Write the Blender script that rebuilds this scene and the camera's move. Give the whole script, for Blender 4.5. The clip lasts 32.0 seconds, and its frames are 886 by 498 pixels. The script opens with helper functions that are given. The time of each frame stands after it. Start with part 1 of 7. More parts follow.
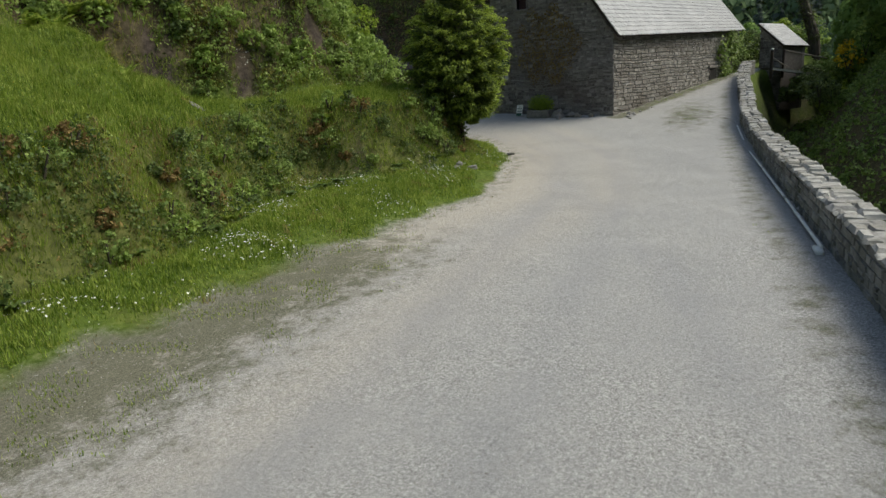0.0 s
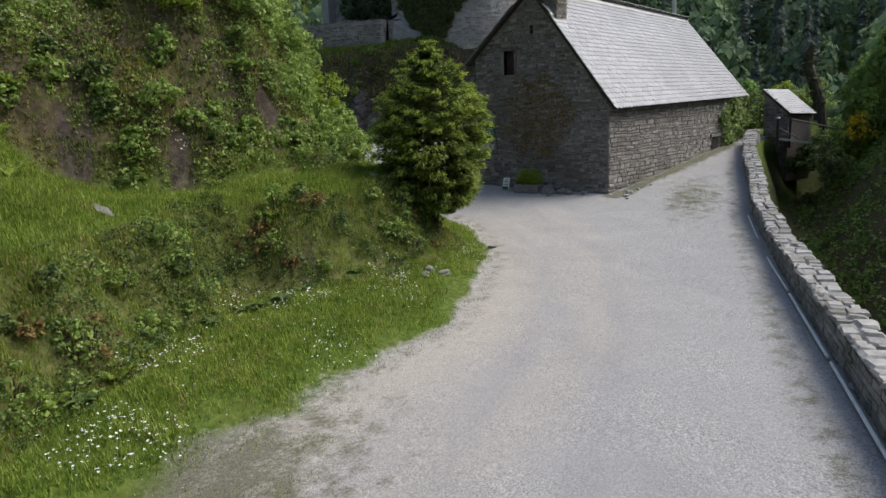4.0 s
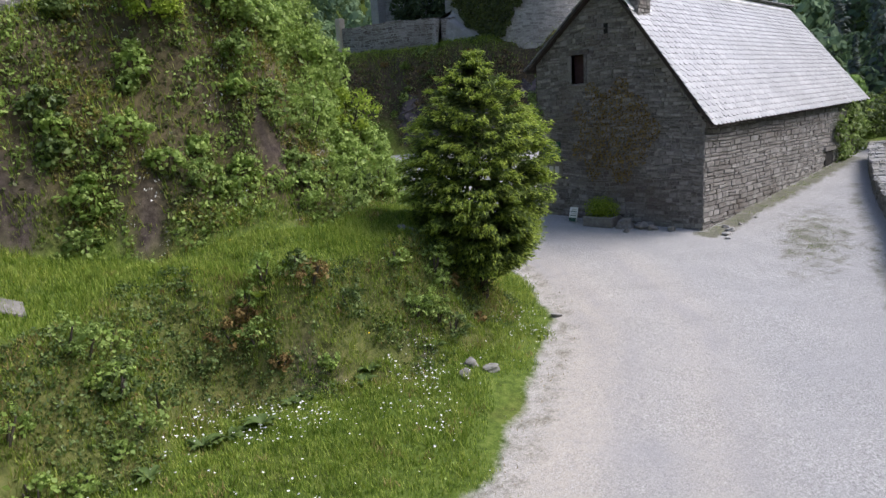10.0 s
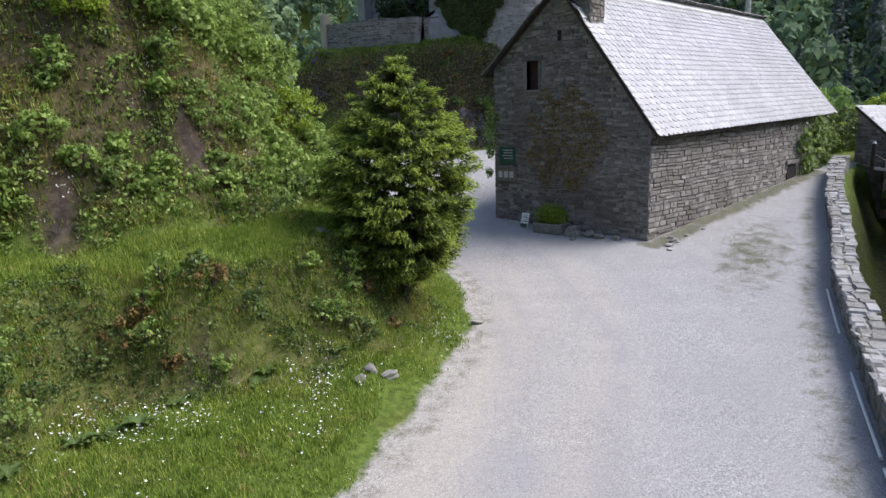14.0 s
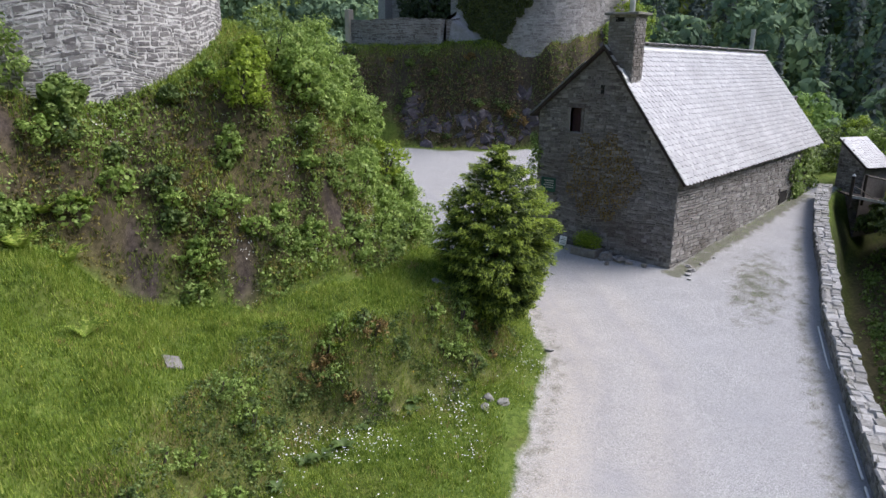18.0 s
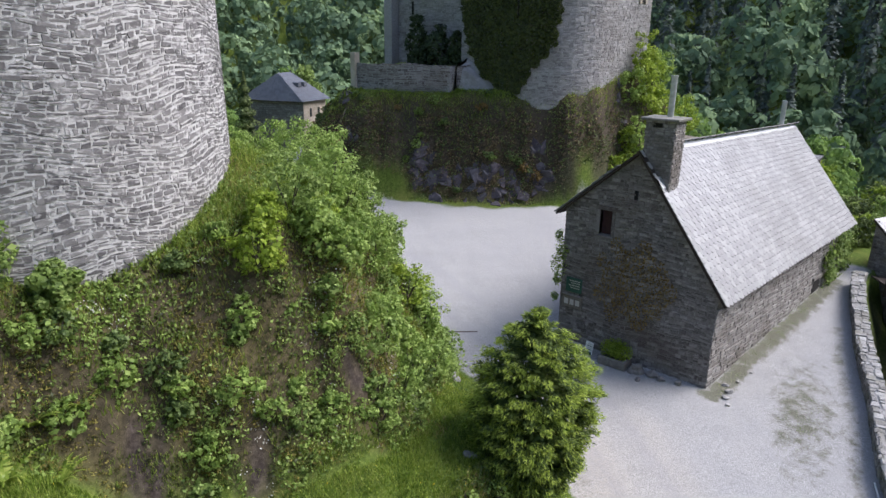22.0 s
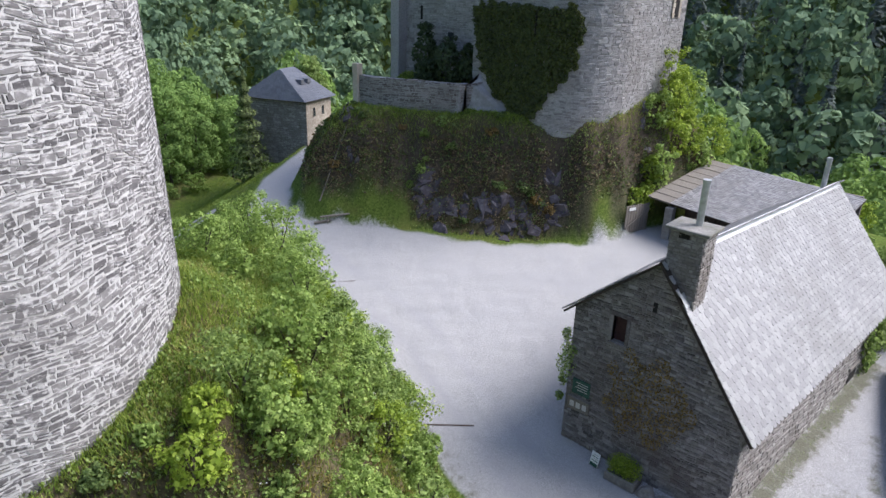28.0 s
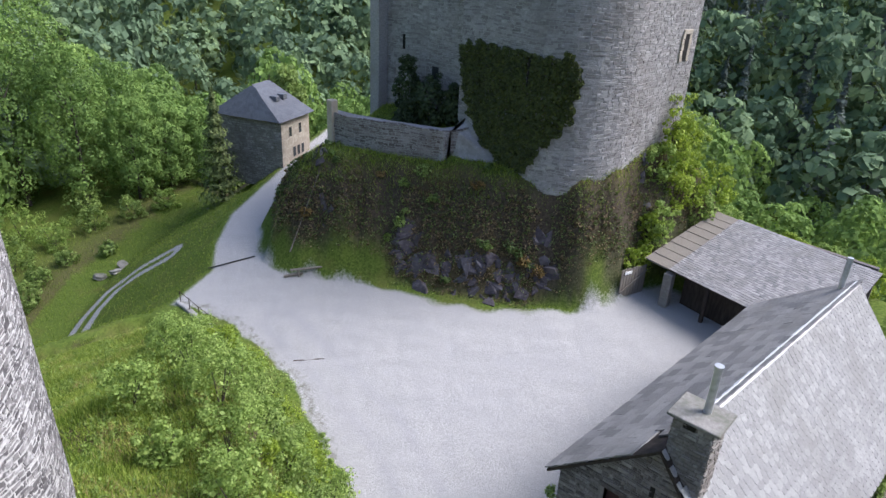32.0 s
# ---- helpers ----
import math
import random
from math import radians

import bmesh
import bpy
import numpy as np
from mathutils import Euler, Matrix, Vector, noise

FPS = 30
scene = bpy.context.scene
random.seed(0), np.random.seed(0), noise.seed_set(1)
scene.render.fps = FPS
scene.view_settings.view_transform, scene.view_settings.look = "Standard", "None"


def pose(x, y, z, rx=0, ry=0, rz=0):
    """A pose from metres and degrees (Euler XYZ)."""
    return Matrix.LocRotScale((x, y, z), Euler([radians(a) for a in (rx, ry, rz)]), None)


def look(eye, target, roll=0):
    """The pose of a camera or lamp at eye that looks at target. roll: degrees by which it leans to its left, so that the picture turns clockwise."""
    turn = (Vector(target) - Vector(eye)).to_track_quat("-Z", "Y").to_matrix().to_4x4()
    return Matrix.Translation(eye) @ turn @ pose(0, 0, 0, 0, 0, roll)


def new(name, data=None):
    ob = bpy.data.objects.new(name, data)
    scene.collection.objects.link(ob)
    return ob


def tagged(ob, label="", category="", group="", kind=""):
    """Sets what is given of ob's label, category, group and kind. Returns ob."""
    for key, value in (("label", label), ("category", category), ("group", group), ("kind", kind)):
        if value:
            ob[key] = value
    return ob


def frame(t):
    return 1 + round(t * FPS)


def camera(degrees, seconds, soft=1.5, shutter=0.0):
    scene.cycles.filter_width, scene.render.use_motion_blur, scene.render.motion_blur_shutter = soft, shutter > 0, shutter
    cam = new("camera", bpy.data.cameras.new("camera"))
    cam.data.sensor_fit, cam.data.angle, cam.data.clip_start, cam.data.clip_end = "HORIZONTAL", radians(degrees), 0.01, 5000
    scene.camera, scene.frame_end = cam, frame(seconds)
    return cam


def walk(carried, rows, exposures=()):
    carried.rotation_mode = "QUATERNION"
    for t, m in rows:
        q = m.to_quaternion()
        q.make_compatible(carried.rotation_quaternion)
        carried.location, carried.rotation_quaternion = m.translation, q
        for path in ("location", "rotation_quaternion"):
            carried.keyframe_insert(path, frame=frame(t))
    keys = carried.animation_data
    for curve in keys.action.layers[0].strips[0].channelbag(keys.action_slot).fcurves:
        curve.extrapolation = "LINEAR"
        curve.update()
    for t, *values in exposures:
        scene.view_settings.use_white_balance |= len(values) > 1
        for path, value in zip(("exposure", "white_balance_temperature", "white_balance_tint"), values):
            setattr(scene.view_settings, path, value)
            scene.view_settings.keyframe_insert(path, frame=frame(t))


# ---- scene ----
cam = camera(67.7, 32.0)
PATH = [
    (0, (-28.74, -12.41, 1.62), (-3.22, 7.73, -6.86), -3.8),
    (1, (-27.63, -12.25, 1.97), (-2.00, 7.65, -5.21), -2.0),
    (2, (-26.45, -11.78, 2.26), (4.18, 11.44, -6.15), -2.8),
    (3, (-25.65, -11.37, 2.58), (8.80, 14.97, -6.53), -1.6),
    (3.5, (-25.53, -11.10, 2.73), (7.80, 14.46, -5.83), -2.7),
    (5.5, (-25.211, -10.615, 3.689), (-23.666, -9.417, 3.271), -2.3),
    (6, (-24.903, -10.295, 3.732), (-23.352, -9.102, 3.319), -2.6),
    (6.5, (-24.571, -9.91, 3.715), (-23.026, -8.708, 3.307), -2.8),
    (7, (-24.187, -9.465, 3.687), (-22.649, -8.254, 3.278), -2.7),
    (7.5, (-23.814, -9.082, 3.677), (-22.28, -7.867, 3.266), -2.8),
    (8, (-23.428, -8.716, 3.682), (-21.896, -7.497, 3.27), -3.1),
    (8.5, (-23.058, -8.337, 3.683), (-21.536, -7.106, 3.272), -4.3),
    (9, (-22.61, -8.093, 3.719), (-21.112, -6.832, 3.314), -5.4),
    (9.5, (-22.048, -8.08, 3.735), (-20.586, -6.777, 3.33), -4.6),
    (10, (-21.441, -8.295, 3.776), (-20.01, -6.958, 3.369), -3.6),
    (10.5, (-20.613, -8.296, 3.655), (-19.198, -6.941, 3.249), -3.6),
    (11, (-19.839, -8.504, 3.589), (-18.446, -7.129, 3.177), -3.3),
    (11.5, (-19.189, -8.895, 3.565), (-17.82, -7.503, 3.134), -2.4),
    (12, (-18.614, -9.425, 3.606), (-17.246, -8.033, 3.169), 1.3),
    (12.5, (-18.538, -9.736, 3.651), (-17.163, -8.352, 3.209), 1.7),
    (13, (-18.892, -9.802, 3.665), (-17.509, -8.424, 3.231), -0.9),
    (13.5, (-19.42, -9.801, 3.727), (-18.016, -8.442, 3.301), -1.4),
    (14, (-20.096, -9.76, 3.903), (-18.676, -8.415, 3.486), -1.8),
    (14.5, (-20.769, -9.685, 4.219), (-19.349, -8.338, 3.809), -3.3),
    (16.5, (-23.474, -10.141, 6.39), (-22.01, -8.858, 5.929), -0.5),
    (17, (-24.095, -10.005, 6.738), (-22.627, -8.736, 6.255), -0.2),
    (17.5, (-24.508, -9.732, 7.081), (-23.045, -8.473, 6.557), -0.0),
    (18, (-24.777, -9.436, 7.506), (-23.321, -8.186, 6.943), 0.3),
    (18.5, (-24.841, -9.112, 7.905), (-23.39, -7.865, 7.319), 0.4),
    (19, (-24.798, -8.707, 8.341), (-23.353, -7.46, 7.743), 0.3),
    (19.5, (-24.623, -8.326, 8.816), (-23.181, -7.087, 8.196), 0.2),
    (20, (-24.347, -7.938, 9.353), (-22.899, -6.707, 8.729), 0.5),
    (20.5, (-24.036, -7.589, 9.889), (-22.581, -6.355, 9.288), 0.7),
    (21, (-23.685, -7.228, 10.484), (-22.227, -5.996, 9.889), 0.9),
    (21.5, (-23.417, -6.946, 11.012), (-21.955, -5.717, 10.42), 0.9),
    (22, (-23.141, -6.632, 11.554), (-21.681, -5.402, 10.958), 0.9),
    (22.5, (-22.789, -6.323, 11.993), (-21.331, -5.09, 11.398), 1.1),
    (23, (-22.503, -6.009, 12.471), (-21.048, -4.774, 11.873), 1.4),
    (23.5, (-22.182, -5.745, 12.988), (-20.735, -4.504, 12.384), 1.6),
    (24, (-21.787, -5.478, 13.475), (-20.344, -4.236, 12.862), 1.8),
    (24.5, (-21.362, -5.2, 13.936), (-19.919, -3.969, 13.3), 2.0),
    (25, (-20.884, -4.882, 14.312), (-19.445, -3.662, 13.649), 2.4),
    (25.5, (-20.489, -4.657, 14.576), (-19.054, -3.442, 13.896), 2.6),
    (27.5, (-19.559, -4.391, 15.416), (-18.154, -3.149, 14.719), 1.5),
    (28, (-19.207, -4.229, 15.802), (-17.818, -2.995, 15.062), 1.8),
    (28.5, (-18.938, -4.115, 16.308), (-17.555, -2.889, 15.543), 2.3),
    (29, (-18.594, -3.974, 16.905), (-17.216, -2.764, 16.109), 2.5),
    (29.5, (-18.208, -3.741, 17.476), (-16.834, -2.544, 16.652), 2.5),
    (30, (-17.717, -3.339, 18.03), (-16.347, -2.154, 17.182), 2.6),
    (30.5, (-17.093, -2.766, 18.51), (-15.724, -1.596, 17.641), 2.9),
    (31, (-16.54, -2.29, 18.61), (-8.86, 4.27, 13.83), 3.5),
    (31.5, (-15.68, -1.68, 19.28), (6.98, 17.84, 5.08), 3.3),
    (32, (-14.77, -1.02, 20.14), (4.42, 15.56, 8.16), 3.0),
]
EXPOSURES = [(0, 0.02, 6750, 2), (1, 0.08, 6600, 6), (3, 0.17, 6400, 9), (6, 0.27, 6250, 12), (9, 0.53, 6150, 14), (13, 0.58, 6050, 15), (20, 0.6, 6000, 15), (25, 0.78, 5950, 15), (32, 0.82, 5900, 15)]
walk(cam, [(t, look(eye, target, roll)) for t, eye, target, roll in PATH], EXPOSURES)

# ---- world and light ----
SUN_AZ, SUN_EL = radians(-46.0), radians(50.0)
SUN_DIR = Vector((math.cos(SUN_AZ) * math.cos(SUN_EL), math.sin(SUN_AZ) * math.cos(SUN_EL), math.sin(SUN_EL)))
world = bpy.data.worlds.new("sky")
scene.world = world
world.use_nodes = True
wn = world.node_tree
sky = wn.nodes.new("ShaderNodeTexSky")
sky.sky_type = "NISHITA"
sky.sun_disc = False
sky.sun_elevation = SUN_EL
sky.sun_rotation = math.pi / 2 - SUN_AZ
sky.air_density, sky.dust_density, sky.ozone_density = 1.0, 2.5, 1.0
wn.nodes["Background"].inputs[1].default_value = 0.155
wn.links.new(sky.outputs[0], wn.nodes["Background"].inputs[0])
sun = new("sun", bpy.data.lights.new("sun", "SUN"))
sun.data.energy, sun.data.angle, sun.data.color = 3.2, radians(36), (1.0, 0.95, 0.87)
sun.matrix_world = look(SUN_DIR * 80, (0, 0, 0))

# ---- materials ----


def ramp(nt, fac, stops):
    node = nt.nodes.new("ShaderNodeValToRGB")
    els = node.color_ramp.elements
    while len(els) < len(stops):
        els.new(0.5)
    for el, (p, c) in zip(els, stops):
        el.position, el.color = p, (*c, 1)
    nt.links.new(fac, node.inputs[0])
    return node.outputs[0]


def noise_tex(nt, scale, detail=4.0, rough=0.6, stretch=None, which="Object"):
    co = nt.nodes.new("ShaderNodeTexCoord")
    node = nt.nodes.new("ShaderNodeTexNoise")
    node.inputs["Scale"].default_value, node.inputs["Detail"].default_value, node.inputs["Roughness"].default_value = scale, detail, rough
    src = co.outputs[which]
    if stretch:
        mp = nt.nodes.new("ShaderNodeMapping")
        mp.inputs["Scale"].default_value = stretch
        nt.links.new(src, mp.inputs[0])
        src = mp.outputs[0]
    nt.links.new(src, node.inputs["Vector"])
    return node.outputs["Fac"]


def mixc(nt, fac, a, b, kind="MIX"):
    node = nt.nodes.new("ShaderNodeMix")
    node.data_type, node.blend_type = "RGBA", kind
    for sock, v in ((node.inputs[0], fac), (node.inputs[6], a), (node.inputs[7], b)):
        if hasattr(v, "is_linked"):
            nt.links.new(v, sock)
        elif isinstance(v, (int, float)):
            sock.default_value = v
        else:
            sock.default_value = (*v, 1)
    return node.outputs[2]


def calc(nt, op, a, b=0.0, clamp=False):
    node = nt.nodes.new("ShaderNodeMath")
    node.operation, node.use_clamp = op, clamp
    for sock, v in zip(node.inputs, (a, b)):
        if hasattr(v, "is_linked"):
            nt.links.new(v, sock)
        else:
            sock.default_value = v
    return node.outputs[0]


def bare(name, rough=0.85, spec=0.3):
    m = bpy.data.materials.new(name)
    m.use_nodes = True
    b = m.node_tree.nodes["Principled BSDF"]
    b.inputs["Roughness"].default_value = rough
    b.inputs["Specular IOR Level"].default_value = spec
    return m, m.node_tree, b


def bump(nt, b, height, dist, strength=0.6):
    node = nt.nodes.new("ShaderNodeBump")
    node.inputs["Strength"].default_value, node.inputs["Distance"].default_value = strength, dist
    nt.links.new(height, node.inputs["Height"])
    nt.links.new(node.outputs[0], b.inputs["Normal"])


def rocky(name, dark, mid, light, grain=9.0, stain=0.5, stain_c=(0.09, 0.07, 0.05), rough=0.9, relief=0.02, island=0.8, spec=0.25):
    """Stone, slate and the like: grain, blotches, and a tone of its own for each piece."""
    m, nt, b = bare(name, rough, spec)
    fine, wide = noise_tex(nt, grain, 8, 0.7), noise_tex(nt, stain, 5, 0.6)
    col = ramp(nt, fine, ((0.3, dark), (0.5, mid), (0.72, light)))
    own = nt.nodes.new("ShaderNodeObjectInfo").outputs["Random"]
    isl = nt.nodes.new("ShaderNodeNewGeometry").outputs["Random Per Island"]
    rnd = calc(nt, "FRACT", calc(nt, "ADD", own, isl))
    tone = ramp(nt, rnd, ((0.0, dark), (0.45, mid), (0.8, light), (1.0, mid)))
    col = mixc(nt, island * 0.6, col, tone)
    blot = ramp(nt, wide, ((0.47, (0, 0, 0)), (0.68, (1, 1, 1))))
    col = mixc(nt, calc(nt, "MULTIPLY", blot, 0.65), col, stain_c)
    nt.links.new(col, b.inputs["Base Color"])
    bump(nt, b, fine, relief)
    return m


def leafy(name, dark, mid, light, rough=0.6, thin=0.35, patch=0.6, own=0.55):
    """Leaves: tone by leaf and by wide patches, some light passing through."""
    m, nt, b = bare(name, rough, 0.25)
    rnd = nt.nodes.new("ShaderNodeNewGeometry").outputs["Random Per Island"]
    wide = noise_tex(nt, patch, 3, 0.6)
    mix = calc(nt, "ADD", calc(nt, "MULTIPLY", rnd, own), calc(nt, "MULTIPLY", wide, 1.1 - own))
    col = ramp(nt, mix, ((0.3, dark), (0.55, mid), (0.82, light)))
    nt.links.new(col, b.inputs["Base Color"])
    tr = nt.nodes.new("ShaderNodeBsdfTranslucent")
    nt.links.new(col, tr.inputs[0])
    sh = nt.nodes.new("ShaderNodeMixShader")
    sh.inputs[0].default_value = thin
    nt.links.new(b.outputs[0], sh.inputs[1])
    nt.links.new(tr.outputs[0], sh.inputs[2])
    nt.links.new(sh.outputs[0], nt.nodes["Material Output"].inputs[0])
    return m


def plain(name, a, c, scale=6.0, rough=0.7, metal=0.0, relief=0.004, stretch=None):
    m, nt, b = bare(name, rough, 0.35)
    n = noise_tex(nt, scale, 6, 0.65, stretch)
    nt.links.new(ramp(nt, n, ((0.35, a), (0.68, c))), b.inputs["Base Color"])
    b.inputs["Metallic"].default_value = metal
    bump(nt, b, n, relief, 0.5)
    return m


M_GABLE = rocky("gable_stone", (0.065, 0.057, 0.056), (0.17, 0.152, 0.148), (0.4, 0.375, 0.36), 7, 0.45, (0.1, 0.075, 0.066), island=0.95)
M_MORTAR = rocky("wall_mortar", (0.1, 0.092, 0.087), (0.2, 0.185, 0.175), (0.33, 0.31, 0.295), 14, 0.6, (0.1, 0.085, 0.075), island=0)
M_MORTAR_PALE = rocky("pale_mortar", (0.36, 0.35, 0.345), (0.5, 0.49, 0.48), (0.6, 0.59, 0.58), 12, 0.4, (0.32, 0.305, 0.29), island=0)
M_KEEP_MORTAR = rocky("keep_mortar", (0.2, 0.192, 0.19), (0.31, 0.3, 0.295), (0.43, 0.415, 0.41), 12, 0.4, (0.17, 0.155, 0.15), island=0)
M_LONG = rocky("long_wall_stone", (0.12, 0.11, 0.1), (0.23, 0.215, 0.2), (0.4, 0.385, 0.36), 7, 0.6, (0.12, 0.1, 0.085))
M_TOWER = rocky("tower_stone", (0.05, 0.047, 0.05), (0.135, 0.127, 0.129), (0.32, 0.308, 0.302), 6, 0.3, (0.2, 0.188, 0.185), relief=0.006, island=0.95)


def smeared(m, scale, mortar, low=0.5, high=0.58):
    """Lime mortar smeared unevenly over the faces of the stones."""
    nt = m.node_tree
    b = nt.nodes["Principled BSDF"]
    src = b.inputs["Base Color"].links[0].from_socket
    n = noise_tex(nt, scale, 6, 0.7, (1, 1, 1.8))
    f = ramp(nt, n, ((low, (0, 0, 0)), (high, (1, 1, 1))))
    nt.links.new(mixc(nt, calc(nt, "MULTIPLY", f, 0.85), src, mortar), b.inputs["Base Color"])


smeared(M_TOWER, 4.0, (0.52, 0.505, 0.5), 0.52, 0.62)
M_KEEP = rocky("keep_stone", (0.12, 0.113, 0.114), (0.25, 0.24, 0.238), (0.47, 0.455, 0.445), 5, 0.25, (0.17, 0.155, 0.145), relief=0.01, island=0.9)
smeared(M_KEEP, 1.1, (0.42, 0.41, 0.405), 0.55, 0.72)
M_COPING = rocky("coping_stone", (0.14, 0.135, 0.125), (0.29, 0.28, 0.265), (0.5, 0.49, 0.47), 11, 1.6, (0.13, 0.125, 0.09))
M_PARAPET = rocky("parapet_stone", (0.1, 0.095, 0.085), (0.2, 0.19, 0.175), (0.36, 0.345, 0.32), 9, 1.0, (0.07, 0.08, 0.045))
M_SLATE = rocky("roof_slate", (0.18, 0.178, 0.18), (0.27, 0.267, 0.268), (0.47, 0.463, 0.458), 10, 0.55, (0.2, 0.195, 0.188), 0.36, 0.002, 0.62, 1.0)
# Slate edges darkened in colour to draw the shade line under each course.
M_SLATE_EDGE_SHADE = rocky("slate_edge_shade", (0.09, 0.09, 0.09), (0.15, 0.148, 0.146), (0.22, 0.218, 0.215), 12, 0.8, (0.06, 0.06, 0.05))
M_SLATE_DARK = rocky("rear_slate", (0.08, 0.08, 0.085), (0.19, 0.185, 0.185), (0.32, 0.31, 0.3), 9, 0.8, (0.16, 0.153, 0.145), 0.6, 0.01, 0.85, 0.4)
M_SLATE_BLUE = rocky("blue_slate", (0.06, 0.065, 0.08), (0.1, 0.107, 0.125), (0.15, 0.16, 0.18), 8, 0.5, (0.09, 0.09, 0.1), 0.5, 0.01, 0.6, 0.4)
M_ROCK = rocky("slate_rock", (0.03, 0.026, 0.034), (0.075, 0.066, 0.078), (0.2, 0.19, 0.2), 3.0, 0.7, (0.05, 0.043, 0.045), island=0.5, relief=0.08)
M_STONE = rocky("loose_stone", (0.18, 0.175, 0.165), (0.32, 0.31, 0.3), (0.5, 0.49, 0.47), 14, 2.0)
M_BUFF = rocky("buff_stone", (0.28, 0.24, 0.19), (0.42, 0.37, 0.3), (0.56, 0.5, 0.42), 5, 0.4, (0.3, 0.25, 0.2))
M_WOOD = plain("weathered_wood", (0.11, 0.095, 0.08), (0.26, 0.235, 0.2), 5, 0.85, 0, 0.006, (1, 8, 8))
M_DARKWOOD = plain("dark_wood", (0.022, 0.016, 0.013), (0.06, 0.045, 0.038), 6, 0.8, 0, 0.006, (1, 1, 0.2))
M_PALEWOOD = plain("pale_board", (0.38, 0.36, 0.33), (0.58, 0.56, 0.53), 6, 0.8, 0, 0.003, (1, 6, 6))
M_ZINC = plain("zinc", (0.42, 0.43, 0.44), (0.6, 0.61, 0.62), 5, 0.42, 0.6, 0.002)
M_RIDGE = plain("ridge_zinc", (0.68, 0.69, 0.7), (0.82, 0.83, 0.84), 4, 0.4, 0.0, 0.003)
M_SHUTTER = plain("wine_shutter", (0.03, 0.012, 0.016), (0.055, 0.022, 0.028), 7, 0.6)
M_DARK = plain("dark_inside", (0.008, 0.007, 0.007), (0.02, 0.018, 0.016), 4, 0.95)
M_WHITE = plain("white_paint", (0.62, 0.62, 0.6), (0.8, 0.8, 0.78), 7, 0.6)
M_GREEN = plain("green_panel", (0.02, 0.06, 0.045), (0.035, 0.1, 0.075), 5, 0.4)
M_BARK = plain("bark", (0.035, 0.028, 0.022), (0.1, 0.085, 0.07), 9, 0.95, 0, 0.03, (1, 1, 0.25))
M_IRON = plain("rusty_iron", (0.03, 0.022, 0.018), (0.09, 0.06, 0.045), 12, 0.7, 0.3)
M_GLASS = plain("dark_glass", (0.02, 0.022, 0.025), (0.04, 0.045, 0.05), 2, 0.1)

L_GRASS = leafy("grass", (0.085, 0.145, 0.016), (0.215, 0.305, 0.038), (0.41, 0.46, 0.11), 0.6, 0.48, 0.9, 0.5)
L_DRY = leafy("dry_grass", (0.15, 0.11, 0.04), (0.29, 0.22, 0.085), (0.42, 0.34, 0.15), 0.8, 0.3, 0.6)
L_WEED = leafy("weeds", (0.1, 0.155, 0.035), (0.2, 0.29, 0.068), (0.33, 0.42, 0.13), 0.55, 0.42, 0.5)
L_DOCK = leafy("dark_weeds", (0.042, 0.07, 0.02), (0.095, 0.145, 0.04), (0.19, 0.25, 0.075), 0.5, 0.3, 0.7)
L_BUSH = leafy("shrub_leaves", (0.14, 0.215, 0.045), (0.26, 0.37, 0.085), (0.41, 0.52, 0.15), 0.5, 0.5, 0.45)
L_LIME = leafy("lime_leaves", (0.15, 0.22, 0.025), (0.26, 0.36, 0.04), (0.4, 0.49, 0.075), 0.5, 0.5, 0.8)
L_CON = leafy("conifer_sprays", (0.04, 0.064, 0.018), (0.1, 0.145, 0.034), (0.2, 0.26, 0.06), 0.65, 0.35, 0.9)
# Lighter spray colour that imitates sun on the tips.
L_SUNLIT_TIPS = leafy("sunlit_sprays", (0.16, 0.22, 0.03), (0.29, 0.38, 0.055), (0.43, 0.52, 0.085), 0.6, 0.45, 0.6)
L_IVY = leafy("ivy_leaves", (0.03, 0.04, 0.012), (0.06, 0.075, 0.02), (0.1, 0.12, 0.032), 0.5, 0.25, 0.9)
L_YEW = leafy("yew", (0.022, 0.038, 0.018), (0.045, 0.068, 0.028), (0.08, 0.11, 0.045), 0.6, 0.2, 0.5)
L_TREE = leafy("tree_leaves", (0.085, 0.145, 0.042), (0.195, 0.305, 0.078), (0.35, 0.48, 0.13), 0.8, 0.42, 0.12, 0.22)
# Far leaves are lightened in colour to stand in for distance haze.
L_HAZY_WOODS = leafy("hazy_woodland_leaves", (0.065, 0.105, 0.068), (0.155, 0.23, 0.13), (0.3, 0.4, 0.185), 0.9, 0.35, 0.12, 0.15)
L_HAZY_SPRUCE = leafy("hazy_spruce_needles", (0.065, 0.08, 0.075), (0.1, 0.125, 0.11), (0.15, 0.185, 0.145), 0.9, 0.25, 0.08, 0.2)
L_RUST = leafy("rusty_moss", (0.1, 0.062, 0.022), (0.19, 0.13, 0.045), (0.29, 0.21, 0.08), 0.8, 0.25, 0.7)
L_CRAG = leafy("crag_leaves", (0.045, 0.066, 0.022), (0.105, 0.145, 0.042), (0.21, 0.26, 0.085), 0.55, 0.3, 0.6)
L_HEATH = leafy("dry_heath", (0.06, 0.045, 0.026), (0.145, 0.108, 0.06), (0.25, 0.195, 0.11), 0.8, 0.25, 0.9)
L_OLIVE = leafy("olive_moss", (0.1, 0.085, 0.02), (0.19, 0.165, 0.04), (0.28, 0.25, 0.07), 0.8, 0.25, 0.7)
L_FLOWER = leafy("white_petals", (0.6, 0.6, 0.56), (0.75, 0.75, 0.72), (0.85, 0.85, 0.82), 0.7, 0.2, 2)
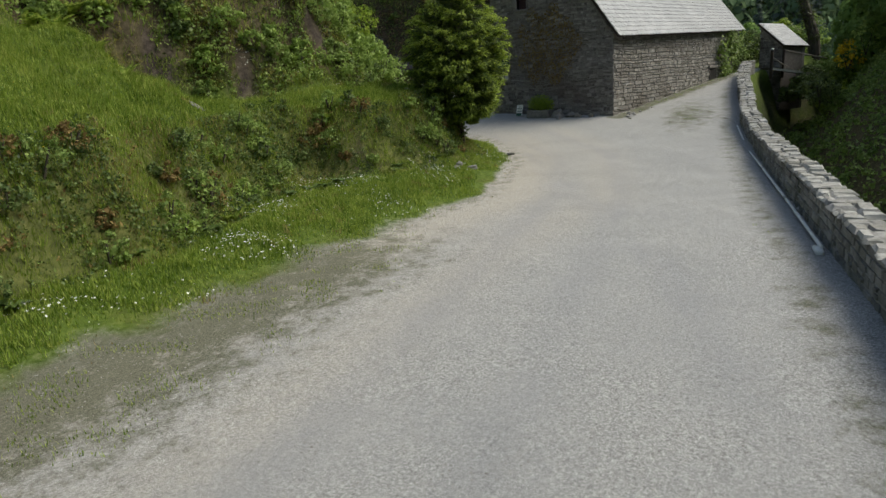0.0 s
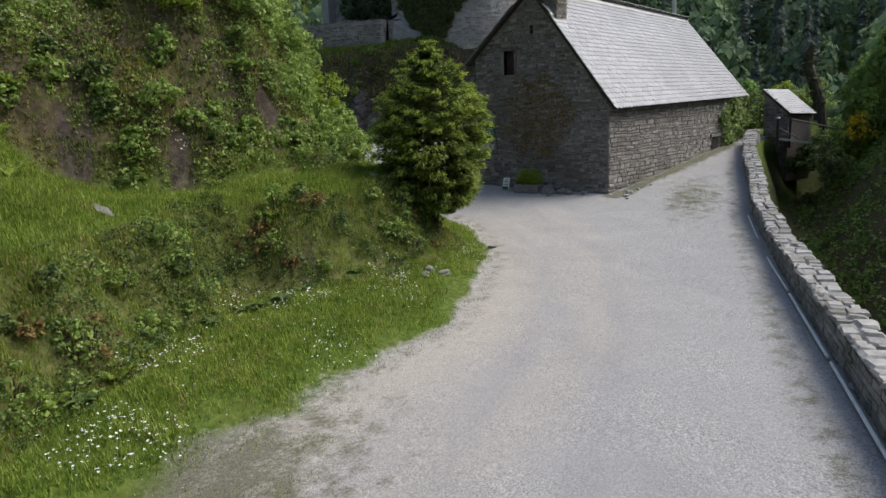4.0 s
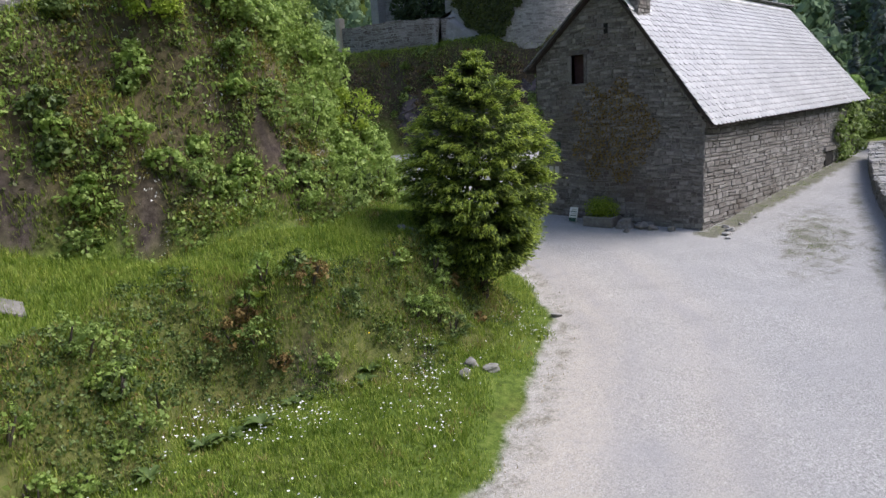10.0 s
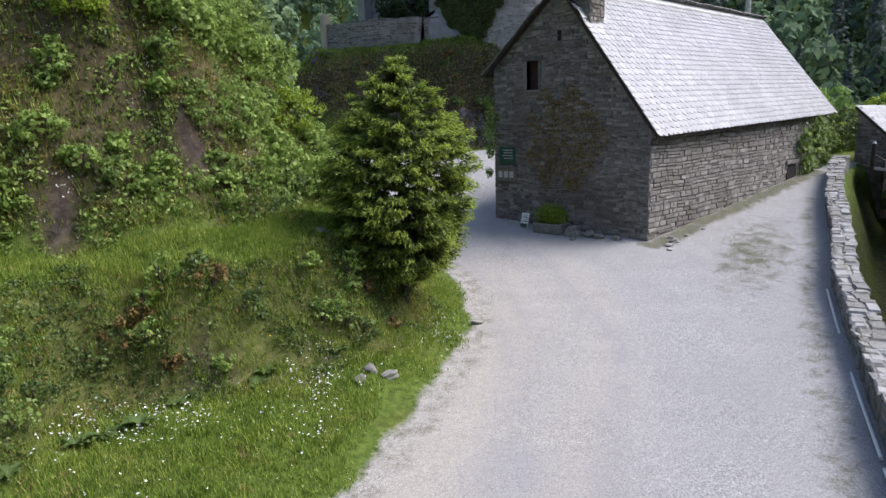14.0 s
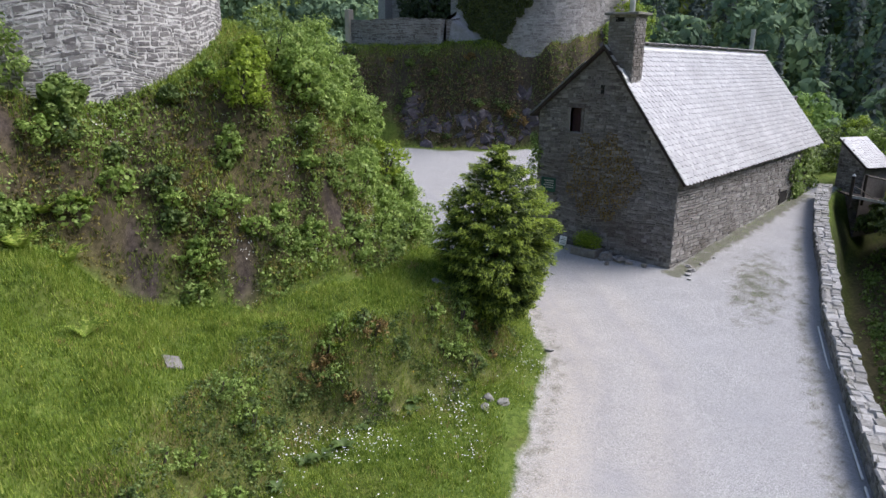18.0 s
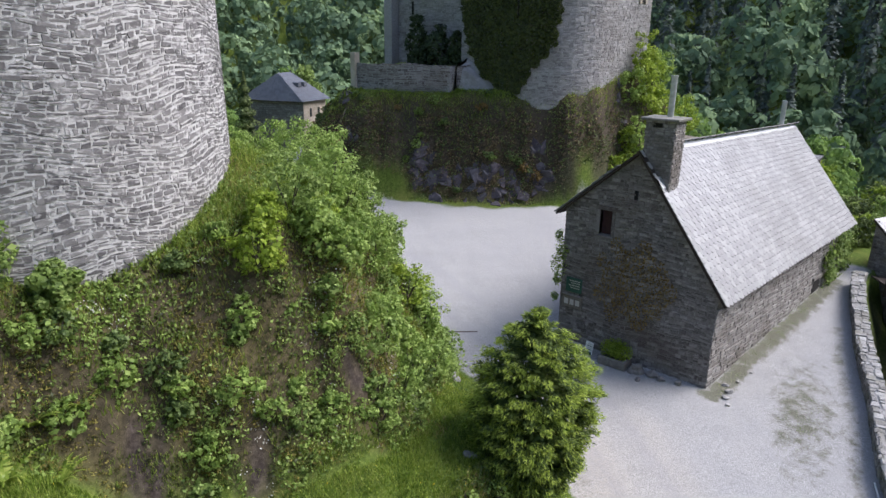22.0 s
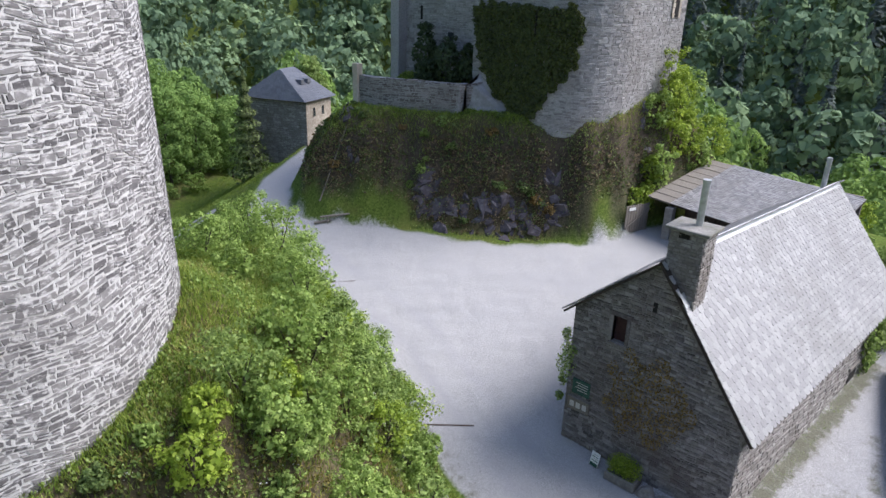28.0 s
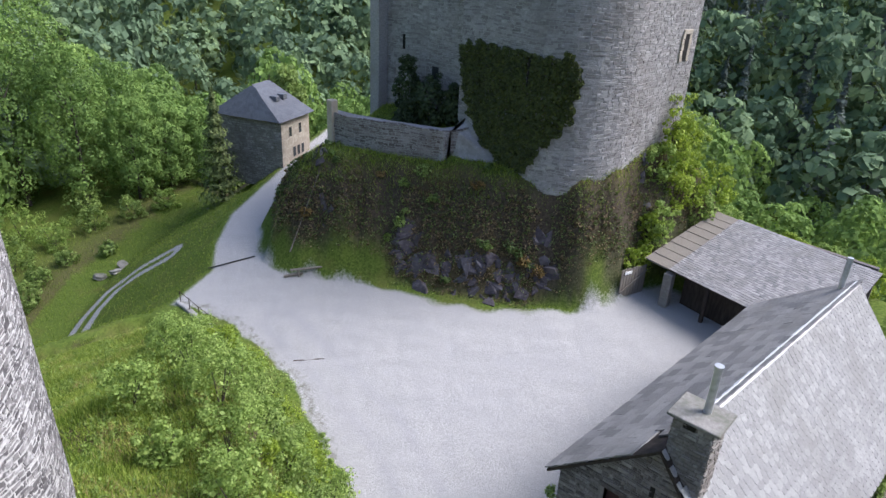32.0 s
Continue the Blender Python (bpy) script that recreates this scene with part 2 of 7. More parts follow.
L_GORSE = leafy("yellow_blossom", (0.5, 0.33, 0.01), (0.65, 0.45, 0.02), (0.75, 0.55, 0.03), 0.7, 0.2, 2)

# ---- building helpers ----
ORIGIN = {}
RNG = np.random.default_rng(7)


def thing(name, at, label, category, group="", kind=""):
    ob = new(name)
    ob.location = at
    ORIGIN[ob] = np.array(at, float)
    return tagged(ob, label, category, group, kind)


def put(name, verts, faces, material, parent=None, label="", smooth=False):
    """One mesh object from world places, under a thing or part if given."""
    verts = np.asarray(verts, np.float32).reshape(-1, 3)
    base = ORIGIN[parent] if parent else np.zeros(3)
    me = bpy.data.meshes.new(name)
    if isinstance(faces, np.ndarray):
        k = faces.shape[1]
        me.vertices.add(len(verts))
        me.vertices.foreach_set("co", (verts - base).astype(np.float32).ravel())
        me.loops.add(faces.size)
        me.loops.foreach_set("vertex_index", faces.astype(np.int32).ravel())
        me.polygons.add(len(faces))
        me.polygons.foreach_set("loop_start", np.arange(0, faces.size, k, dtype=np.int32))
        me.update(calc_edges=True)
    else:
        me.from_pydata([tuple(v) for v in (verts - base)], [], faces)
    me.polygons.foreach_set("use_smooth", np.full(len(me.polygons), smooth))
    me.materials.append(material)
    ob = new(name, me)
    if parent:
        ob.parent = parent
    ORIGIN[ob] = base
    if label:
        ob["label"] = label
    return ob


BOX_F = [(0, 3, 2, 1), (4, 5, 6, 7), (0, 1, 5, 4), (1, 2, 6, 5), (2, 3, 7, 6), (3, 0, 4, 7)]


def box_v(o, u, v, w):
    """Eight corners of a box from a corner and three edges."""
    o, u, v, w = (np.array(a, float) for a in (o, u, v, w))
    return np.array([o, o + u, o + u + v, o + v, o + w, o + u + w, o + u + v + w, o + v + w])


def block(name, o, u, v, w, material, parent=None, label="", bev=0.0):
    bm = bmesh.new()
    vs = [bm.verts.new(p) for p in box_v(o, u, v, w)]
    for fc in BOX_F:
        bm.faces.new([vs[i] for i in fc])
    bmesh.ops.recalc_face_normals(bm, faces=bm.faces)
    if bev:
        bmesh.ops.bevel(bm, geom=bm.edges[:], offset=bev, segments=1, affect="EDGES")
    return from_bm(name, bm, material, parent, label)


def from_bm(name, bm, material, parent=None, label="", smooth=False):
    base = Vector(ORIGIN[parent]) if parent else Vector()
    bmesh.ops.translate(bm, verts=bm.verts[:], vec=-base)
    me = bpy.data.meshes.new(name)
    bm.to_mesh(me)
    bm.free()
    if smooth:
        me.polygons.foreach_set("use_smooth", np.ones(len(me.polygons), bool))
    me.materials.append(material)
    ob = new(name, me)
    if parent:
        ob.parent = parent
    ORIGIN[ob] = np.array(base)
    if label:
        ob["label"] = label
    return ob


def tube(name, a, b, ra, rb, material, parent=None, label="", n=10):
    a, b = np.array(a, float), np.array(b, float)
    d = (b - a) / np.linalg.norm(b - a)
    s = np.cross(d, (0.3, 0.9, 0.1) if abs(d[2]) > 0.8 else (0, 0, 1))
    s /= np.linalg.norm(s)
    c = np.cross(d, s)
    ang = np.arange(n) * 2 * np.pi / n
    ring = np.cos(ang)[:, None] * s + np.sin(ang)[:, None] * c
    vs = np.concatenate([a + ra * ring, b + rb * ring])
    fs = [(i, (i + 1) % n, n + (i + 1) % n, n + i) for i in range(n)] + [tuple(range(n))[::-1], tuple(range(n, 2 * n))]
    return put(name, vs, fs, material, parent, label)


def prism(name, outline, lift, material, parent=None, label=""):
    """A slab: an outline of places, and the vector to its other face."""
    a = np.array(outline, float)
    n = len(a)
    vs = np.concatenate([a, a + np.array(lift, float)])
    fs = [tuple(range(n))[::-1], tuple(range(n, 2 * n))] + [(i, (i + 1) % n, n + (i + 1) % n, n + i) for i in range(n)]
    ob = put(name, vs, fs, material, parent, label)
    bm = bmesh.new()
    bm.from_mesh(ob.data)
    bmesh.ops.recalc_face_normals(bm, faces=bm.faces)
    bm.to_mesh(ob.data)
    bm.free()
    return ob


STONE_F = np.array([(0, 1, 2, 3), (4, 5, 1, 0), (5, 6, 2, 1), (6, 7, 3, 2), (7, 4, 0, 3)])


def masonry(place, width, height, inside, tall=(0.09, 0.2), long=(0.16, 0.5), proud=(0.012, 0.04), gap=0.016, seed=1, wild=0.012, sway=0.02):
    """Courses of rough stones on a surface: eight corners for each stone."""
    r = np.random.default_rng(seed)
    out = []
    v = 0.0
    while v < height:
        h = r.uniform(*tall)
        u = r.uniform(-long[1], 0)
        while u < width:
            w = r.uniform(*long) * (1.0 if h < sum(tall) / 2 else 0.85)
            k = 2 if h > 0.8 * tall[1] and r.random() < 0.3 else 1
            for j in range(k):
                v0, v1 = v + j * h / k, v + (j + 1) * h / k
                if inside(u + w / 2, (v0 + v1) / 2):
                    out.append((u + gap / 2, u + w - gap / 2, v0 + gap / 2, v1 - gap / 2))
            u += w
        v += h
    a = np.array(out)
    a[:, :2] = np.clip(a[:, :2], 0.004, width - 0.004)
    a = a[a[:, 1] - a[:, 0] > 0.04]
    n = len(a)
    wob = lambda s: r.uniform(-s, s, n)
    d = r.uniform(*proud, n)
    ins = np.minimum(0.014, 0.18 * (a[:, 3] - a[:, 2])) * min(1.0, proud[1] / 0.035)
    cols = []
    for front in (True, False):
        for cu, cv in ((0, 2), (1, 2), (1, 3), (0, 3)):
            su, sv = (1 if cu == 0 else -1), (1 if cv == 2 else -1)
            uu = a[:, cu] + wob(wild) + (su * ins if front else 0)
            vv = a[:, cv] + wob(wild) + (sv * ins if front else 0)
            dd = d + wob(min(0.005, proud[1] * 0.2)) if front else np.full(n, -0.03)
            cols.append(place(uu, vv + sway * np.sin(uu * 1.1 + 0.7 * vv) + 0.5 * sway * np.sin(uu * 2.7 + 1.9 * vv), dd))
    return np.stack(cols, 1)


def lay_stones(vs, material, parent, pick=None, most=300, name="stone", rest="masonry"):
    """Stones nearest to a spot become pieces of their own; the others are joined."""
    own = np.zeros(len(vs), bool)
    if pick is not None:
        order = np.argsort(np.linalg.norm(vs.mean(1) - np.array(pick), axis=1))
        own[order[:most]] = True
    fl = [tuple(int(i) for i in q) for q in STONE_F]
    for s in vs[own]:
        put(name, s, fl, material, parent)
    left = vs[~own]
    if len(left):
        fs = (STONE_F[None] + 8 * np.arange(len(left))[:, None, None]).reshape(-1, 4)
        ob = put(rest, left.reshape(-1, 3), fs, material, parent)
        ob["kind"] = "stuff"


def plane_place(o, u, v):
    o, u, v = (np.array(a, float) for a in (o, u, v))
    n = np.cross(u, v)
    n /= np.linalg.norm(n)
    return lambda uu, vv, dd: o + np.asarray(uu)[..., None] * u + np.asarray(vv)[..., None] * v + np.asarray(dd)[..., None] * n


# ---- plan of the ground ----
LAWN = [(-75, -15), (-40, -7.6), (-27.2, -4.5), (-23, -3.5), (-20, -3.05), (-17.5, -2.9), (-15, -2.8), (-13.4, -2.05), (-12.3, -1.6), (-11, -1.0), (-9.6, -0.3), (-8.4, 0.45), (-7.5, 1.35), (-6.3, 2.7), (-5.4, 4.4), (-4.9, 7), (-3.6, 11), (-2.2, 14.6), (-0.8, 18), (0.6, 21.6), (1.0, 27.3), (0.4, 30.6), (-2, 34), (-75, 34)]
TERRACE = [(-75, -11), (-40, -6.0), (-30, -3.2), (-23, -1.3), (-19.5, 0.6), (-16.6, 2.1), (-13.6, 0.8), (-11.3, 0.75), (-9.1, 1.4), (-7.9, 3.4), (-7.2, 6), (-7.5, 9), (-6, 14), (-5, 30), (-75, 30)]
MOUND = [(-75, -6), (-40, 0.0), (-27, 4.6), (-20, 7.0), (-17.9, 6.3), (-15.8, 4.9), (-13, 4.0), (-11.4, 4.1), (-9.2, 5.3), (-7.0, 6.3), (-5.2, 8.0), (-3.4, 11.2), (-2.2, 14.6), (-0.9, 21.6), (-1.0, 27.3), (-2.5, 31), (-12, 33), (-75, 33)]
HILL = [(28, 10.5), (24.5, 11.6), (19.5, 12.8), (17.5, 13.0), (15.0, 14.3), (12.8, 16.3), (11.2, 18.6), (9.6, 22.0), (8.7, 25.4), (6.4, 29.0), (6.0, 31.8), (8.4, 35.4), (13.8, 38.8), (19, 41.6), (27, 43.0), (29.5, 36), (29.5, 20)]
SITE = [(-80, -31.5), (-22.2, -13.1), (-1.4, -6.35), (6.2, -4.25), (13.2, -2.9), (17, -3.2), (23, -4.6), (27.4, -1), (28.2, 6), (29, 12), (30, 20), (30, 36), (28, 45), (24, 48), (19, 45.2), (13.4, 42), (7.9, 39), (4.8, 36), (3.0, 33.4), (-1.5, 31.5), (-12, 34), (-80, 34)]


def inside_by(poly, x, y):
    """Distance to an outline, positive inside it."""
    p = np.array(poly, float)
    q = np.roll(p, -1, 0)
    x, y = np.asarray(x, float), np.asarray(y, float)
    best = np.full(x.shape, 1e9)
    odd = np.zeros(x.shape, bool)
    for (ax, ay), (bx, by) in zip(p, q):
        dx, dy = bx - ax, by - ay
        t = np.clip(((x - ax) * dx + (y - ay) * dy) / (dx * dx + dy * dy), 0, 1)
        best = np.minimum(best, np.hypot(x - ax - t * dx, y - ay - t * dy))
        if ay != by:
            odd ^= ((ay > y) != (by > y)) & (x < (bx - ax) * (y - ay) / (by - ay) + ax)
    return np.where(odd, best, -best)


def wave(x, y, s, k):
    """Smooth uneven field of about -1 to 1, with features about s metres across."""
    a = np.sin(x * 6.283 / s * 0.61 + k + 1.7 * np.sin(y * 6.283 / s * 0.37 + k * 2.1))
    b = np.sin(y * 6.283 / s * 0.53 - k * 1.3 + 1.5 * np.sin(x * 6.283 / s * 0.43 + k))
    return 0.5 * (a + b)


def soft_min(a, b, k):
    h = np.clip(0.5 + 0.5 * (b - a) / k, 0, 1)
    return b * (1 - h) + a * h - k * h * (1 - h)


def step(a, b, x):
    t = np.clip((x - a) / (b - a), 0, 1)
    return t * t * (3 - 2 * t)


def verge_at(x, y):
    """Width of the grass verge in front of the crag."""
    return 1.4 * np.exp(-(((x - 10.8) / 4.2) ** 2 + ((y - 18.5) / 5.0) ** 2))


def ground_z(x, y):
    x, y = np.asarray(x, float), np.asarray(y, float)
    plane = -soft_min(np.full(x.shape, 1.4), -(-0.6 + 0.1 * x + 0.035 * y), 0.6)
    plane = soft_min(plane, np.full(x.shape, 3.4), 0.8)
    z = plane + 0.02 * wave(x, y, 2.3, 1) + 0.012 * wave(x, y, 0.9, 4)
    lawn = inside_by(LAWN, x, y)
    z = z + np.where(lawn > 0, soft_min(0.24 * lawn, np.full(x.shape, 0.36), 0.2) + 0.06 * step(0, 1, lawn) * (wave(x, y, 1.1, 2) + 0.5 * wave(x, y, 0.5, 7)), 0)
    ter = inside_by(TERRACE, x, y) + 0.25 * wave(x, y, 2.0, 3) + 0.12 * wave(x, y, 0.8, 5)
    z = z + step(-0.4, 1.2, ter) * (2.1 + 0.15 * wave(x, y, 1.7, 9)) + np.clip(ter - 1.2, 0, 4) * (0.16 + 0.4 * step(-17.5, -20.5, x))
    mound = inside_by(MOUND, x, y) + 0.3 * wave(x, y, 3.0, 6) + 0.15 * wave(x, y, 1.1, 8)
    top = 6.45 + 1.9 * np.exp(-((x + 12.4) / 2.8) ** 2 - ((y - 11.5) / 4.5) ** 2) + 0.2 * wave(x, y, 4, 2) - 0.45 * np.clip(y - 17.0, 0, 20)
    z = np.where(mound > 0, soft_min(z + (1.5 + 0.75 * step(-11, -14.5, x)) * mound, top, 1.0), z)
    hill = inside_by(HILL, x, y) + 0.3 * wave(x, y, 4.2, 1) + 0.1 * wave(x, y, 1.9, 3) - verge_at(x, y)
    near_keep = step(13.5, 17, x) * step(20, 15.5, y) * step(26, 22, x)
    face = soft_min((2.3 + 1.6 * near_keep) * hill, 4.7 + 2.6 * near_keep + 0.3 * wave(x, y, 3.6, 4) + 0.95 * hill, 1.2) + (0.16 * wave(x, y, 1.7, 6) + 0.22 * wave(x, y, 3.1, 2) + 0.05 * wave(x, y, 0.7, 3) + 0.5 * (np.abs(wave(x, y, 2.6, 5)) - 0.4) + 0.35 * (np.abs(wave(x, y, 1.5, 9)) - 0.4)) * step(0.3, 1.2, hill)
    crest = 9.9 - 1.75 * step(15.2, 13.0, x) - 0.25 * np.clip(x - 21, 0, 30) - 0.75 * np.clip(y - 30.5, 0, 20)
    crest = crest + step(24.5, 22.5, y) * (np.minimum(crest, 8.4 + 0.19 * np.clip(x - 15, 0, 9)) - crest)
    z = np.where(hill > 0, np.maximum(z, soft_min(z + face, crest, 0.8)), z)
    out = -inside_by(SITE, x, y)
    gorge = step(3, -5, y) * step(32, 25, x)
    fall = gorge * np.minimum(3.0 * out, 3.4) + (1 - gorge) * np.minimum(np.where(x < 12, 0.6, 0.75) * out, 6.0 + 7.0 * step(14, 26, x))
    rise = gorge * (1.25 * np.clip(out - 2.6, 0, 3.6) + 0.62 * np.clip(out - 6.2, 0, 140)) + (1 - gorge) * 0.6 * np.clip(out - 32, 0, 160)
    rise = rise + 2.0 * wave(x, y, 45, 3) * step(20, 80, out)
    z = np.where(out > 0, z - fall + rise, z)
    return z


def axis_points(lo, hi, fine, far):
    mid = np.arange(lo, hi + 1e-6, fine)
    grow = fine * np.cumsum(1.13 ** np.arange(1, 60))
    grow = grow[grow < far]
    return np.concatenate([lo - grow[::-1], mid, hi + grow])


gx, gy = axis_points(-34, 31, 0.27, 420), axis_points(-14, 47, 0.27, 420)
XX, YY = np.meshgrid(gx, gy)
ZZ = ground_z(XX, YY)
nx, ny = len(gx), len(gy)
idx = np.arange(nx * ny).reshape(ny, nx)
quads = np.stack([idx[:-1, :-1], idx[:-1, 1:], idx[1:, 1:], idx[1:, :-1]], -1).reshape(-1, 4)


def gravel_mask(x, y):
    rag = 0.3 + 0.7 * step(-15, -19, x)
    edge = -inside_by(LAWN, x, y) + rag * (0.35 * wave(x, y, 1.6, 2) + 0.2 * wave(x, y, 0.6, 5))
    hill = -inside_by(HILL, x, y) + 0.3 * wave(x, y, 1.7, 4)
    site = inside_by(SITE, x, y)
    g = np.minimum(step(-0.9 * rag, 0.9 * rag, edge), step(-0.5, 0.6, hill))
    g = g * (1 - step(14.8, 16.0, x) * step(4.5, 3.0, y)) * (1 - step(19.5, 21.5, x) * step(30, 28, y))
    return np.minimum(g, step(-0.1, 0.7, site))


def track_mask(x, y):
    """The two ruts of the lower track in the meadow."""
    t = np.array([(-6, 34), (-5.0, 37.5), (-3.4, 40.4), (-1.0, 42.5), (0.8, 43.4), (2.5, 42.9), (4.2, 40.9)])
    d = np.full(x.shape, 1e9)
    for a, b in zip(t[:-1], t[1:]):
        e = b - a
        s = np.clip(((x - a[0]) * e[0] + (y - a[1]) * e[1]) / (e @ e), 0, 1)
        d = np.minimum(d, np.hypot(x - a[0] - s * e[0], y - a[1] - s * e[1]))
    return step(0.45, 0.2, np.abs(d - 0.62))


def bare_face(x, y):
    """Bare earth faces in the bank where nothing grows."""
    g = 0 * x
    for cx, cy, r in ((-17.7, 6.4, 0.5), (-15.75, 5.4, 0.45), (-12.9, 4.9, 0.3), (-19.9, 8.2, 0.35), (-14.8, 1.15, 0.4), (-12.7, 0.7, 0.35)):
        g = np.maximum(g, np.exp(-(((x - cx) ** 2 + (y - cy) ** 2) / r ** 2) ** 2))
    return np.clip(g * (1.0 + 0.9 * wave(x, y, 0.9, 4) + 0.6 * wave(x, y, 0.45, 9)), 0, 1)


def slope_at(x, y):
    e = 0.25
    return np.hypot(ground_z(x + e, y) - ground_z(x - e, y), ground_z(x, y + e) - ground_z(x, y - e)) / (2 * e)


gravel = np.maximum(gravel_mask(XX, YY), track_mask(XX, YY))
steep = np.maximum(0.7 * step(2.5, 3.6, slope_at(XX, YY) + 0.5 * wave(XX, YY, 2.2, 8)) * (1 - gravel), bare_face(XX, YY))
steep = steep * step(26, 18, -inside_by(SITE, XX, YY))
steep = np.maximum(steep, 0.4 * step(0.2, 0.5, inside_by(MOUND, XX, YY)) * step(3.2, 2.4, inside_by(MOUND, XX, YY)) * step(-8.5, -10, XX) * step(-0.5, 0.35, wave(XX, YY, 1.7, 5) + 0.4 * wave(XX, YY, 0.8, 2)))
steep = np.maximum(steep, 0.75 * step(0.5, 1.3, inside_by(HILL, XX, YY) + 0.4 * wave(XX, YY, 1.5, 2) - verge_at(XX, YY)) * step(8.4, 6.6, ZZ + 0.6 * wave(XX, YY, 2.1, 3)) * step(-0.75, 0.1, wave(XX, YY, 3.3, 7) + 0.6 * step(30, 25, YY)))
M_GROUND, nt, b = bare("ground_cover", 0.95, 0.15)
fine, mid, wide = noise_tex(nt, 30, 9, 0.9), noise_tex(nt, 7, 6, 0.7), noise_tex(nt, 0.55, 4, 0.6)
grit = ramp(nt, fine, ((0.34, (0.06, 0.059, 0.057)), (0.5, (0.285, 0.28, 0.275)), (0.66, (0.65, 0.645, 0.635))))
grit = mixc(nt, ramp(nt, mid, ((0.5, (0, 0, 0)), (0.75, (0.4, 0.4, 0.4)))), grit, (0.46, 0.455, 0.44))
grit = mixc(nt, ramp(nt, wide, ((0.42, (0, 0, 0)), (0.62, (0.5, 0.5, 0.5)))), grit, (0.3, 0.296, 0.296))
asd, art = nt.nodes.new("ShaderNodeAttribute"), nt.nodes.new("ShaderNodeAttribute")
asd.attribute_name, art.attribute_name = "sand", "rut"
grit = mixc(nt, calc(nt, "MULTIPLY", asd.outputs["Fac"], calc(nt, "MULTIPLY", mid, 0.85)), grit, (0.46, 0.4, 0.32))
grit = mixc(nt, calc(nt, "MULTIPLY", art.outputs["Fac"], calc(nt, "MULTIPLY", wide, 0.6)), grit, (0.24, 0.24, 0.255))
turf = ramp(nt, mid, ((0.3, (0.035, 0.055, 0.01)), (0.52, (0.085, 0.125, 0.02)), (0.75, (0.16, 0.185, 0.045))))
turf = mixc(nt, ramp(nt, wide, ((0.5, (0, 0, 0)), (0.75, (0.5, 0.5, 0.5)))), turf, (0.14, 0.125, 0.04))
crag = ramp(nt, mid, ((0.3, (0.02, 0.016, 0.015)), (0.5, (0.055, 0.043, 0.037)), (0.75, (0.12, 0.097, 0.087))))
ag = nt.nodes.new("ShaderNodeAttribute")
ag.attribute_name = "gravel"
asx = nt.nodes.new("ShaderNodeAttribute")
asx.attribute_name = "steep"
fac = calc(nt, "ADD", ag.outputs["Fac"], calc(nt, "MULTIPLY", calc(nt, "SUBTRACT", mid, 0.5), 0.9))
fac = calc(nt, "MULTIPLY", calc(nt, "SUBTRACT", fac, 0.3), 2.2, True)
aw = nt.nodes.new("ShaderNodeAttribute")
aw.attribute_name = "wild"
soil = ramp(nt, mid, ((0.3, (0.04, 0.034, 0.018)), (0.5, (0.085, 0.072, 0.035)), (0.75, (0.16, 0.125, 0.065))))
col = mixc(nt, aw.outputs["Fac"], turf, soil)
col = mixc(nt, asx.outputs["Fac"], col, crag)
amo = nt.nodes.new("ShaderNodeAttribute")
amo.attribute_name = "moss"
worn = ramp(nt, fine, ((0.38, (0.035, 0.038, 0.022)), (0.52, (0.105, 0.105, 0.06)), (0.66, (0.26, 0.25, 0.2))))
mfac = calc(nt, "MULTIPLY", calc(nt, "SUBTRACT", calc(nt, "ADD", amo.outputs["Fac"], calc(nt, "ADD", calc(nt, "MULTIPLY", noise_tex(nt, 16, 5, 0.8), 1.1), calc(nt, "MULTIPLY", noise_tex(nt, 2.2, 4, 0.7), 1.6))), 1.72), 2.2, True)
grit = mixc(nt, calc(nt, "MULTIPLY", mfac, 0.85), grit, worn)
col = mixc(nt, fac, col, grit)
nt.links.new(col, b.inputs["Base Color"])
bump(nt, b, calc(nt, "ADD", calc(nt, "MULTIPLY", fine, 0.5), mid), 0.03, 0.7)
ground = put("ground", np.stack([XX, YY, ZZ], -1).reshape(-1, 3), quads, M_GROUND, smooth=True)
outside = -inside_by(SITE, XX, YY)
meadow = (YY > 31) & (XX < 16) & (XX > -13) & (outside < 13)
hill_in = inside_by(HILL, XX, YY)
wild = np.maximum.reduce([
    step(-0.2, 0.5, inside_by(MOUND, XX, YY) + 0.2 * wave(XX, YY, 1.2, 3)),

    0.5 * step(1.0, 0.6, np.abs(inside_by(TERRACE, XX, YY) - 0.35) + 0.25 * wave(XX, YY, 1.5, 6)),
    step(0.5, 1.3, hill_in) * np.maximum(step(8.6, 7.4, ZZ + 0.5 * wave(XX, YY, 1.6, 3)), step(13, 15, XX) * step(19, 17, YY)),
    np.where(meadow, 0.0, step(0.5, 2.0, outside) * step(20, 10, outside)),
]) * (1 - gravel)
edge_in = -inside_by(LAWN, XX, YY)
sand = np.exp(-(((edge_in - 0.9) / 1.1) ** 2)) * step(6, 2, YY) + 0.5 * np.exp(-(((edge_in - 3.2) / 0.8) ** 2)) * step(4, 0, YY)


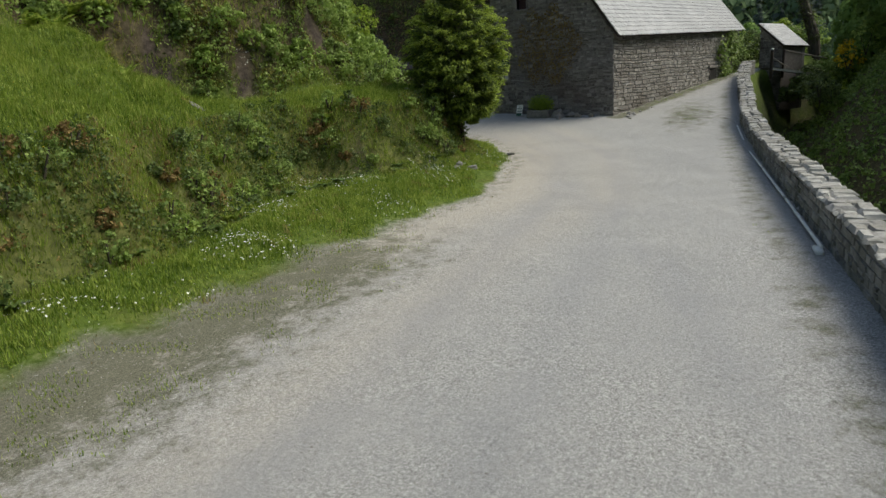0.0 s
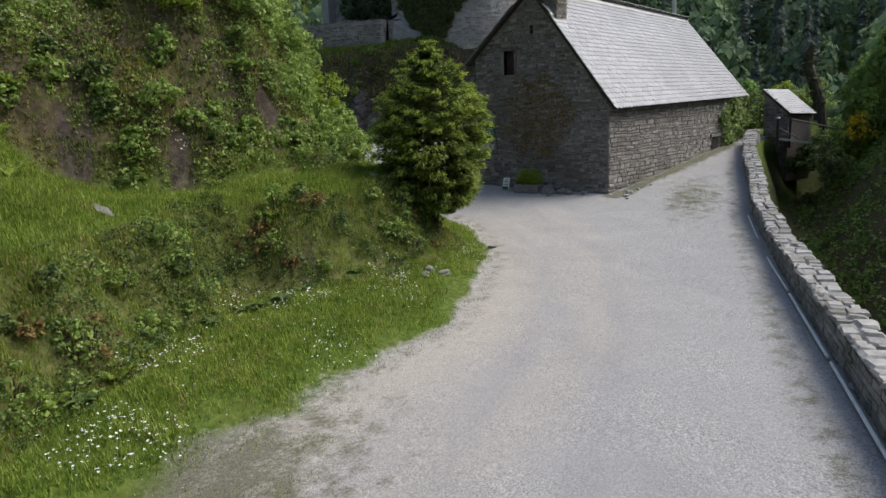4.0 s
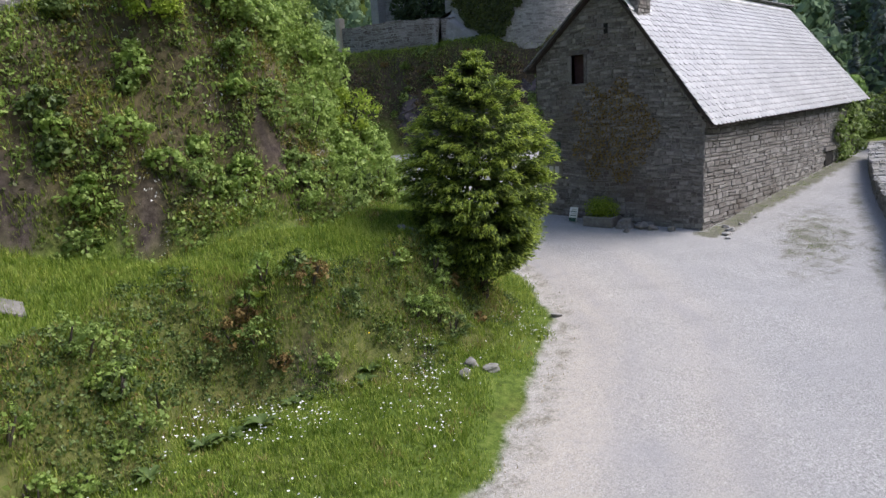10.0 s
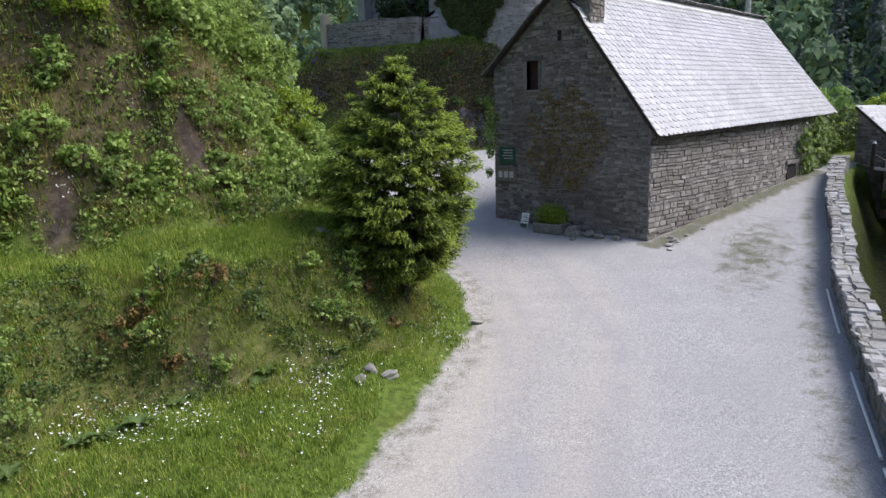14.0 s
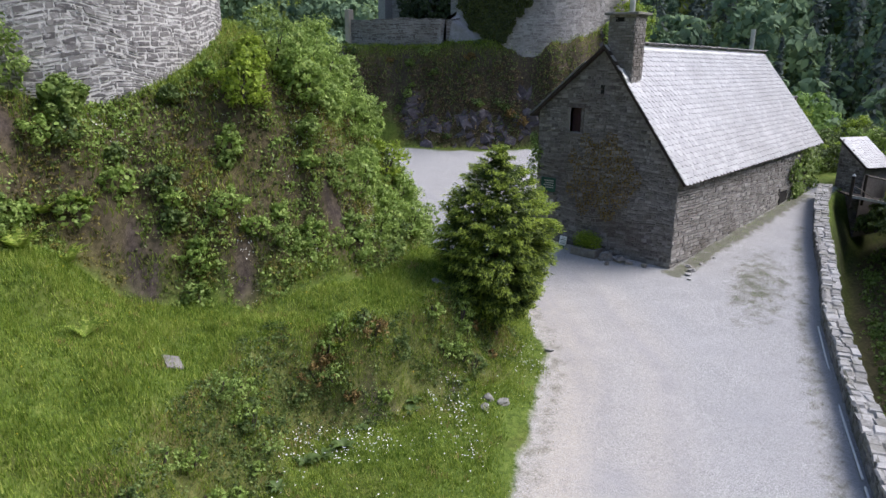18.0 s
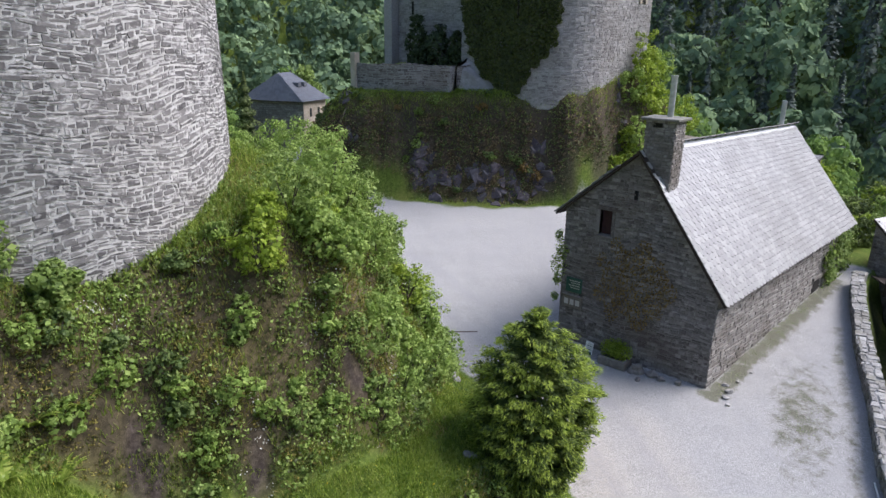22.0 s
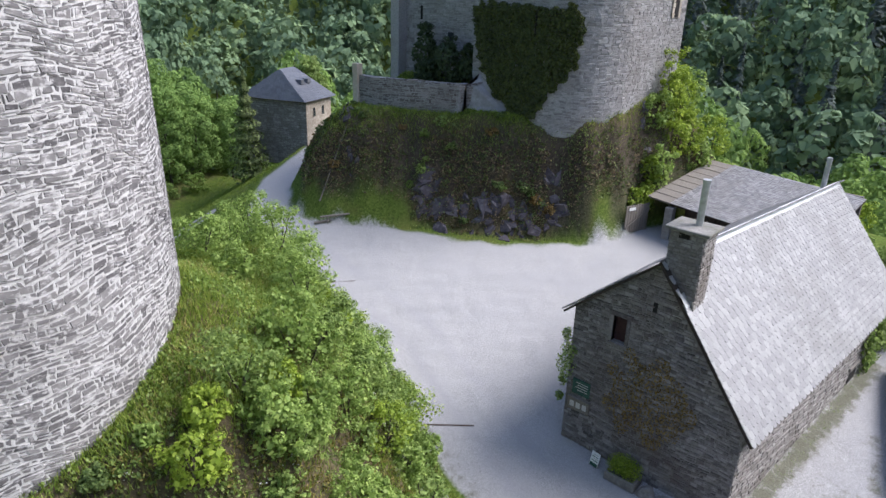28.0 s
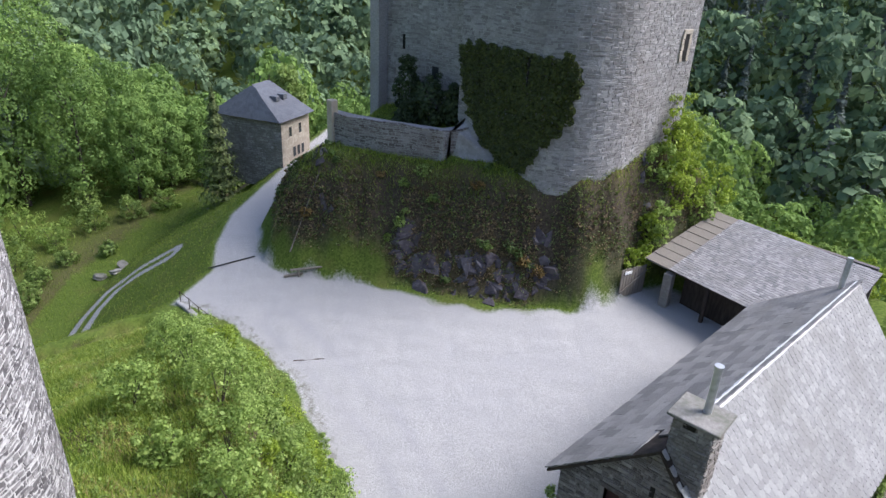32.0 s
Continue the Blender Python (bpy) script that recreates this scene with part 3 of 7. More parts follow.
def moss_mask(x, y):
    """Thin weeds in the gravel: a patch in the lane and the feet of the walls."""
    m = np.exp(-(((x - 0.6) / 4.4) ** 2 + ((y + 3.3 - 0.22 * x) / 1.35) ** 2)) * 0.7
    m = np.maximum(m, 1.0 * np.exp(-((y + 0.35 + 0.099 * x) / 0.5) ** 2) * (x > -0.6) * (x < 13))
    m = np.maximum(m, 0.5 * np.exp(-((inside_by(SITE, x, y) - 1.1) / 0.45) ** 2) * (x < 8) * (y < 0))
    m = np.maximum(m, 0.5 * np.exp(-((-inside_by(LAWN, x, y) - 0.3) / 0.5) ** 2))
    m = np.maximum(m, 0.95 * step(-16, -22, x) * np.exp(-((-inside_by(LAWN, x, y) - 0.6) / 2.2) ** 2))
    return m


def line_far(t, x, y):
    """Distance to a line of places."""
    t = np.array(t, float)
    d = np.full(x.shape, 1e9)
    for a, e in zip(t[:-1], t[1:] - t[:-1]):
        k = np.clip(((x - a[0]) * e[0] + (y - a[1]) * e[1]) / (e @ e), 0, 1)
        d = np.minimum(d, np.hypot(x - a[0] - k * e[0], y - a[1] - k * e[1]))
    return d


RUNNEL = [(-3.2, 5.6), (-5.9, 1.95), (-9.2, -1.3), (-11, -2.7), (-13, -4.3), (-14.7, -5.7), (-16.7, -7.1), (-19.2, -9.2), (-23, -11.2)]


def rut_mask(x, y):
    """Two smoother wheel tracks along the road into the yard, and one washed-out rut."""
    d = line_far([(-34, -11.5), (-22, -7.9), (-14, -5.4), (-8, -2.4), (-4, 2.2), (-1.8, 8), (1.5, 16), (3, 26)], x, y)
    d2 = line_far(RUNNEL, x, y) + 0.12 * wave(x, y, 1.4, 3)
    return np.maximum(np.exp(-(((d - 0.85) / 0.28) ** 2)), 1.5 * np.exp(-((d2 / 0.3) ** 2)) * (0.6 + 0.4 * wave(x, y, 2.0, 6)))


for key, val in (("gravel", gravel), ("steep", steep), ("sand", sand), ("rut", rut_mask(XX, YY)), ("wild", wild), ("moss", moss_mask(XX, YY))):
    at = ground.data.attributes.new(key, "FLOAT", "POINT")
    at.data.foreach_set("value", val.astype(np.float32).ravel())
tagged(ground, "pale grey gravel yard and road between grassy banks", "ground", kind="structure")

# ---- stone house ----
HOUSE = thing("stone_house", (0, 0, -0.6), "dark old stone house with a steep pale slate roof", "house")
GA, GL, GB, GD = (0.0, 0.0), (0.0, 6.35), (14.7, -1.45), (15.4, 5.3)
RIDGE_A, RIDGE_B = np.array((-0.27, 3.4, 7.93)), np.array((16.05, 2.08, 7.66))
EAVE_RA, EAVE_RB = np.array((-0.24, -0.38, 2.82)), np.array((15.15, -1.75, 3.12))
EAVE_LA, EAVE_LB = np.array((-0.24, 6.72, 5.05)), np.array((15.9, 5.75, 5.05))
gable_top = lambda yy: np.minimum(2.95 + (yy + 0.1) * (7.82 - 2.95) / 3.5, 7.82 - (yy - 3.4) * (7.82 - 5.2) / 3.1)
WIN_Y, WIN_Z, WIN_W, WIN_H = 4.33, 4.45, 0.5, 1.0
# gable wall with its window opening: a ring of blocks round the opening
T = 0.55


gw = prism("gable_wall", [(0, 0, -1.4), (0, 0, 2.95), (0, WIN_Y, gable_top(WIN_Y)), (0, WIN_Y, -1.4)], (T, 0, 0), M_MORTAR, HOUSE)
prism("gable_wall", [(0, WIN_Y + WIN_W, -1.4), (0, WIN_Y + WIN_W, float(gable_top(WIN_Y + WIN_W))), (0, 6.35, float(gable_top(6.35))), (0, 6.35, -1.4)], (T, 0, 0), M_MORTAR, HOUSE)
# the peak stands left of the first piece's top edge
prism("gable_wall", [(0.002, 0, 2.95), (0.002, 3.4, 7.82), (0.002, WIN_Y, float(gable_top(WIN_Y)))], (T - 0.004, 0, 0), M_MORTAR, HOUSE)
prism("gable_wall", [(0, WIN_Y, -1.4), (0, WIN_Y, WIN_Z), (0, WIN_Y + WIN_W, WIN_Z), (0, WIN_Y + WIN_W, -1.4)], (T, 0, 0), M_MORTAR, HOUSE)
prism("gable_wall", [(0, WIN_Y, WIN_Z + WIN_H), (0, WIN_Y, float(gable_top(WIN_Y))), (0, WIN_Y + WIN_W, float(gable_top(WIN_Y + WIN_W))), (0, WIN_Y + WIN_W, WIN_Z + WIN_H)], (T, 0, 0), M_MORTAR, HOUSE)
win = block("window", (0.2, WIN_Y, WIN_Z), (0.04, 0, 0), (0, WIN_W, 0), (0, 0, WIN_H), M_SHUTTER, HOUSE, "dark wine-red shutter in a small opening")
block("lintel", (-0.05, WIN_Y - 0.2, WIN_Z + WIN_H), (0.3, 0, 0), (0, WIN_W + 0.4, 0), (0, 0, 0.16), M_GABLE, win, "long stone lintel", 0.012)
block("jamb", (-0.03, WIN_Y - 0.13, WIN_Z), (0.3, 0, 0), (0, 0.13, 0), (0, 0, WIN_H), M_GABLE, win, "", 0.012)
block("jamb", (-0.04, WIN_Y + WIN_W, WIN_Z), (0.3, 0, 0), (0, 0.12, 0), (0, 0, WIN_H), M_GABLE, win, "", 0.012)
block("sill", (-0.07, WIN_Y - 0.12, WIN_Z - 0.1), (0.3, 0, 0), (0, WIN_W + 0.24, 0), (0, 0, 0.08), M_GABLE, win, "", 0.012)
block("slit_window", (-0.03, 3.38, 6.05), (0.05, 0, 0), (0, 0.14, 0), (0, 0, 0.34), M_DARK, HOUSE, "narrow dark air slit")


def gable_in(u, v):
    y, z = 6.35 - u, v - 1.4
    if z > gable_top(y) - 0.12 or y < 0.02 or y > 6.33:
        return False
    return not (WIN_Y - 0.28 < y < WIN_Y + WIN_W + 0.28 and WIN_Z - 0.12 < z < WIN_Z + WIN_H + 0.16) and not (3.3 < y < 3.6 and 6.0 < z < 6.42)


gp = plane_place((0, 6.35, -1.4), (0, -1, 0), (0, 0, 1))
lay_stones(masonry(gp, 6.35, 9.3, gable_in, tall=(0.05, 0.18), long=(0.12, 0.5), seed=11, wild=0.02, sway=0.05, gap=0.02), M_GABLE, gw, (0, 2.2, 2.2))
# long wall toward the lane, far gable and rear wall
ld = np.array((GB[0], GB[1], 0)) - np.array((GA[0], GA[1], 0))
LONG_LEN = float(np.linalg.norm(ld))
lu = ld / LONG_LEN
ln = np.array((lu[1], -lu[0], 0))
lw = prism("long_wall", [(T, 0.0, -1.4), (GB[0], GB[1], -1.4), (GB[0], GB[1], 3.4), (T, 0.0, 3.1)], -ln * 0.5, M_MORTAR_PALE, HOUSE)
lp = plane_place((0, 0, -1.4), lu, (0, 0, 1))
HOLE_U = 11.1
lay_stones(masonry(lp, LONG_LEN, 4.45, lambda u, v: 0.02 < u < LONG_LEN and not (abs(u - HOLE_U) < 0.45 and 1.5 < v < 2.75), tall=(0.1, 0.24), long=(0.2, 0.6), proud=(0.015, 0.05), seed=12), M_LONG, lw, (3.5, -0.4, 1))
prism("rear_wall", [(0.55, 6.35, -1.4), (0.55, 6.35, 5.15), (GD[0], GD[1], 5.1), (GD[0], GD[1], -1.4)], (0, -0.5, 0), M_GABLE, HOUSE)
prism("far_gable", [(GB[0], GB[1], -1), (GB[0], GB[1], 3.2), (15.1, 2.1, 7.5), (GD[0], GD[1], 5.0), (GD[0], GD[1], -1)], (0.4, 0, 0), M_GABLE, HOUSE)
hc = lp(np.array(HOLE_U), np.array(2.2), np.array(0.02))
block("low_opening", hc - lu * 0.42 - np.array((0, 0, 0.5)), lu * 0.84, ln * 0.03, (0, 0, 0.8), M_DARK, HOUSE, "dark low opening at the foot of the wall")
block("opening_lintel", hc - lu * 0.6 + np.array((0, 0, 0.3)), lu * 1.2, ln * 0.09, (0, 0, 0.16), M_LONG, HOUSE, "", 0.01)


def panel(a, b, c, d):
    """Even surface between an eave a-b and a ridge c-d, u and v from 0 to 1."""
    n = np.cross(b - a, c - a)
    n = n / np.linalg.norm(n)
    def place(u, v, k):
        u, v, k = np.asarray(u)[..., None], np.asarray(v)[..., None], np.asarray(k)[..., None]
        return (a * (1 - u) + b * u) * (1 - v) + (c * (1 - u) + d * u) * v + n * k
    return place, n


def deck(name, place, material, parent, label="", nu=16, nv=8):
    """Roof boarding that follows the surface, with its thickness."""
    u, v = np.meshgrid(np.linspace(0, 1, nu), np.linspace(0, 1, nv))
    top, low = place(u, v, np.full(u.shape, -0.01)), place(u, v, np.full(u.shape, -0.09))
    k = nu * nv
    i = np.arange(k).reshape(nv, nu)
    q = np.stack([i[:-1, :-1], i[:-1, 1:], i[1:, 1:], i[1:, :-1]], -1).reshape(-1, 4)
    rim = np.concatenate([i[0, :], i[1:, -1], i[-1, -2::-1], i[-2:0:-1, 0]])
    side = np.stack([rim, rim + k, np.roll(rim, -1) + k, np.roll(rim, -1)], -1)
    return put(name, np.concatenate([top.reshape(-1, 3), low.reshape(-1, 3)]), np.concatenate([q, q[:, ::-1] + k, side]), material, parent, label)


def scale_mesh(name, round_foot, material):
    """One slate about the middle of its upper part, one unit wide and high."""
    low = [(-0.5, -0.18), (-0.34, -0.42), (0, -0.5), (0.34, -0.42), (0.5, -0.18)] if round_foot else [(-0.5, -0.5), (0.5, -0.5)]
    rim = low + [(0.5, 0.55), (-0.5, 0.55)]
    n = len(rim)
    vs = [(x, y, 0.6 * (0.55 - y) + 0.35) for x, y in rim] + [(x, y, 0.6 * (0.55 - y) - 0.3) for x, y in rim]
    fs = [tuple(range(n))] + [(i, n + i, n + (i + 1) % n, (i + 1) % n) for i in range(n)]
    me = bpy.data.meshes.new(name)
    me.from_pydata(vs, [], fs)
    me.materials.append(material)
    me.materials.append(M_SLATE_EDGE_SHADE)
    # Lower edge faces take the darker colour that stands for shade.
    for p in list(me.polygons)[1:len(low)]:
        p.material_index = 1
    return me


def slates(place, parent, mesh, length, height, wide, expose, spot=None, most=300, seed=1, keep=None, lift=0.02, thick=0.026):
    r = np.random.default_rng(seed)
    tv = np.array([v.co[:] for v in mesh.vertices])
    polys = [tuple(p.vertices) for p in mesh.polygons]
    mats = []
    rows = int(height / expose)
    for j in range(rows + 1):
        v = (j + 0.5) * expose / height
        if v > 0.995:
            break
        x = -wide * (0.5 if j % 2 else 0.0) - r.uniform(0, 0.05)
        while x < length:
            w = wide * r.uniform(0.8, 1.22)
            lo_, hi_ = max(x, 0.0), min(x + w, length)
            uc = (lo_ + hi_) / 2 / length
            if hi_ - lo_ > 0.06 and (keep is None or keep(uc * length, v * height)):
                o = place(np.array(uc), np.array(v + r.uniform(-0.05, 0.05) * expose / height), np.array(lift + r.uniform(0, 0.003)))
                du = place(np.array(min(uc + 0.01, 1.0)), np.array(v), np.array(lift)) - place(np.array(max(uc - 0.01, 0.0)), np.array(v), np.array(lift))
                dv = place(np.array(uc), np.array(v + 0.005), np.array(lift)) - place(np.array(uc), np.array(v - 0.005), np.array(lift))
                du, dv = du / np.linalg.norm(du), dv / np.linalg.norm(dv)
                nn = np.cross(du, dv)
                tw = r.uniform(-0.012, 0.012)
                du, dv = du + tw * dv, dv - tw * du
                m = np.eye(4)
                m[:3, 0], m[:3, 1], m[:3, 2], m[:3, 3] = du * (hi_ - lo_) * 1.006, dv * expose * 1.25, nn * thick * r.uniform(0.9, 1.15), o
                mats.append(m)
            x += w
    mats = np.array(mats)
    own = np.zeros(len(mats), bool)
    if spot is not None:
        own[np.argsort(np.linalg.norm(mats[:, :3, 3] - np.array(spot), axis=1))[:most]] = True
    base = Matrix.Translation(-Vector(ORIGIN[parent]))
    for m in mats[own]:
        ob = new("slate", mesh)
        ob.parent = parent
        ob.matrix_basis = base @ Matrix(m.tolist())
    left = mats[~own]
    vs = np.einsum("nij,kj->nki", left[:, :3, :3], tv) + left[:, None, :3, 3]
    k = len(tv)
    fs = [tuple(i + s * k for i in p) for s in range(len(left)) for p in polys]
    ob = put("slating", vs, fs, mesh.materials[0], parent)
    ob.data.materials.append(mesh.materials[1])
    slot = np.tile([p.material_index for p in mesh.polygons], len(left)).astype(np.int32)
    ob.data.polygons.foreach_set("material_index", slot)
    ob["kind"] = "stuff"


pr, nr = panel(EAVE_RA, EAVE_RB, RIDGE_A, RIDGE_B)
pl, nl = panel(EAVE_LB, EAVE_LA, RIDGE_B, RIDGE_A)
roof_r = deck("lane_side_roof", pr, M_DARKWOOD, HOUSE, "steep roof slope of pale grey scalloped slates")
roof_l = deck("yard_side_roof", pl, M_DARKWOOD, HOUSE, "roof slope of large dark stone slabs")
SCALE = scale_mesh("slate", True, M_SLATE)
SLAB = scale_mesh("slab_slate", False, M_SLATE_DARK)
RH = float(np.linalg.norm((RIDGE_A + RIDGE_B - EAVE_RA - EAVE_RB) / 2))
slates(pr, roof_r, SCALE, 15.6, RH, 0.3, 0.235, (2.0, 0.6, 4.2), seed=3, keep=lambda u, v: not (0.1 < u < 0.96 and v > RH - 1.35))
LH = float(np.linalg.norm((RIDGE_A + RIDGE_B - EAVE_LA - EAVE_LB) / 2))
slates(pl, roof_l, SLAB, 16.2, LH, 0.62, 0.42, (6, 5, 6), most=160, seed=4, thick=0.055, keep=lambda u, v: not (u > 14.9 and u < 16.1 and v > LH - 1.0))
# verge boards and zinc ridge in lengths
for a, e, nn in ((EAVE_RA, RIDGE_A, nr), (EAVE_LA, RIDGE_A, nl)):
    d = RIDGE_A - e
    prism("verge_board", [e - nn * 0.13 + (-0.03, 0, 0), e + nn * 0.02 + (-0.03, 0, 0), RIDGE_A + nn * 0.02 + (-0.03, 0, 0), RIDGE_A - nn * 0.13 + (-0.03, 0, 0)], (0.06, 0, 0), M_DARKWOOD, HOUSE)
prism("verge_board", [EAVE_RB - nr * 0.13, EAVE_RB + nr * 0.02, RIDGE_B + nr * 0.02, RIDGE_B - nr * 0.13], (0.05, 0, 0), M_DARKWOOD, HOUSE)
STEPS = 13
for i in range(STEPS):
    a = RIDGE_A + (RIDGE_B - RIDGE_A) * ((1.15 + i * 14.95 / STEPS) / 16.3)
    c = RIDGE_A + (RIDGE_B - RIDGE_A) * ((1.15 + (i + 1.02) * 14.95 / STEPS) / 16.3)
    down_r, down_l = (EAVE_RA - RIDGE_A) / 7 * 0.26, (EAVE_LA - RIDGE_A) / 4.4 * 0.2
    up = np.array((0, 0, 0.06 + 0.008 * (i % 2)))
    ring = lambda p: [p + up + down_l + nl * 0.01, p + up + np.array((0, 0, 0.03)), p + up + down_r + nr * 0.01]
    r0, r1 = ring(a), ring(c)
    put("ridge_piece", r0 + r1, [(0, 1, 4, 3), (1, 2, 5, 4), (0, 3, 5, 2)], M_RIDGE, HOUSE, "bright zinc ridge capping" if i == 0 else "")
# chimney with cap slab and flue
CH = put("chimney", box_v((0.02, 2.28, 6.2), (0.92, 0, 0), (0, 1.1, 0), (0, 0, 2.82)), BOX_F, M_MORTAR, HOUSE, "square stone chimney with a slab cap")
for o, u, w, s in (((0.02, 3.38, 6.2), (0, -1, 0), 1.1, 21), ((0.02, 2.28, 6.2), (1, 0, 0), 0.92, 22), ((0.94, 2.28, 6.2), (0, 1, 0), 1.1, 23), ((0.94, 3.38, 6.2), (-1, 0, 0), 0.92, 24)):
    lay_stones(masonry(plane_place(o, u, (0, 0, 1)), w, 2.8, lambda a, c, w=w: -0.05 < a < w + 0.05, tall=(0.08, 0.16), long=(0.14, 0.36), seed=s), M_LONG, CH, (0, 2.8, 8), 60)
block("cap_slab", (-0.14, 2.12, 9.02), (1.24, 0, 0), (0, 1.42, 0), (0, 0, 0.1), M_PARAPET, CH, "rough slab cap", 0.02)
block("vent_hole", (-0.012, 2.75, 8.78), (0.02, 0, 0), (0, 0.34, 0), (0, 0, 0.16), M_DARK, CH)
tube("flue_pipe", (0.62, 2.75, 9.1), (0.64, 2.76, 10.55), 0.11, 0.11, M_ZINC, CH, "grey metal flue pipe", 16)
tube("pipe_cap", (0.64, 2.76, 10.5), (0.64, 2.76, 10.58), 0.125, 0.125, M_ZINC, CH, "", 16)
for fu_ in (((0.0, 0.745), (0.084, 0.745), (0.084, 0.82), (0.0, 0.82)), ((0.056, 0.82), (0.084, 0.82), (0.084, 0.985), (0.056, 0.985))):
    prism("lead_flashing", [pr(np.array(u), np.array(v), np.array(0.075)) for u, v in fu_], nr * 0.006, M_ZINC, CH)
tube("far_flue", (15.1, 2.5, 7.5), (15.1, 2.5, 8.95), 0.12, 0.12, M_ZINC, HOUSE, "tall metal flue at the far ridge end", 14)
# notice boards on the gable
nb = block("notice_panel", (-0.09, 5.35, 1.78), (0.06, 0, 0), (0, 0.72, 0), (0, 0, 0.62), M_GREEN, None, "", 0.008)
tagged(nb, "dark green notice panel fixed to the stone gable", "sign")
for k in range(4):
    put("text_bar", box_v((-0.095, 5.43, 2.26 - k * 0.1), (0.006, 0, 0), (0, 0.5 - 0.07 * (k % 2), 0), (0, 0, 0.03)), BOX_F, M_PALEWOOD, nb)
wb = thing("wooden_display_case", (0, 5.7, 1.2), "weathered wooden display case on the gable wall", "display case")
block("case_body", (-0.16, 5.28, 1.12), (0.16, 0, 0), (0, 0.88, 0), (0, 0, 0.5), M_WOOD, wb, "", 0.012)
block("case_lid", (-0.2, 5.24, 1.62), (0.22, 0, 0), (0, 0.96, 0), (0, 0, 0.04), M_WOOD, wb, "", 0.008)
for k in range(3):
    put("paper_sheet", box_v((-0.165, 5.36 + 0.26 * k, 1.25), (0.004, 0, 0), (0, 0.18, 0), (0, 0, 0.24), ), BOX_F, M_PALEWOOD, wb)

# ---- round tower ----
TC, TR, TZ0, TZ1 = np.array((-16.61, 13.44)), 4.93, 4.2, 24.0
TOWER = thing("round_tower", (TC[0], TC[1], 5.5), "massive round tower of pale rough rubble stone", "tower")


def tower_place(u, v, k):
    u, v, k = np.asarray(u, float), np.asarray(v, float), np.asarray(k, float)
    ang = radians(200) + u / TR
    rad = TR + 0.021 * (10 - v) + k
    return np.stack([TC[0] + rad * np.cos(ang), TC[1] + rad * np.sin(ang), TZ0 + v + 0 * rad], -1)


ang = np.arange(72) * 2 * np.pi / 72
rings = []
for v in np.linspace(0, TZ1 - TZ0, 12):
    rad = TR + 0.021 * (10 - v)
    rings.append(np.stack([TC[0] + rad * np.cos(ang), TC[1] + rad * np.sin(ang), np.full(72, TZ0 + v)], -1))
fs = [(r * 72 + i, r * 72 + (i + 1) % 72, (r + 1) * 72 + (i + 1) % 72, (r + 1) * 72 + i) for r in range(11) for i in range(72)] + [tuple(range(11 * 72, 12 * 72))]
tw = put("tower_wall", np.concatenate(rings), fs, M_MORTAR_PALE, TOWER, "", True)
lay_stones(masonry(tower_place, TR * radians(215), TZ1 - TZ0, lambda u, v: True, tall=(0.05, 0.17), long=(0.1, 0.44), proud=(0.002, 0.014), gap=0.028, seed=31, wild=0.03, sway=0.12), M_TOWER, tw, (-15.4, 8.6, 9.0))

# ---- keep on the crag ----
KEEP = thing("castle_keep", (18, 20, 9), "grey stone castle keep standing on the rocky hill", "castle")


def run_wall(name, line, z0, z1, parent, material, mortar, seed, tall=(0.09, 0.22), long=(0.2, 0.6), skip=None, gap=0.025):
    """A wall along a plan line, outside to its right, with a masonry face."""
    p = np.array(line, float)
    seg = np.linalg.norm(np.diff(p, axis=0), axis=1)
    cum = np.concatenate([[0], np.cumsum(seg)])
    d = np.diff(p, axis=0) / seg[:, None]
    nrm = np.stack([d[:, 1], -d[:, 0]], -1)
    vn = np.concatenate([nrm[:1], nrm[:-1] + nrm[1:], nrm[-1:]])
    vn /= np.linalg.norm(vn, axis=1)[:, None]
    def place(u, v, k):
        u, v, k = np.asarray(u, float), np.asarray(v, float), np.asarray(k, float)
        x = np.interp(u, cum, p[:, 0]) + k * np.interp(u, cum, vn[:, 0])
        y = np.interp(u, cum, p[:, 1]) + k * np.interp(u, cum, vn[:, 1])
        return np.stack([x, y, z0 + v + 0 * x], -1)
    inner = p - vn * 0.8
    n = len(p)
    vs = [(*q, z0) for q in p] + [(*q, z1) for q in p] + [(*q, z1) for q in inner] + [(*q, z0) for q in inner]
    fs = [(k * n + i, k * n + i + 1, ((k + 1) % 4) * n + i + 1, ((k + 1) % 4) * n + i) for k in range(4) for i in range(n - 1)] + [(0, n, 2 * n, 3 * n), (n - 1, 4 * n - 1, 3 * n - 1, 2 * n - 1)]
    w = put(name, vs, fs, mortar, parent)
    lay_stones(masonry(place, cum[-1], z1 - z0, skip or (lambda u, v: True), tall=tall, long=long, proud=(0.004, 0.03), gap=gap, seed=seed, wild=0.03, sway=0.05), material, w)
    return w, place, cum


corner = [(14.9 + 4.2 - 4.2 * math.cos(a), 19.1 - 4.2 * math.sin(a)) for a in np.linspace(0, math.pi / 2, 10)]
kw, kplace, kcum = run_wall("round_corner_wall", [(14.9, 24.0)] + corner + [(24.6, 14.5), (26.0, 15.3), (26.6, 17.2), (26.6, 24)], 7.4, 24, KEEP, M_KEEP, M_KEEP_MORTAR, 41)
bw, bplace, bcum = run_wall("hall_wall", [(15.9, 31.6), (15.9, 23.4)], 8.2, 24, KEEP, M_KEEP, M_KEEP_MORTAR, 42)
run_wall("hall_end_wall", [(26, 31.9), (15.1, 31.9)], 8.2, 24, KEEP, M_KEEP, M_KEEP_MORTAR, 43)
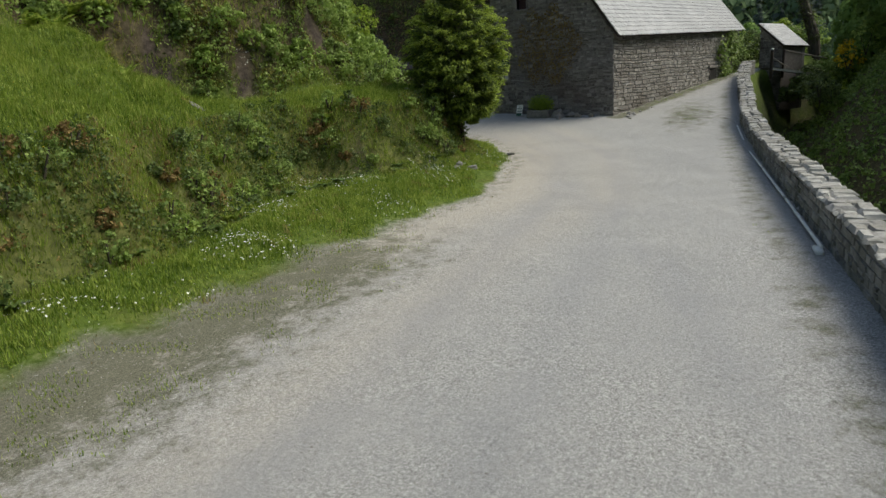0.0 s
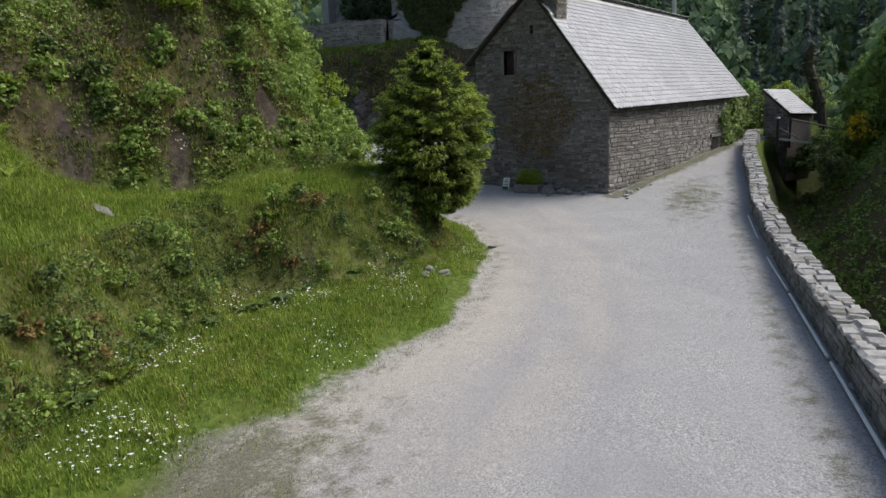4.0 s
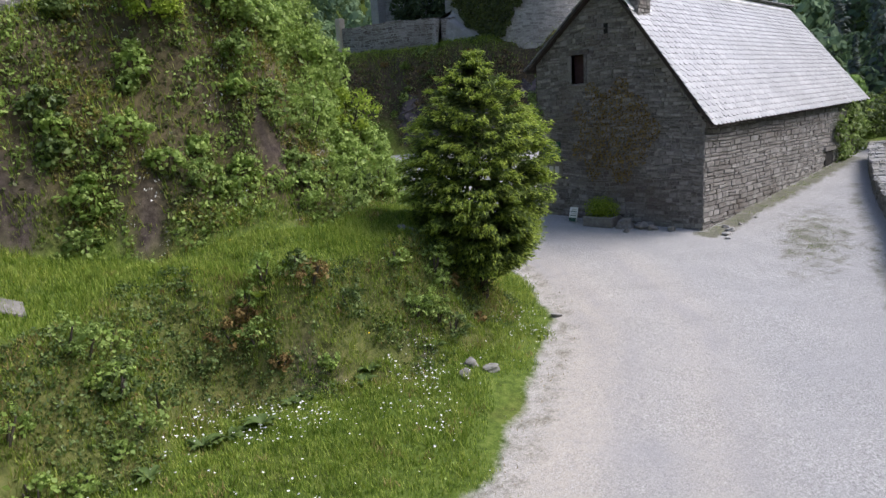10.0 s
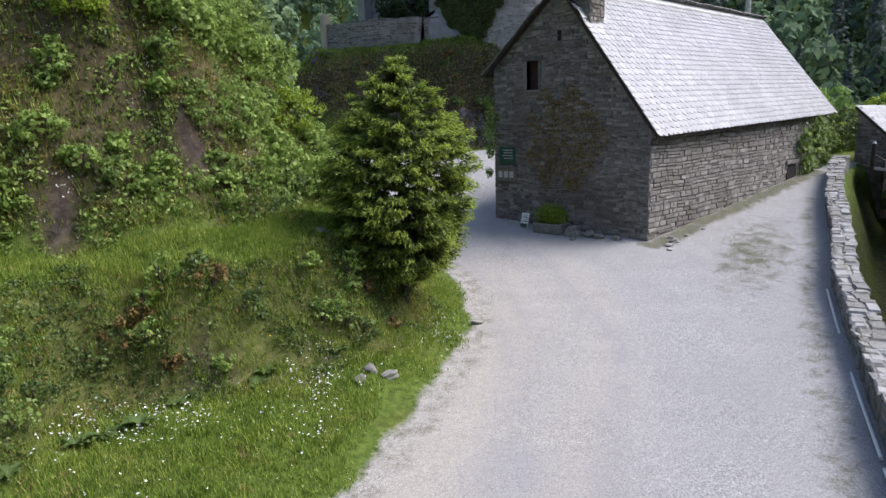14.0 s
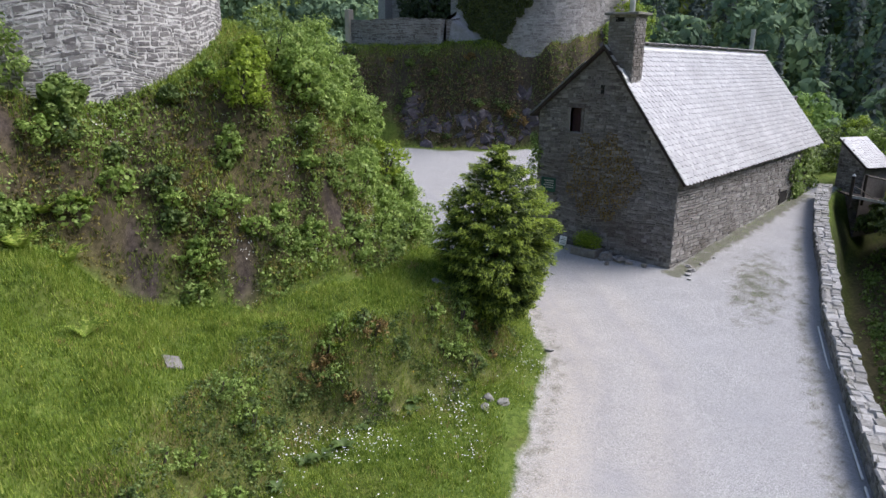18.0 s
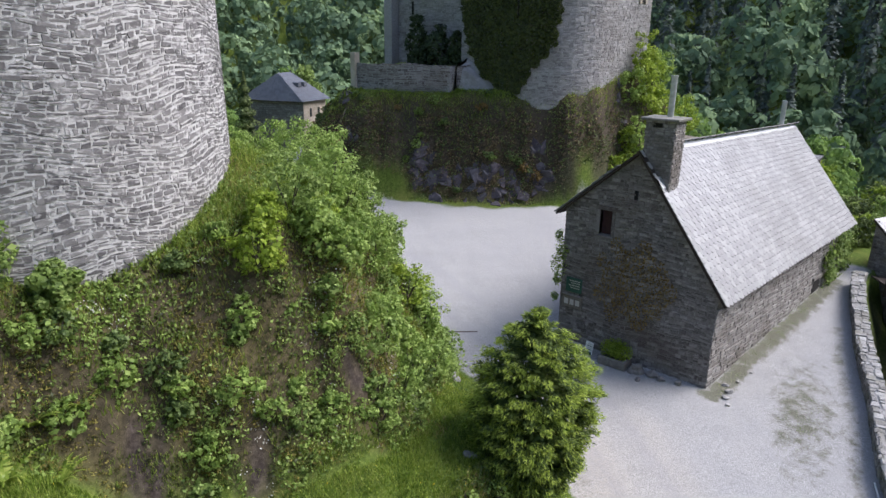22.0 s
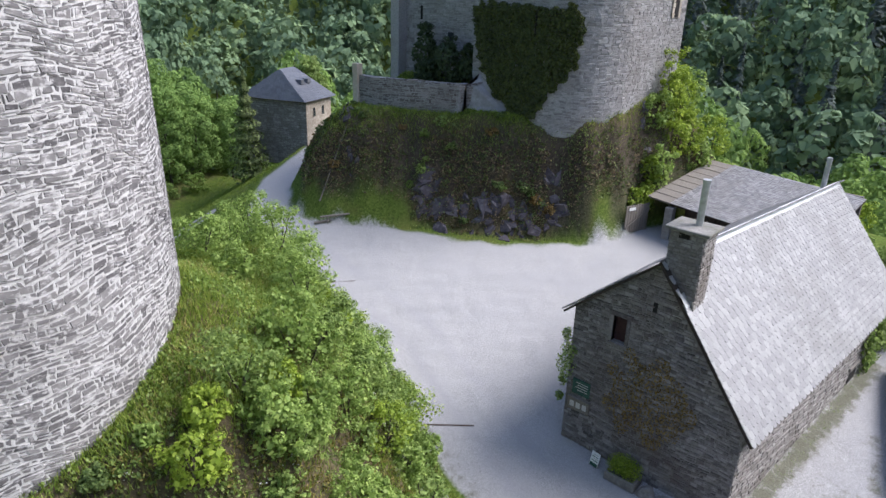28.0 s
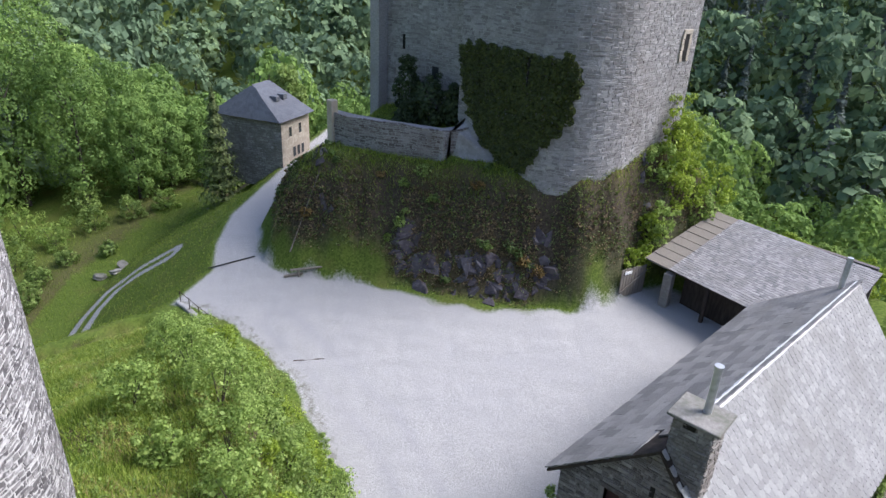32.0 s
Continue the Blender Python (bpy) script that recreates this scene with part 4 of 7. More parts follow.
prism("flat_roof", [(15.5, 15.5, 24), (25.2, 16.5, 24), (25.2, 31.5, 24), (15.5, 31.5, 24)], (0, 0, 0.2), M_SLATE_DARK, KEEP)
block("arrow_slit", (15.86, 29.5, 13.6), (0.05, 0, 0), (0, 0.2, 0), (0, 0, 0.9), M_DARK, KEEP, "narrow dark arrow slit")
hw = block("hall_window", (15.86, 29.3, 16.9), (0.05, 0, 0), (0, 0.7, 0), (0, 0, 1.7), M_DARK, KEEP, "dark tall window")
block("hall_door", (15.86, 24.6, 8.6), (0.05, 0, 0), (0, 1.0, 0), (0, 0, 2.1), M_DARK, KEEP, "dark doorway")
block("low_window", (15.86, 26.6, 12.0), (0.05, 0, 0), (0, 0.5, 0), (0, 0, 0.9), M_GLASS, KEEP)
block("arrow_slit", (14.86, 19.13, 13.1), (0.06, 0, 0), (0, 0.2, 0), (0, 0, 1.55), M_DARK, KEEP)
kwn = block("arched_window", (23.0, 14.55, 14.4), (0.55, -0.04, 0), (0, 0.08, 0), (0, 0, 1.45), M_DARK, KEEP, "dark arched window with a reddish stone surround")
for k in range(5):
    block("surround_stone", (22.74 - 0.05 * (k % 2), 14.53, 14.35 + 0.31 * k), (0.27, -0.02, 0), (0, 0.1, 0), (0, 0, 0.28), M_BUFF, kwn, "", 0.01)
    block("surround_stone", (23.55, 14.5, 14.35 + 0.31 * k), (0.25 + 0.05 * (k % 2), -0.02, 0), (0, 0.1, 0), (0, 0, 0.28), M_BUFF, kwn, "", 0.01)
block("surround_stone", (22.8, 14.52, 15.86), (0.95, -0.07, 0), (0, 0.1, 0), (0, 0, 0.24), M_BUFF, kwn, "", 0.02)
# terrace wall with a gate post and a sloping foot
tv, tplace, tcum = run_wall("terrace_wall", [(10.9, 31.2), (11.0, 29.8), (11.8, 27), (13.2, 23.6), (14.8, 23.0)], 6.6, 10.0, KEEP, M_GABLE, M_KEEP_MORTAR, 44, gap=0.035)
block("gate_post", (10.75, 30.6, 6.6), (0.5, 0, 0), (0, 0.5, 0), (0, 0, 4.2), M_BUFF, KEEP, "squared pale stone gate post", 0.03)
prism("sloping_foot", [(13.2, 23.4, 7.4), (14.6, 19.8, 7.2), (14.9, 19.8, 7.8), (14.9, 23.4, 10.6), (13.6, 23.4, 10.0)], (0.5, 0, 0), M_KEEP, KEEP)

# ---- cart shed behind the house ----
SHED = thing("cart_shed", (20, 9, 1.5), "open-fronted cart shed with a low lichen-grey slate roof", "shed")
SA, SB, SC, SD = np.array((19.0, 12.7, 3.95)), np.array((16.9, 2.6, 3.75)), np.array((26.0, 11.6, 5.3)), np.array((24.6, 2.0, 5.0))
ps, ns = panel(SA, SB, SC, SD)
mid_u = 0.16
m1 = SA + (SB - SA) * mid_u
m2 = SC + (SD - SC) * mid_u
prism("plank_roof", [SA, m1, m2, SC], ns * -0.07, M_WOOD, SHED, "old board roof over the gate end")
for k in range(9):
    a, c = k / 9, (k + 0.9) / 9
    q = [ps(np.array(uu), np.array(vv), np.array(0.006 + 0.012 * (k % 2))) for uu, vv in ((0.0, a), (mid_u, a), (mid_u, c), (0.0, c))]
    prism("roof_plank", q, ns * 0.025, M_WOOD, SHED)
sr = deck("slate_roof", lambda u, v, k: ps(mid_u + np.asarray(u) * (1 - mid_u), v, k), M_DARKWOOD, SHED)
SL2 = scale_mesh("shed_slate", False, M_SLATE_DARK)
slates(lambda u, v, k: ps(mid_u + np.asarray(u) * (1 - mid_u), v, np.asarray(k)), sr, SL2, 8.7, 7.2, 0.24, 0.2, seed=9)
for k in range(4):
    f = 0.18 + k * 0.22
    p = SA + (SB - SA) * f + np.array((0.35, 0, 0))
    block("post", (p[0], p[1], 1.0), (0.2, 0, 0), (0, 0.2, 0), (0, 0, p[2] - 1.05), M_DARKWOOD, SHED)
block("back_wall", (25.4, 2.3, 0.8), (0.3, 0, 0), (0.9, 9.3, 0), (0, 0, 4.1), M_GABLE, SHED)
# Added dark sheet gives the open front its shaded interior.
block("board_partition", (18.3, 3.2, 1.0), (0.06, 0, 0), (1.2, 7.2, 0), (0, 0, 2.55), M_DARKWOOD, SHED, "dark sheet under the eave standing for the shaded interior")
block("pier", (18.45, 10.75, 1.0), (0.5, 0, 0), (0, 0.5, 0), (0, 0, 2.7), M_LONG, SHED, "stone pier at the corner", 0.03)
gate = thing("wooden_gate", (17.6, 13.1, 1.7), "grey weathered plank gate standing open before the shed", "gate")
for k in range(9):
    put("plank", box_v((17.35 + 0.2 * k, 13.18 - 0.07 * k, 1.75), (0.18, -0.06, 0), (0.015, 0.04, 0), (0, 0, 1.75 + 0.02 * (k % 3))), BOX_F, M_WOOD, gate)
block("brace", (17.35, 13.1, 2.0), (1.75, -0.6, 1.1), (0.015, 0.04, 0), (0, 0, 0.12), M_WOOD, gate)
block("notice_plate", (17.5, 13.06, 3.2), (0.5, -0.17, 0), (0.005, 0.02, 0), (0, 0, 0.18), M_WHITE, gate, "small white plate")

# ---- house by the valley ----
CHA = thing("valley_house", (17, 45, 2.5), "two-storey stone house with a dark slate hipped roof", "house")
c0, c1, c2, c3 = (15.35, 42.7), (19.3, 44.3), (17.0, 50.0), (13.05, 48.4)
CZ0, CZ1 = 0.5, 6.25
# Light put into the wall colours: buff lit sides, darker shaded ones.
prism("front_wall", [(*c0, CZ0), (*c1, CZ0), (*c1, CZ1), (*c0, CZ1)], (-0.15, 0.4, 0), M_BUFF, CHA, "buff stone front coloured as the lit side")
prism("side_wall", [(*c3, CZ0), (*c0, CZ0), (*c0, CZ1), (*c3, CZ1)], (0.37, 0.15, 0), M_PARAPET, CHA, "stone side coloured darker as if in shade")
prism("rear_wall", [(*c2, CZ0), (*c3, CZ0), (*c3, CZ1), (*c2, CZ1)], (0.1, -0.3, 0), M_PARAPET, CHA)
prism("far_wall", [(*c1, CZ0), (*c2, CZ0), (*c2, CZ1), (*c1, CZ1)], (-0.3, -0.1, 0), M_BUFF, CHA)
VW = [c for c in CHA.children if c.name.startswith(("front_wall", "side_wall"))]
# Facing stones repeat it: lighter lit front, darker shaded side.
for wall_, a, e, m, sd_ in ((VW[0], c0, c1, M_BUFF, 54), (VW[1], c3, c0, M_LONG, 55)):
    a, e = np.array((*a, CZ0)), np.array((*e, CZ0))
    wl = float(np.linalg.norm(e - a))
    lay_stones(masonry(plane_place(a, (e - a) / wl, (0, 0, 1)), wl, CZ1 - CZ0, lambda u, v: True, tall=(0.12, 0.26), long=(0.2, 0.55), proud=(0.004, 0.02), gap=0.03, seed=sd_), m, wall_)
ov = lambda p, q: np.array((p[0] + 0.35 * np.sign(p[0] - 16.2), p[1] + 0.35 * np.sign(p[1] - 46.3), q))
e0, e1, e2, e3 = ov(c0, CZ1), ov(c1, CZ1), ov(c2, CZ1), ov(c3, CZ1)
ra, rb = np.array((15.1, 45.9, 8.6)), np.array((17.3, 46.8, 8.6))
ro = put("hipped_roof", [e0, e1, e2, e3, ra, rb], [(0, 1, 5, 4), (1, 2, 5), (2, 3, 4, 5), (3, 0, 4), (0, 3, 2, 1)], M_SLATE_BLUE, CHA, "dark blue slate roof")
for (fa, fb, fc, fd), w, s in (((e0, e1, ra, rb), 4.6, 51), ((e3, e0, ra, ra), 6.2, 52), ((e1, e2, rb, rb), 6.2, 53)):
    pp, nn2 = panel(fa, fb, fc, fd)
    h = float(np.linalg.norm((fc + fd - fa - fb) / 2))
    slates(pp, ro, scale_mesh("roof_slate", False, M_SLATE_BLUE), w, h, 0.3, 0.26, seed=s, thick=0.02)
fu = (np.array(c1) - np.array(c0)) / np.linalg.norm(np.array(c1) - np.array(c0))
fn = np.array((fu[1], -fu[0]))


def front_box(name, s, z, w, h, material, parent, out=0.02, thick=0.06, label=""):
    o = np.array(c0) + fu * s + fn * (out - thick)
    return block(name, (*o, z), (*(fu * w), 0), (*(fn * thick), 0), (0, 0, h), material, parent, label)


for s, z in ((1.0, 4.7), (2.5, 4.7), (1.5, 2.9), (2.15, 2.9), (2.8, 2.9)):
    fr = front_box("window", s, z, 0.55, 0.95, M_BUFF, CHA, 0.03)
    front_box("pane", s + 0.08, z + 0.08, 0.39, 0.79, M_GLASS, fr, 0.045)
for v in (0.42, 0.7):
    pp, nn2 = panel(e0, e1, ra, rb)
    o = pp(np.array(v), np.array(0.5), np.array(0.0))
    dm = block("dormer", o + (-0.35, -0.35, 0.0), (0.5, 0.2, 0), (-0.2, 0.6, 0), (0, 0, 0.42), M_SLATE_BLUE, CHA, "small roof dormer", 0.02)
tube("finial", (17.3, 46.8, 8.5), (17.3, 46.8, 9.1), 0.05, 0.03, M_IRON, CHA)

# ---- parapet wall along the lane ----
PAR = thing("parapet_wall", (-8, -7.6, -1.3), "low mortared stone parapet with pale coping stones", "wall")
inner = np.array([(-34, -16.4), (-22, -12.55), (-12, -9.3), (-6.4, -7.45), (-1.4, -5.75), (2.6, -4.75), (6.2, -3.7), (9.6, -2.9), (12.4, -2.35), (13.0, -2.45)])
seg = np.concatenate([[0], np.cumsum(np.linalg.norm(np.diff(inner, axis=0), axis=1))])
PLEN = seg[-1]


def par_at(s, off):
    s = np.asarray(s, float)
    e = 0.4
    x, y = np.interp(s, seg, inner[:, 0]), np.interp(s, seg, inner[:, 1])
    dx = np.interp(np.minimum(s + e, PLEN), seg, inner[:, 0]) - np.interp(np.maximum(s - e, 0), seg, inner[:, 0])
    dy = np.interp(np.minimum(s + e, PLEN), seg, inner[:, 1]) - np.interp(np.maximum(s - e, 0), seg, inner[:, 1])
    n = np.hypot(dx, dy)
    return x + off * dy / n, y - off * dx / n


def par_top(s):
    x, y = par_at(s, -0.4)
    return np.maximum(-1.4, -0.6 + 0.1 * x + 0.035 * y) + 0.68 + 0.02 * wave(x, y, 3, 2)


ss = np.linspace(0, PLEN, 90)
xi, yi = par_at(ss, 0.03)
xo, yo = par_at(ss, 0.47)
zt = par_top(ss)
n = len(ss)
vs = np.concatenate([np.stack([xi, yi, zt - 1.2], -1), np.stack([xi, yi, zt], -1), np.stack([xo, yo, zt], -1), np.stack([xo, yo, zt - 5.2], -1)])
fs = [(k * n + i, k * n + i + 1, ((k + 1) % 4) * n + i + 1, ((k + 1) % 4) * n + i) for k in range(4) for i in range(n - 1)] + [(0, n, 2 * n, 3 * n), (n - 1, 4 * n - 1, 3 * n - 1, 2 * n - 1)]
pw = put("wall_core", vs, fs, M_COPING, PAR)


def par_face(u, v, k):
    x, y = par_at(u, 0.03 - np.asarray(k))
    return np.stack([x, y, par_top(u) - 0.95 + v], -1)


lay_stones(masonry(par_face, PLEN, 0.97, lambda u, v: 0 < u < PLEN, tall=(0.09, 0.19), long=(0.16, 0.45), seed=61), M_PARAPET, pw, (-1, -5.6, -0.5), 260)
r = np.random.default_rng(62)
for row in range(2):
    s = 0.05
    while s < PLEN - 0.3:
        w = r.uniform(0.14, 0.42)
        split = 0.22 + 0.07 * math.sin(s * 2.3) + 0.05 * math.sin(s * 5.1)
        a, c = (-0.05 + r.uniform(-0.02, 0.03), split + r.uniform(-0.02, 0.02)) if row == 0 else (split + r.uniform(0.0, 0.03), 0.53 + r.uniform(-0.03, 0.03))
        pts = []
        for k, (q, o) in enumerate(((s + 0.004, a), (s + w - 0.004, a), (s + w - 0.004, c), (s + 0.004, c))):
            x, y = par_at(q + r.uniform(-0.04, 0.04), o + r.uniform(-0.04, 0.04))
            pts.append((float(x), float(y), float(par_top(q))))
        pts = np.array(pts)
        h = r.uniform(0.02, 0.075)
        cen = pts.mean(0)
        top = cen + (pts - cen) * r.uniform(0.6, 0.92) + (0, 0, h) + r.uniform(-0.012, 0.012, (4, 3))
        put("coping_stone", np.concatenate([pts, top]), BOX_F, M_COPING, PAR)
        s += w
for k in range(5):
    s0 = 17.5 + 4.2 * k
    a, c = par_at(s0, -0.12), par_at(s0 + 3.9, -0.12)
    za, zc = float(par_top(s0)) - 0.6, float(par_top(s0 + 3.9)) - 0.6
    if k in (0, 1, 2, 3):
        pp = tube("white_pipe", (float(a[0]), float(a[1]), za), (float(c[0]), float(c[1]), zc), 0.028, 0.028, M_WHITE, None, "", 8)
        tagged(pp, "long white pipe lying along the foot of the parapet", "pipe", "white pipes")
# footbridge landing, handrail and hut beyond the lane
bx = thing("footbridge", (14, -4, 0.6), "small plank footbridge with a pale edge board and handrail", "bridge")
block("deck", (13.0, -3.7, 0.82), (1.5, -2.1, -0.45), (1.1, 0.75, 0), (0, 0, 0.08), M_DARKWOOD, bx)
block("edge_board", (12.95, -3.72, 0.8), (1.55, -2.1, -0.45), (0.06, 0.04, 0), (0, 0, 0.12), M_PALEWOOD, bx)
tube("rail_post", (13.0, -3.75, 0.3), (13.0, -3.75, 1.9), 0.09, 0.08, M_DARKWOOD, bx, "", 8)
tube("post_cap", (13.0, -3.75, 1.88), (13.0, -3.75, 1.96), 0.1, 0.06, M_ZINC, bx, "", 8)
tube("rail_post", (14.0, -4.15, 0.3), (14.0, -4.15, 1.86), 0.07, 0.07, M_DARKWOOD, bx, "", 8)
tube("handrail", (14.0, -4.12, 1.82), (16.0, -6.06, 1.2), 0.04, 0.04, M_WOOD, bx, "", 8)
tube("brace", (13.0, -3.75, 1.45), (13.7, -4.7, 0.75), 0.03, 0.03, M_WOOD, bx, "", 6)
HUT = thing("stone_hut", (16.4, -4.0, 0.4), "small stone hut with a steep single-pitch slate roof", "hut")
qc, qd = np.array((15.4, -2.45, 3.4)), np.array((17.7, -3.3, 3.35))
qa, qb = np.array((14.6, -4.0, 2.1)), np.array((16.9, -4.9, 2.0))
inw = lambda p, s, t: p + (qd - qc) * s + (qa - qc) * np.array((t, t, t)) + np.array((0, 0, -0.1))
low_ = lambda p: np.array((p[0], p[1], -1.6))
k0, k1, k2, k3 = inw(qc, 0.05, 0.04), inw(qd, -0.05, 0.04), inw(qb, -0.05, -0.08), inw(qa, 0.05, -0.08)
gwl = prism("gable_wall", [low_(k0), low_(k3), k3, k0], (qd - qc) * (0.1, 0.1, 0), M_MORTAR, HUT)
prism("front_wall", [low_(k3), low_(k2), k2, k3], (qc - qa) * (0.1, 0.1, 0), M_GABLE, HUT)
prism("far_wall", [low_(k1), low_(k2), k2, k1], (qc - qd) * (0.1, 0.1, 0), M_GABLE, HUT)
prism("back_wall", [low_(k0), low_(k1), k1, k0], (qa - qc) * (0.1, 0.1, 0), M_GABLE, HUT)
gu = np.array((k3[0] - k0[0], k3[1] - k0[1], 0))
GW = float(np.linalg.norm(gu))
gu = gu / GW
lay_stones(masonry(plane_place(low_(k0), gu, (0, 0, 1)), GW, 5.1, lambda u, v: 0 < u < GW and v < 5.0 - u * (k0[2] - k3[2]) / GW - 0.05, tall=(0.09, 0.18), long=(0.16, 0.4), seed=71), M_GABLE, gwl)
ph, nh = panel(qa, qb, qc, qd)
hr = deck("hut_roof", ph, M_DARKWOOD, HUT)
slates(ph, hr, SCALE, 2.5, 3.2, 0.3, 0.26, seed=14)

# ---- plants: helpers ----


def unit(v):
    return v / np.maximum(np.linalg.norm(v, axis=-1, keepdims=True), 1e-9)


def leaf_quads(c, nrm, size, aspect=0.6, rng=RNG):
    """A pointed leaf at each place, lying across its normal."""
    n = len(c)
    t = unit(np.cross(nrm, rng.normal(size=(n, 3))))
    s = np.cross(unit(nrm), t)
    L, W = (size * 0.5)[:, None], (size * 0.5 * aspect)[:, None]
    return np.stack([c - t * L, c + s * W + t * L * 0.1, c + t * L, c - s * W + t * L * 0.1], 1)


def quads_of(n):
    return np.arange(4 * n).reshape(-1, 4)


def blob_leaves(cen, rad, n, size, rng, shell=0.55, spread=0.5, tall=1.0):
    """Leaves through the outer part of one rounded clump."""
    d = unit(rng.normal(size=(n, 3)))
    r = rng.uniform(shell, 1.0, n) ** 0.7
    p = cen + d * (r[:, None]) * np.array((rad, rad, rad * tall))
    nn = unit(d + rng.normal(size=(n, 3)) * spread + np.array((0, 0, 0.5)))
    return leaf_quads(p, nn, rng.uniform(0.6, 1.3, n) * size, 0.62, rng)


def plant_mesh(name, parts, material, parent=None, label=""):
    q = np.concatenate(parts).reshape(-1, 3)
    return put(name, q, quads_of(len(q) // 4), material, parent, label)


def tree_shape(rng, rad, high, leaves, size, deep=0.22):
    """A crown about its foot: leaves lying over a body that bulges in and out."""
    freq = [(rng.normal(size=(3, 3)) * f, rng.uniform(0, 6, 3), deep * (3.0 / f) ** 0.35) for f in (3.0, 5.5, 9.0)]

    def surface(d):
        k = np.ones(len(d))
        for m, ph, g_ in freq:
            k = k + g_ * np.sin(d @ m.T + ph).mean(-1)
        nar = 1 - 0.28 * np.clip(d[:, 2], 0, 1) ** 2
        return d * np.stack([k * nar * rad, k * nar * rad, k * high * 0.5], -1) + np.array((0, 0, high * 0.5))

    d = unit(rng.normal(size=(leaves, 3)))
    a_ = unit(np.cross(d, rng.normal(size=(leaves, 3))))
    b_ = np.cross(d, a_)
    p = surface(d)
    n_ = unit(np.cross(surface(unit(d + 0.08 * a_)) - p, surface(unit(d + 0.08 * b_)) - p))
    n_ = n_ * np.sign((n_ * d).sum(-1, keepdims=True))
    p = p + n_ * rng.uniform(-0.35, 0.35, leaves)[:, None] * size
    return leaf_quads(p, unit(n_ + rng.normal(size=(leaves, 3)) * 0.28), rng.uniform(0.65, 1.3, leaves) * size, 0.7, rng)


def lump_tree(rng, rad, high, lumps, per, size):
    """A broad crown of rounded boughs, each leafy on its outer side, about its foot."""
    out = []
    for i in range(lumps):
        h = 0.12 + 0.88 * (i + rng.random()) / lumps
        a = i * 2.4 + rng.normal() * 0.3
        wide_ = math.sqrt(max(0.04, 1 - ((h - 0.42) / 0.6) ** 2))
        lr = rad * rng.uniform(0.26, 0.44) * (0.6 + 0.4 * wide_)
        cen = np.array((math.cos(a) * wide_ * rad * 0.68, math.sin(a) * wide_ * rad * 0.68, h * high * 0.86))
        o = unit(np.array((math.cos(a) * wide_, math.sin(a) * wide_, 0.3 + 0.9 * (h - 0.3))))
        d = unit(rng.normal(size=(per, 3)) + o * 0.9)
        p = cen + d * lr * rng.uniform(0.85, 1.08, (per, 1)) * np.array((1, 1, 0.85))
        out.append(leaf_quads(p, unit(d + rng.normal(size=(per, 3)) * 0.35), rng.uniform(0.6, 1.3, per) * size, 0.75, rng))
    return np.concatenate(out)


def crown_leaves(rng, rad, high, lumps, per, size, tall=0.8, lump=(0.15, 0.3), shell=0.35, spread=0.5, core=0.72):
    """A crown of many small clumps with an uneven outline, about its foot."""
    out = []
    lumps, per = int(lumps * 1.7), int(per / 1.55)
    for k in range(lumps):
        a, h = rng.uniform(0, 6.283), rng.uniform(0.05, 1.0)
        w = rad * math.sqrt(max(0.05, 1 - (h - 0.42) ** 2 / 0.36)) * rng.uniform(0.3, 0.95)
        cen = np.array((math.cos(a) * w, math.sin(a) * w, h * high))
        out.append(blob_leaves(cen, rad * rng.uniform(*lump), per, size, rng, shell, spread, tall))
    if core:
        out.append(tree_shape(rng, rad * core, high * 0.85, int(lumps * per * 0.16), size * 1.7))
    return np.concatenate(out)


def spire_leaves(rng, rad, high, n, size):
    """A spruce: drooping tiers about a straight stem."""
    h = rng.random(n) ** 0.75
    a = rng.uniform(0, 6.283, n)
    tier = 0.75 + 0.25 * np.cos(h * 60)
    r = rad * (1 - h) * tier * rng.uniform(0.4, 1.0, n) + 0.05
    p = np.stack([np.cos(a) * r, np.sin(a) * r, h * high - 0.12 * r], -1)
    d = np.stack([np.cos(a), np.sin(a), np.full(n, 0.9)], -1) + rng.normal(size=(n, 3)) * 0.35
    return leaf_quads(p, unit(d), rng.uniform(0.6, 1.3, n) * size * (1.15 - 0.6 * h), 0.5, rng)


def tree(name, x, y, rad, high, stem, material, label, seed, lumps=26, per=110, size=0.3, group="", tall=0.8, z=None):
    rng = np.random.default_rng(seed)
    z = float(ground_z(np.array([x]), np.array([y]))[0]) if z is None else z
    t = thing(name, (x, y, z), label, "tree", group)
    top = np.array((x + rng.uniform(-0.3, 0.3), y + rng.uniform(-0.3, 0.3), z + stem + high * 0.6))
    tube("trunk", (x, y, z - 0.3), top, 0.045 * high ** 0.9 * 0.35 + 0.06, 0.05, M_BARK, t)
    for k in range(5):
        f = rng.uniform(0.35, 0.9)
        b0 = np.array((x, y, z)) * (1 - f) + top * f
        a = rng.uniform(0, 6.283)
        tube("limb", b0, b0 + np.array((math.cos(a) * rad * 0.6, math.sin(a) * rad * 0.6, high * 0.16)), 0.07, 0.02, M_BARK, t, "", 6)
    q = np.concatenate([lump_tree(rng, rad, high, lumps + 14, per, size * 1.15), tree_shape(rng, rad * 0.7, high * 0.85, 900, size * 2.0, 0.3)]) + np.array((x, y, z + stem))
    plant_mesh("crown", [q], material, t)
    return t


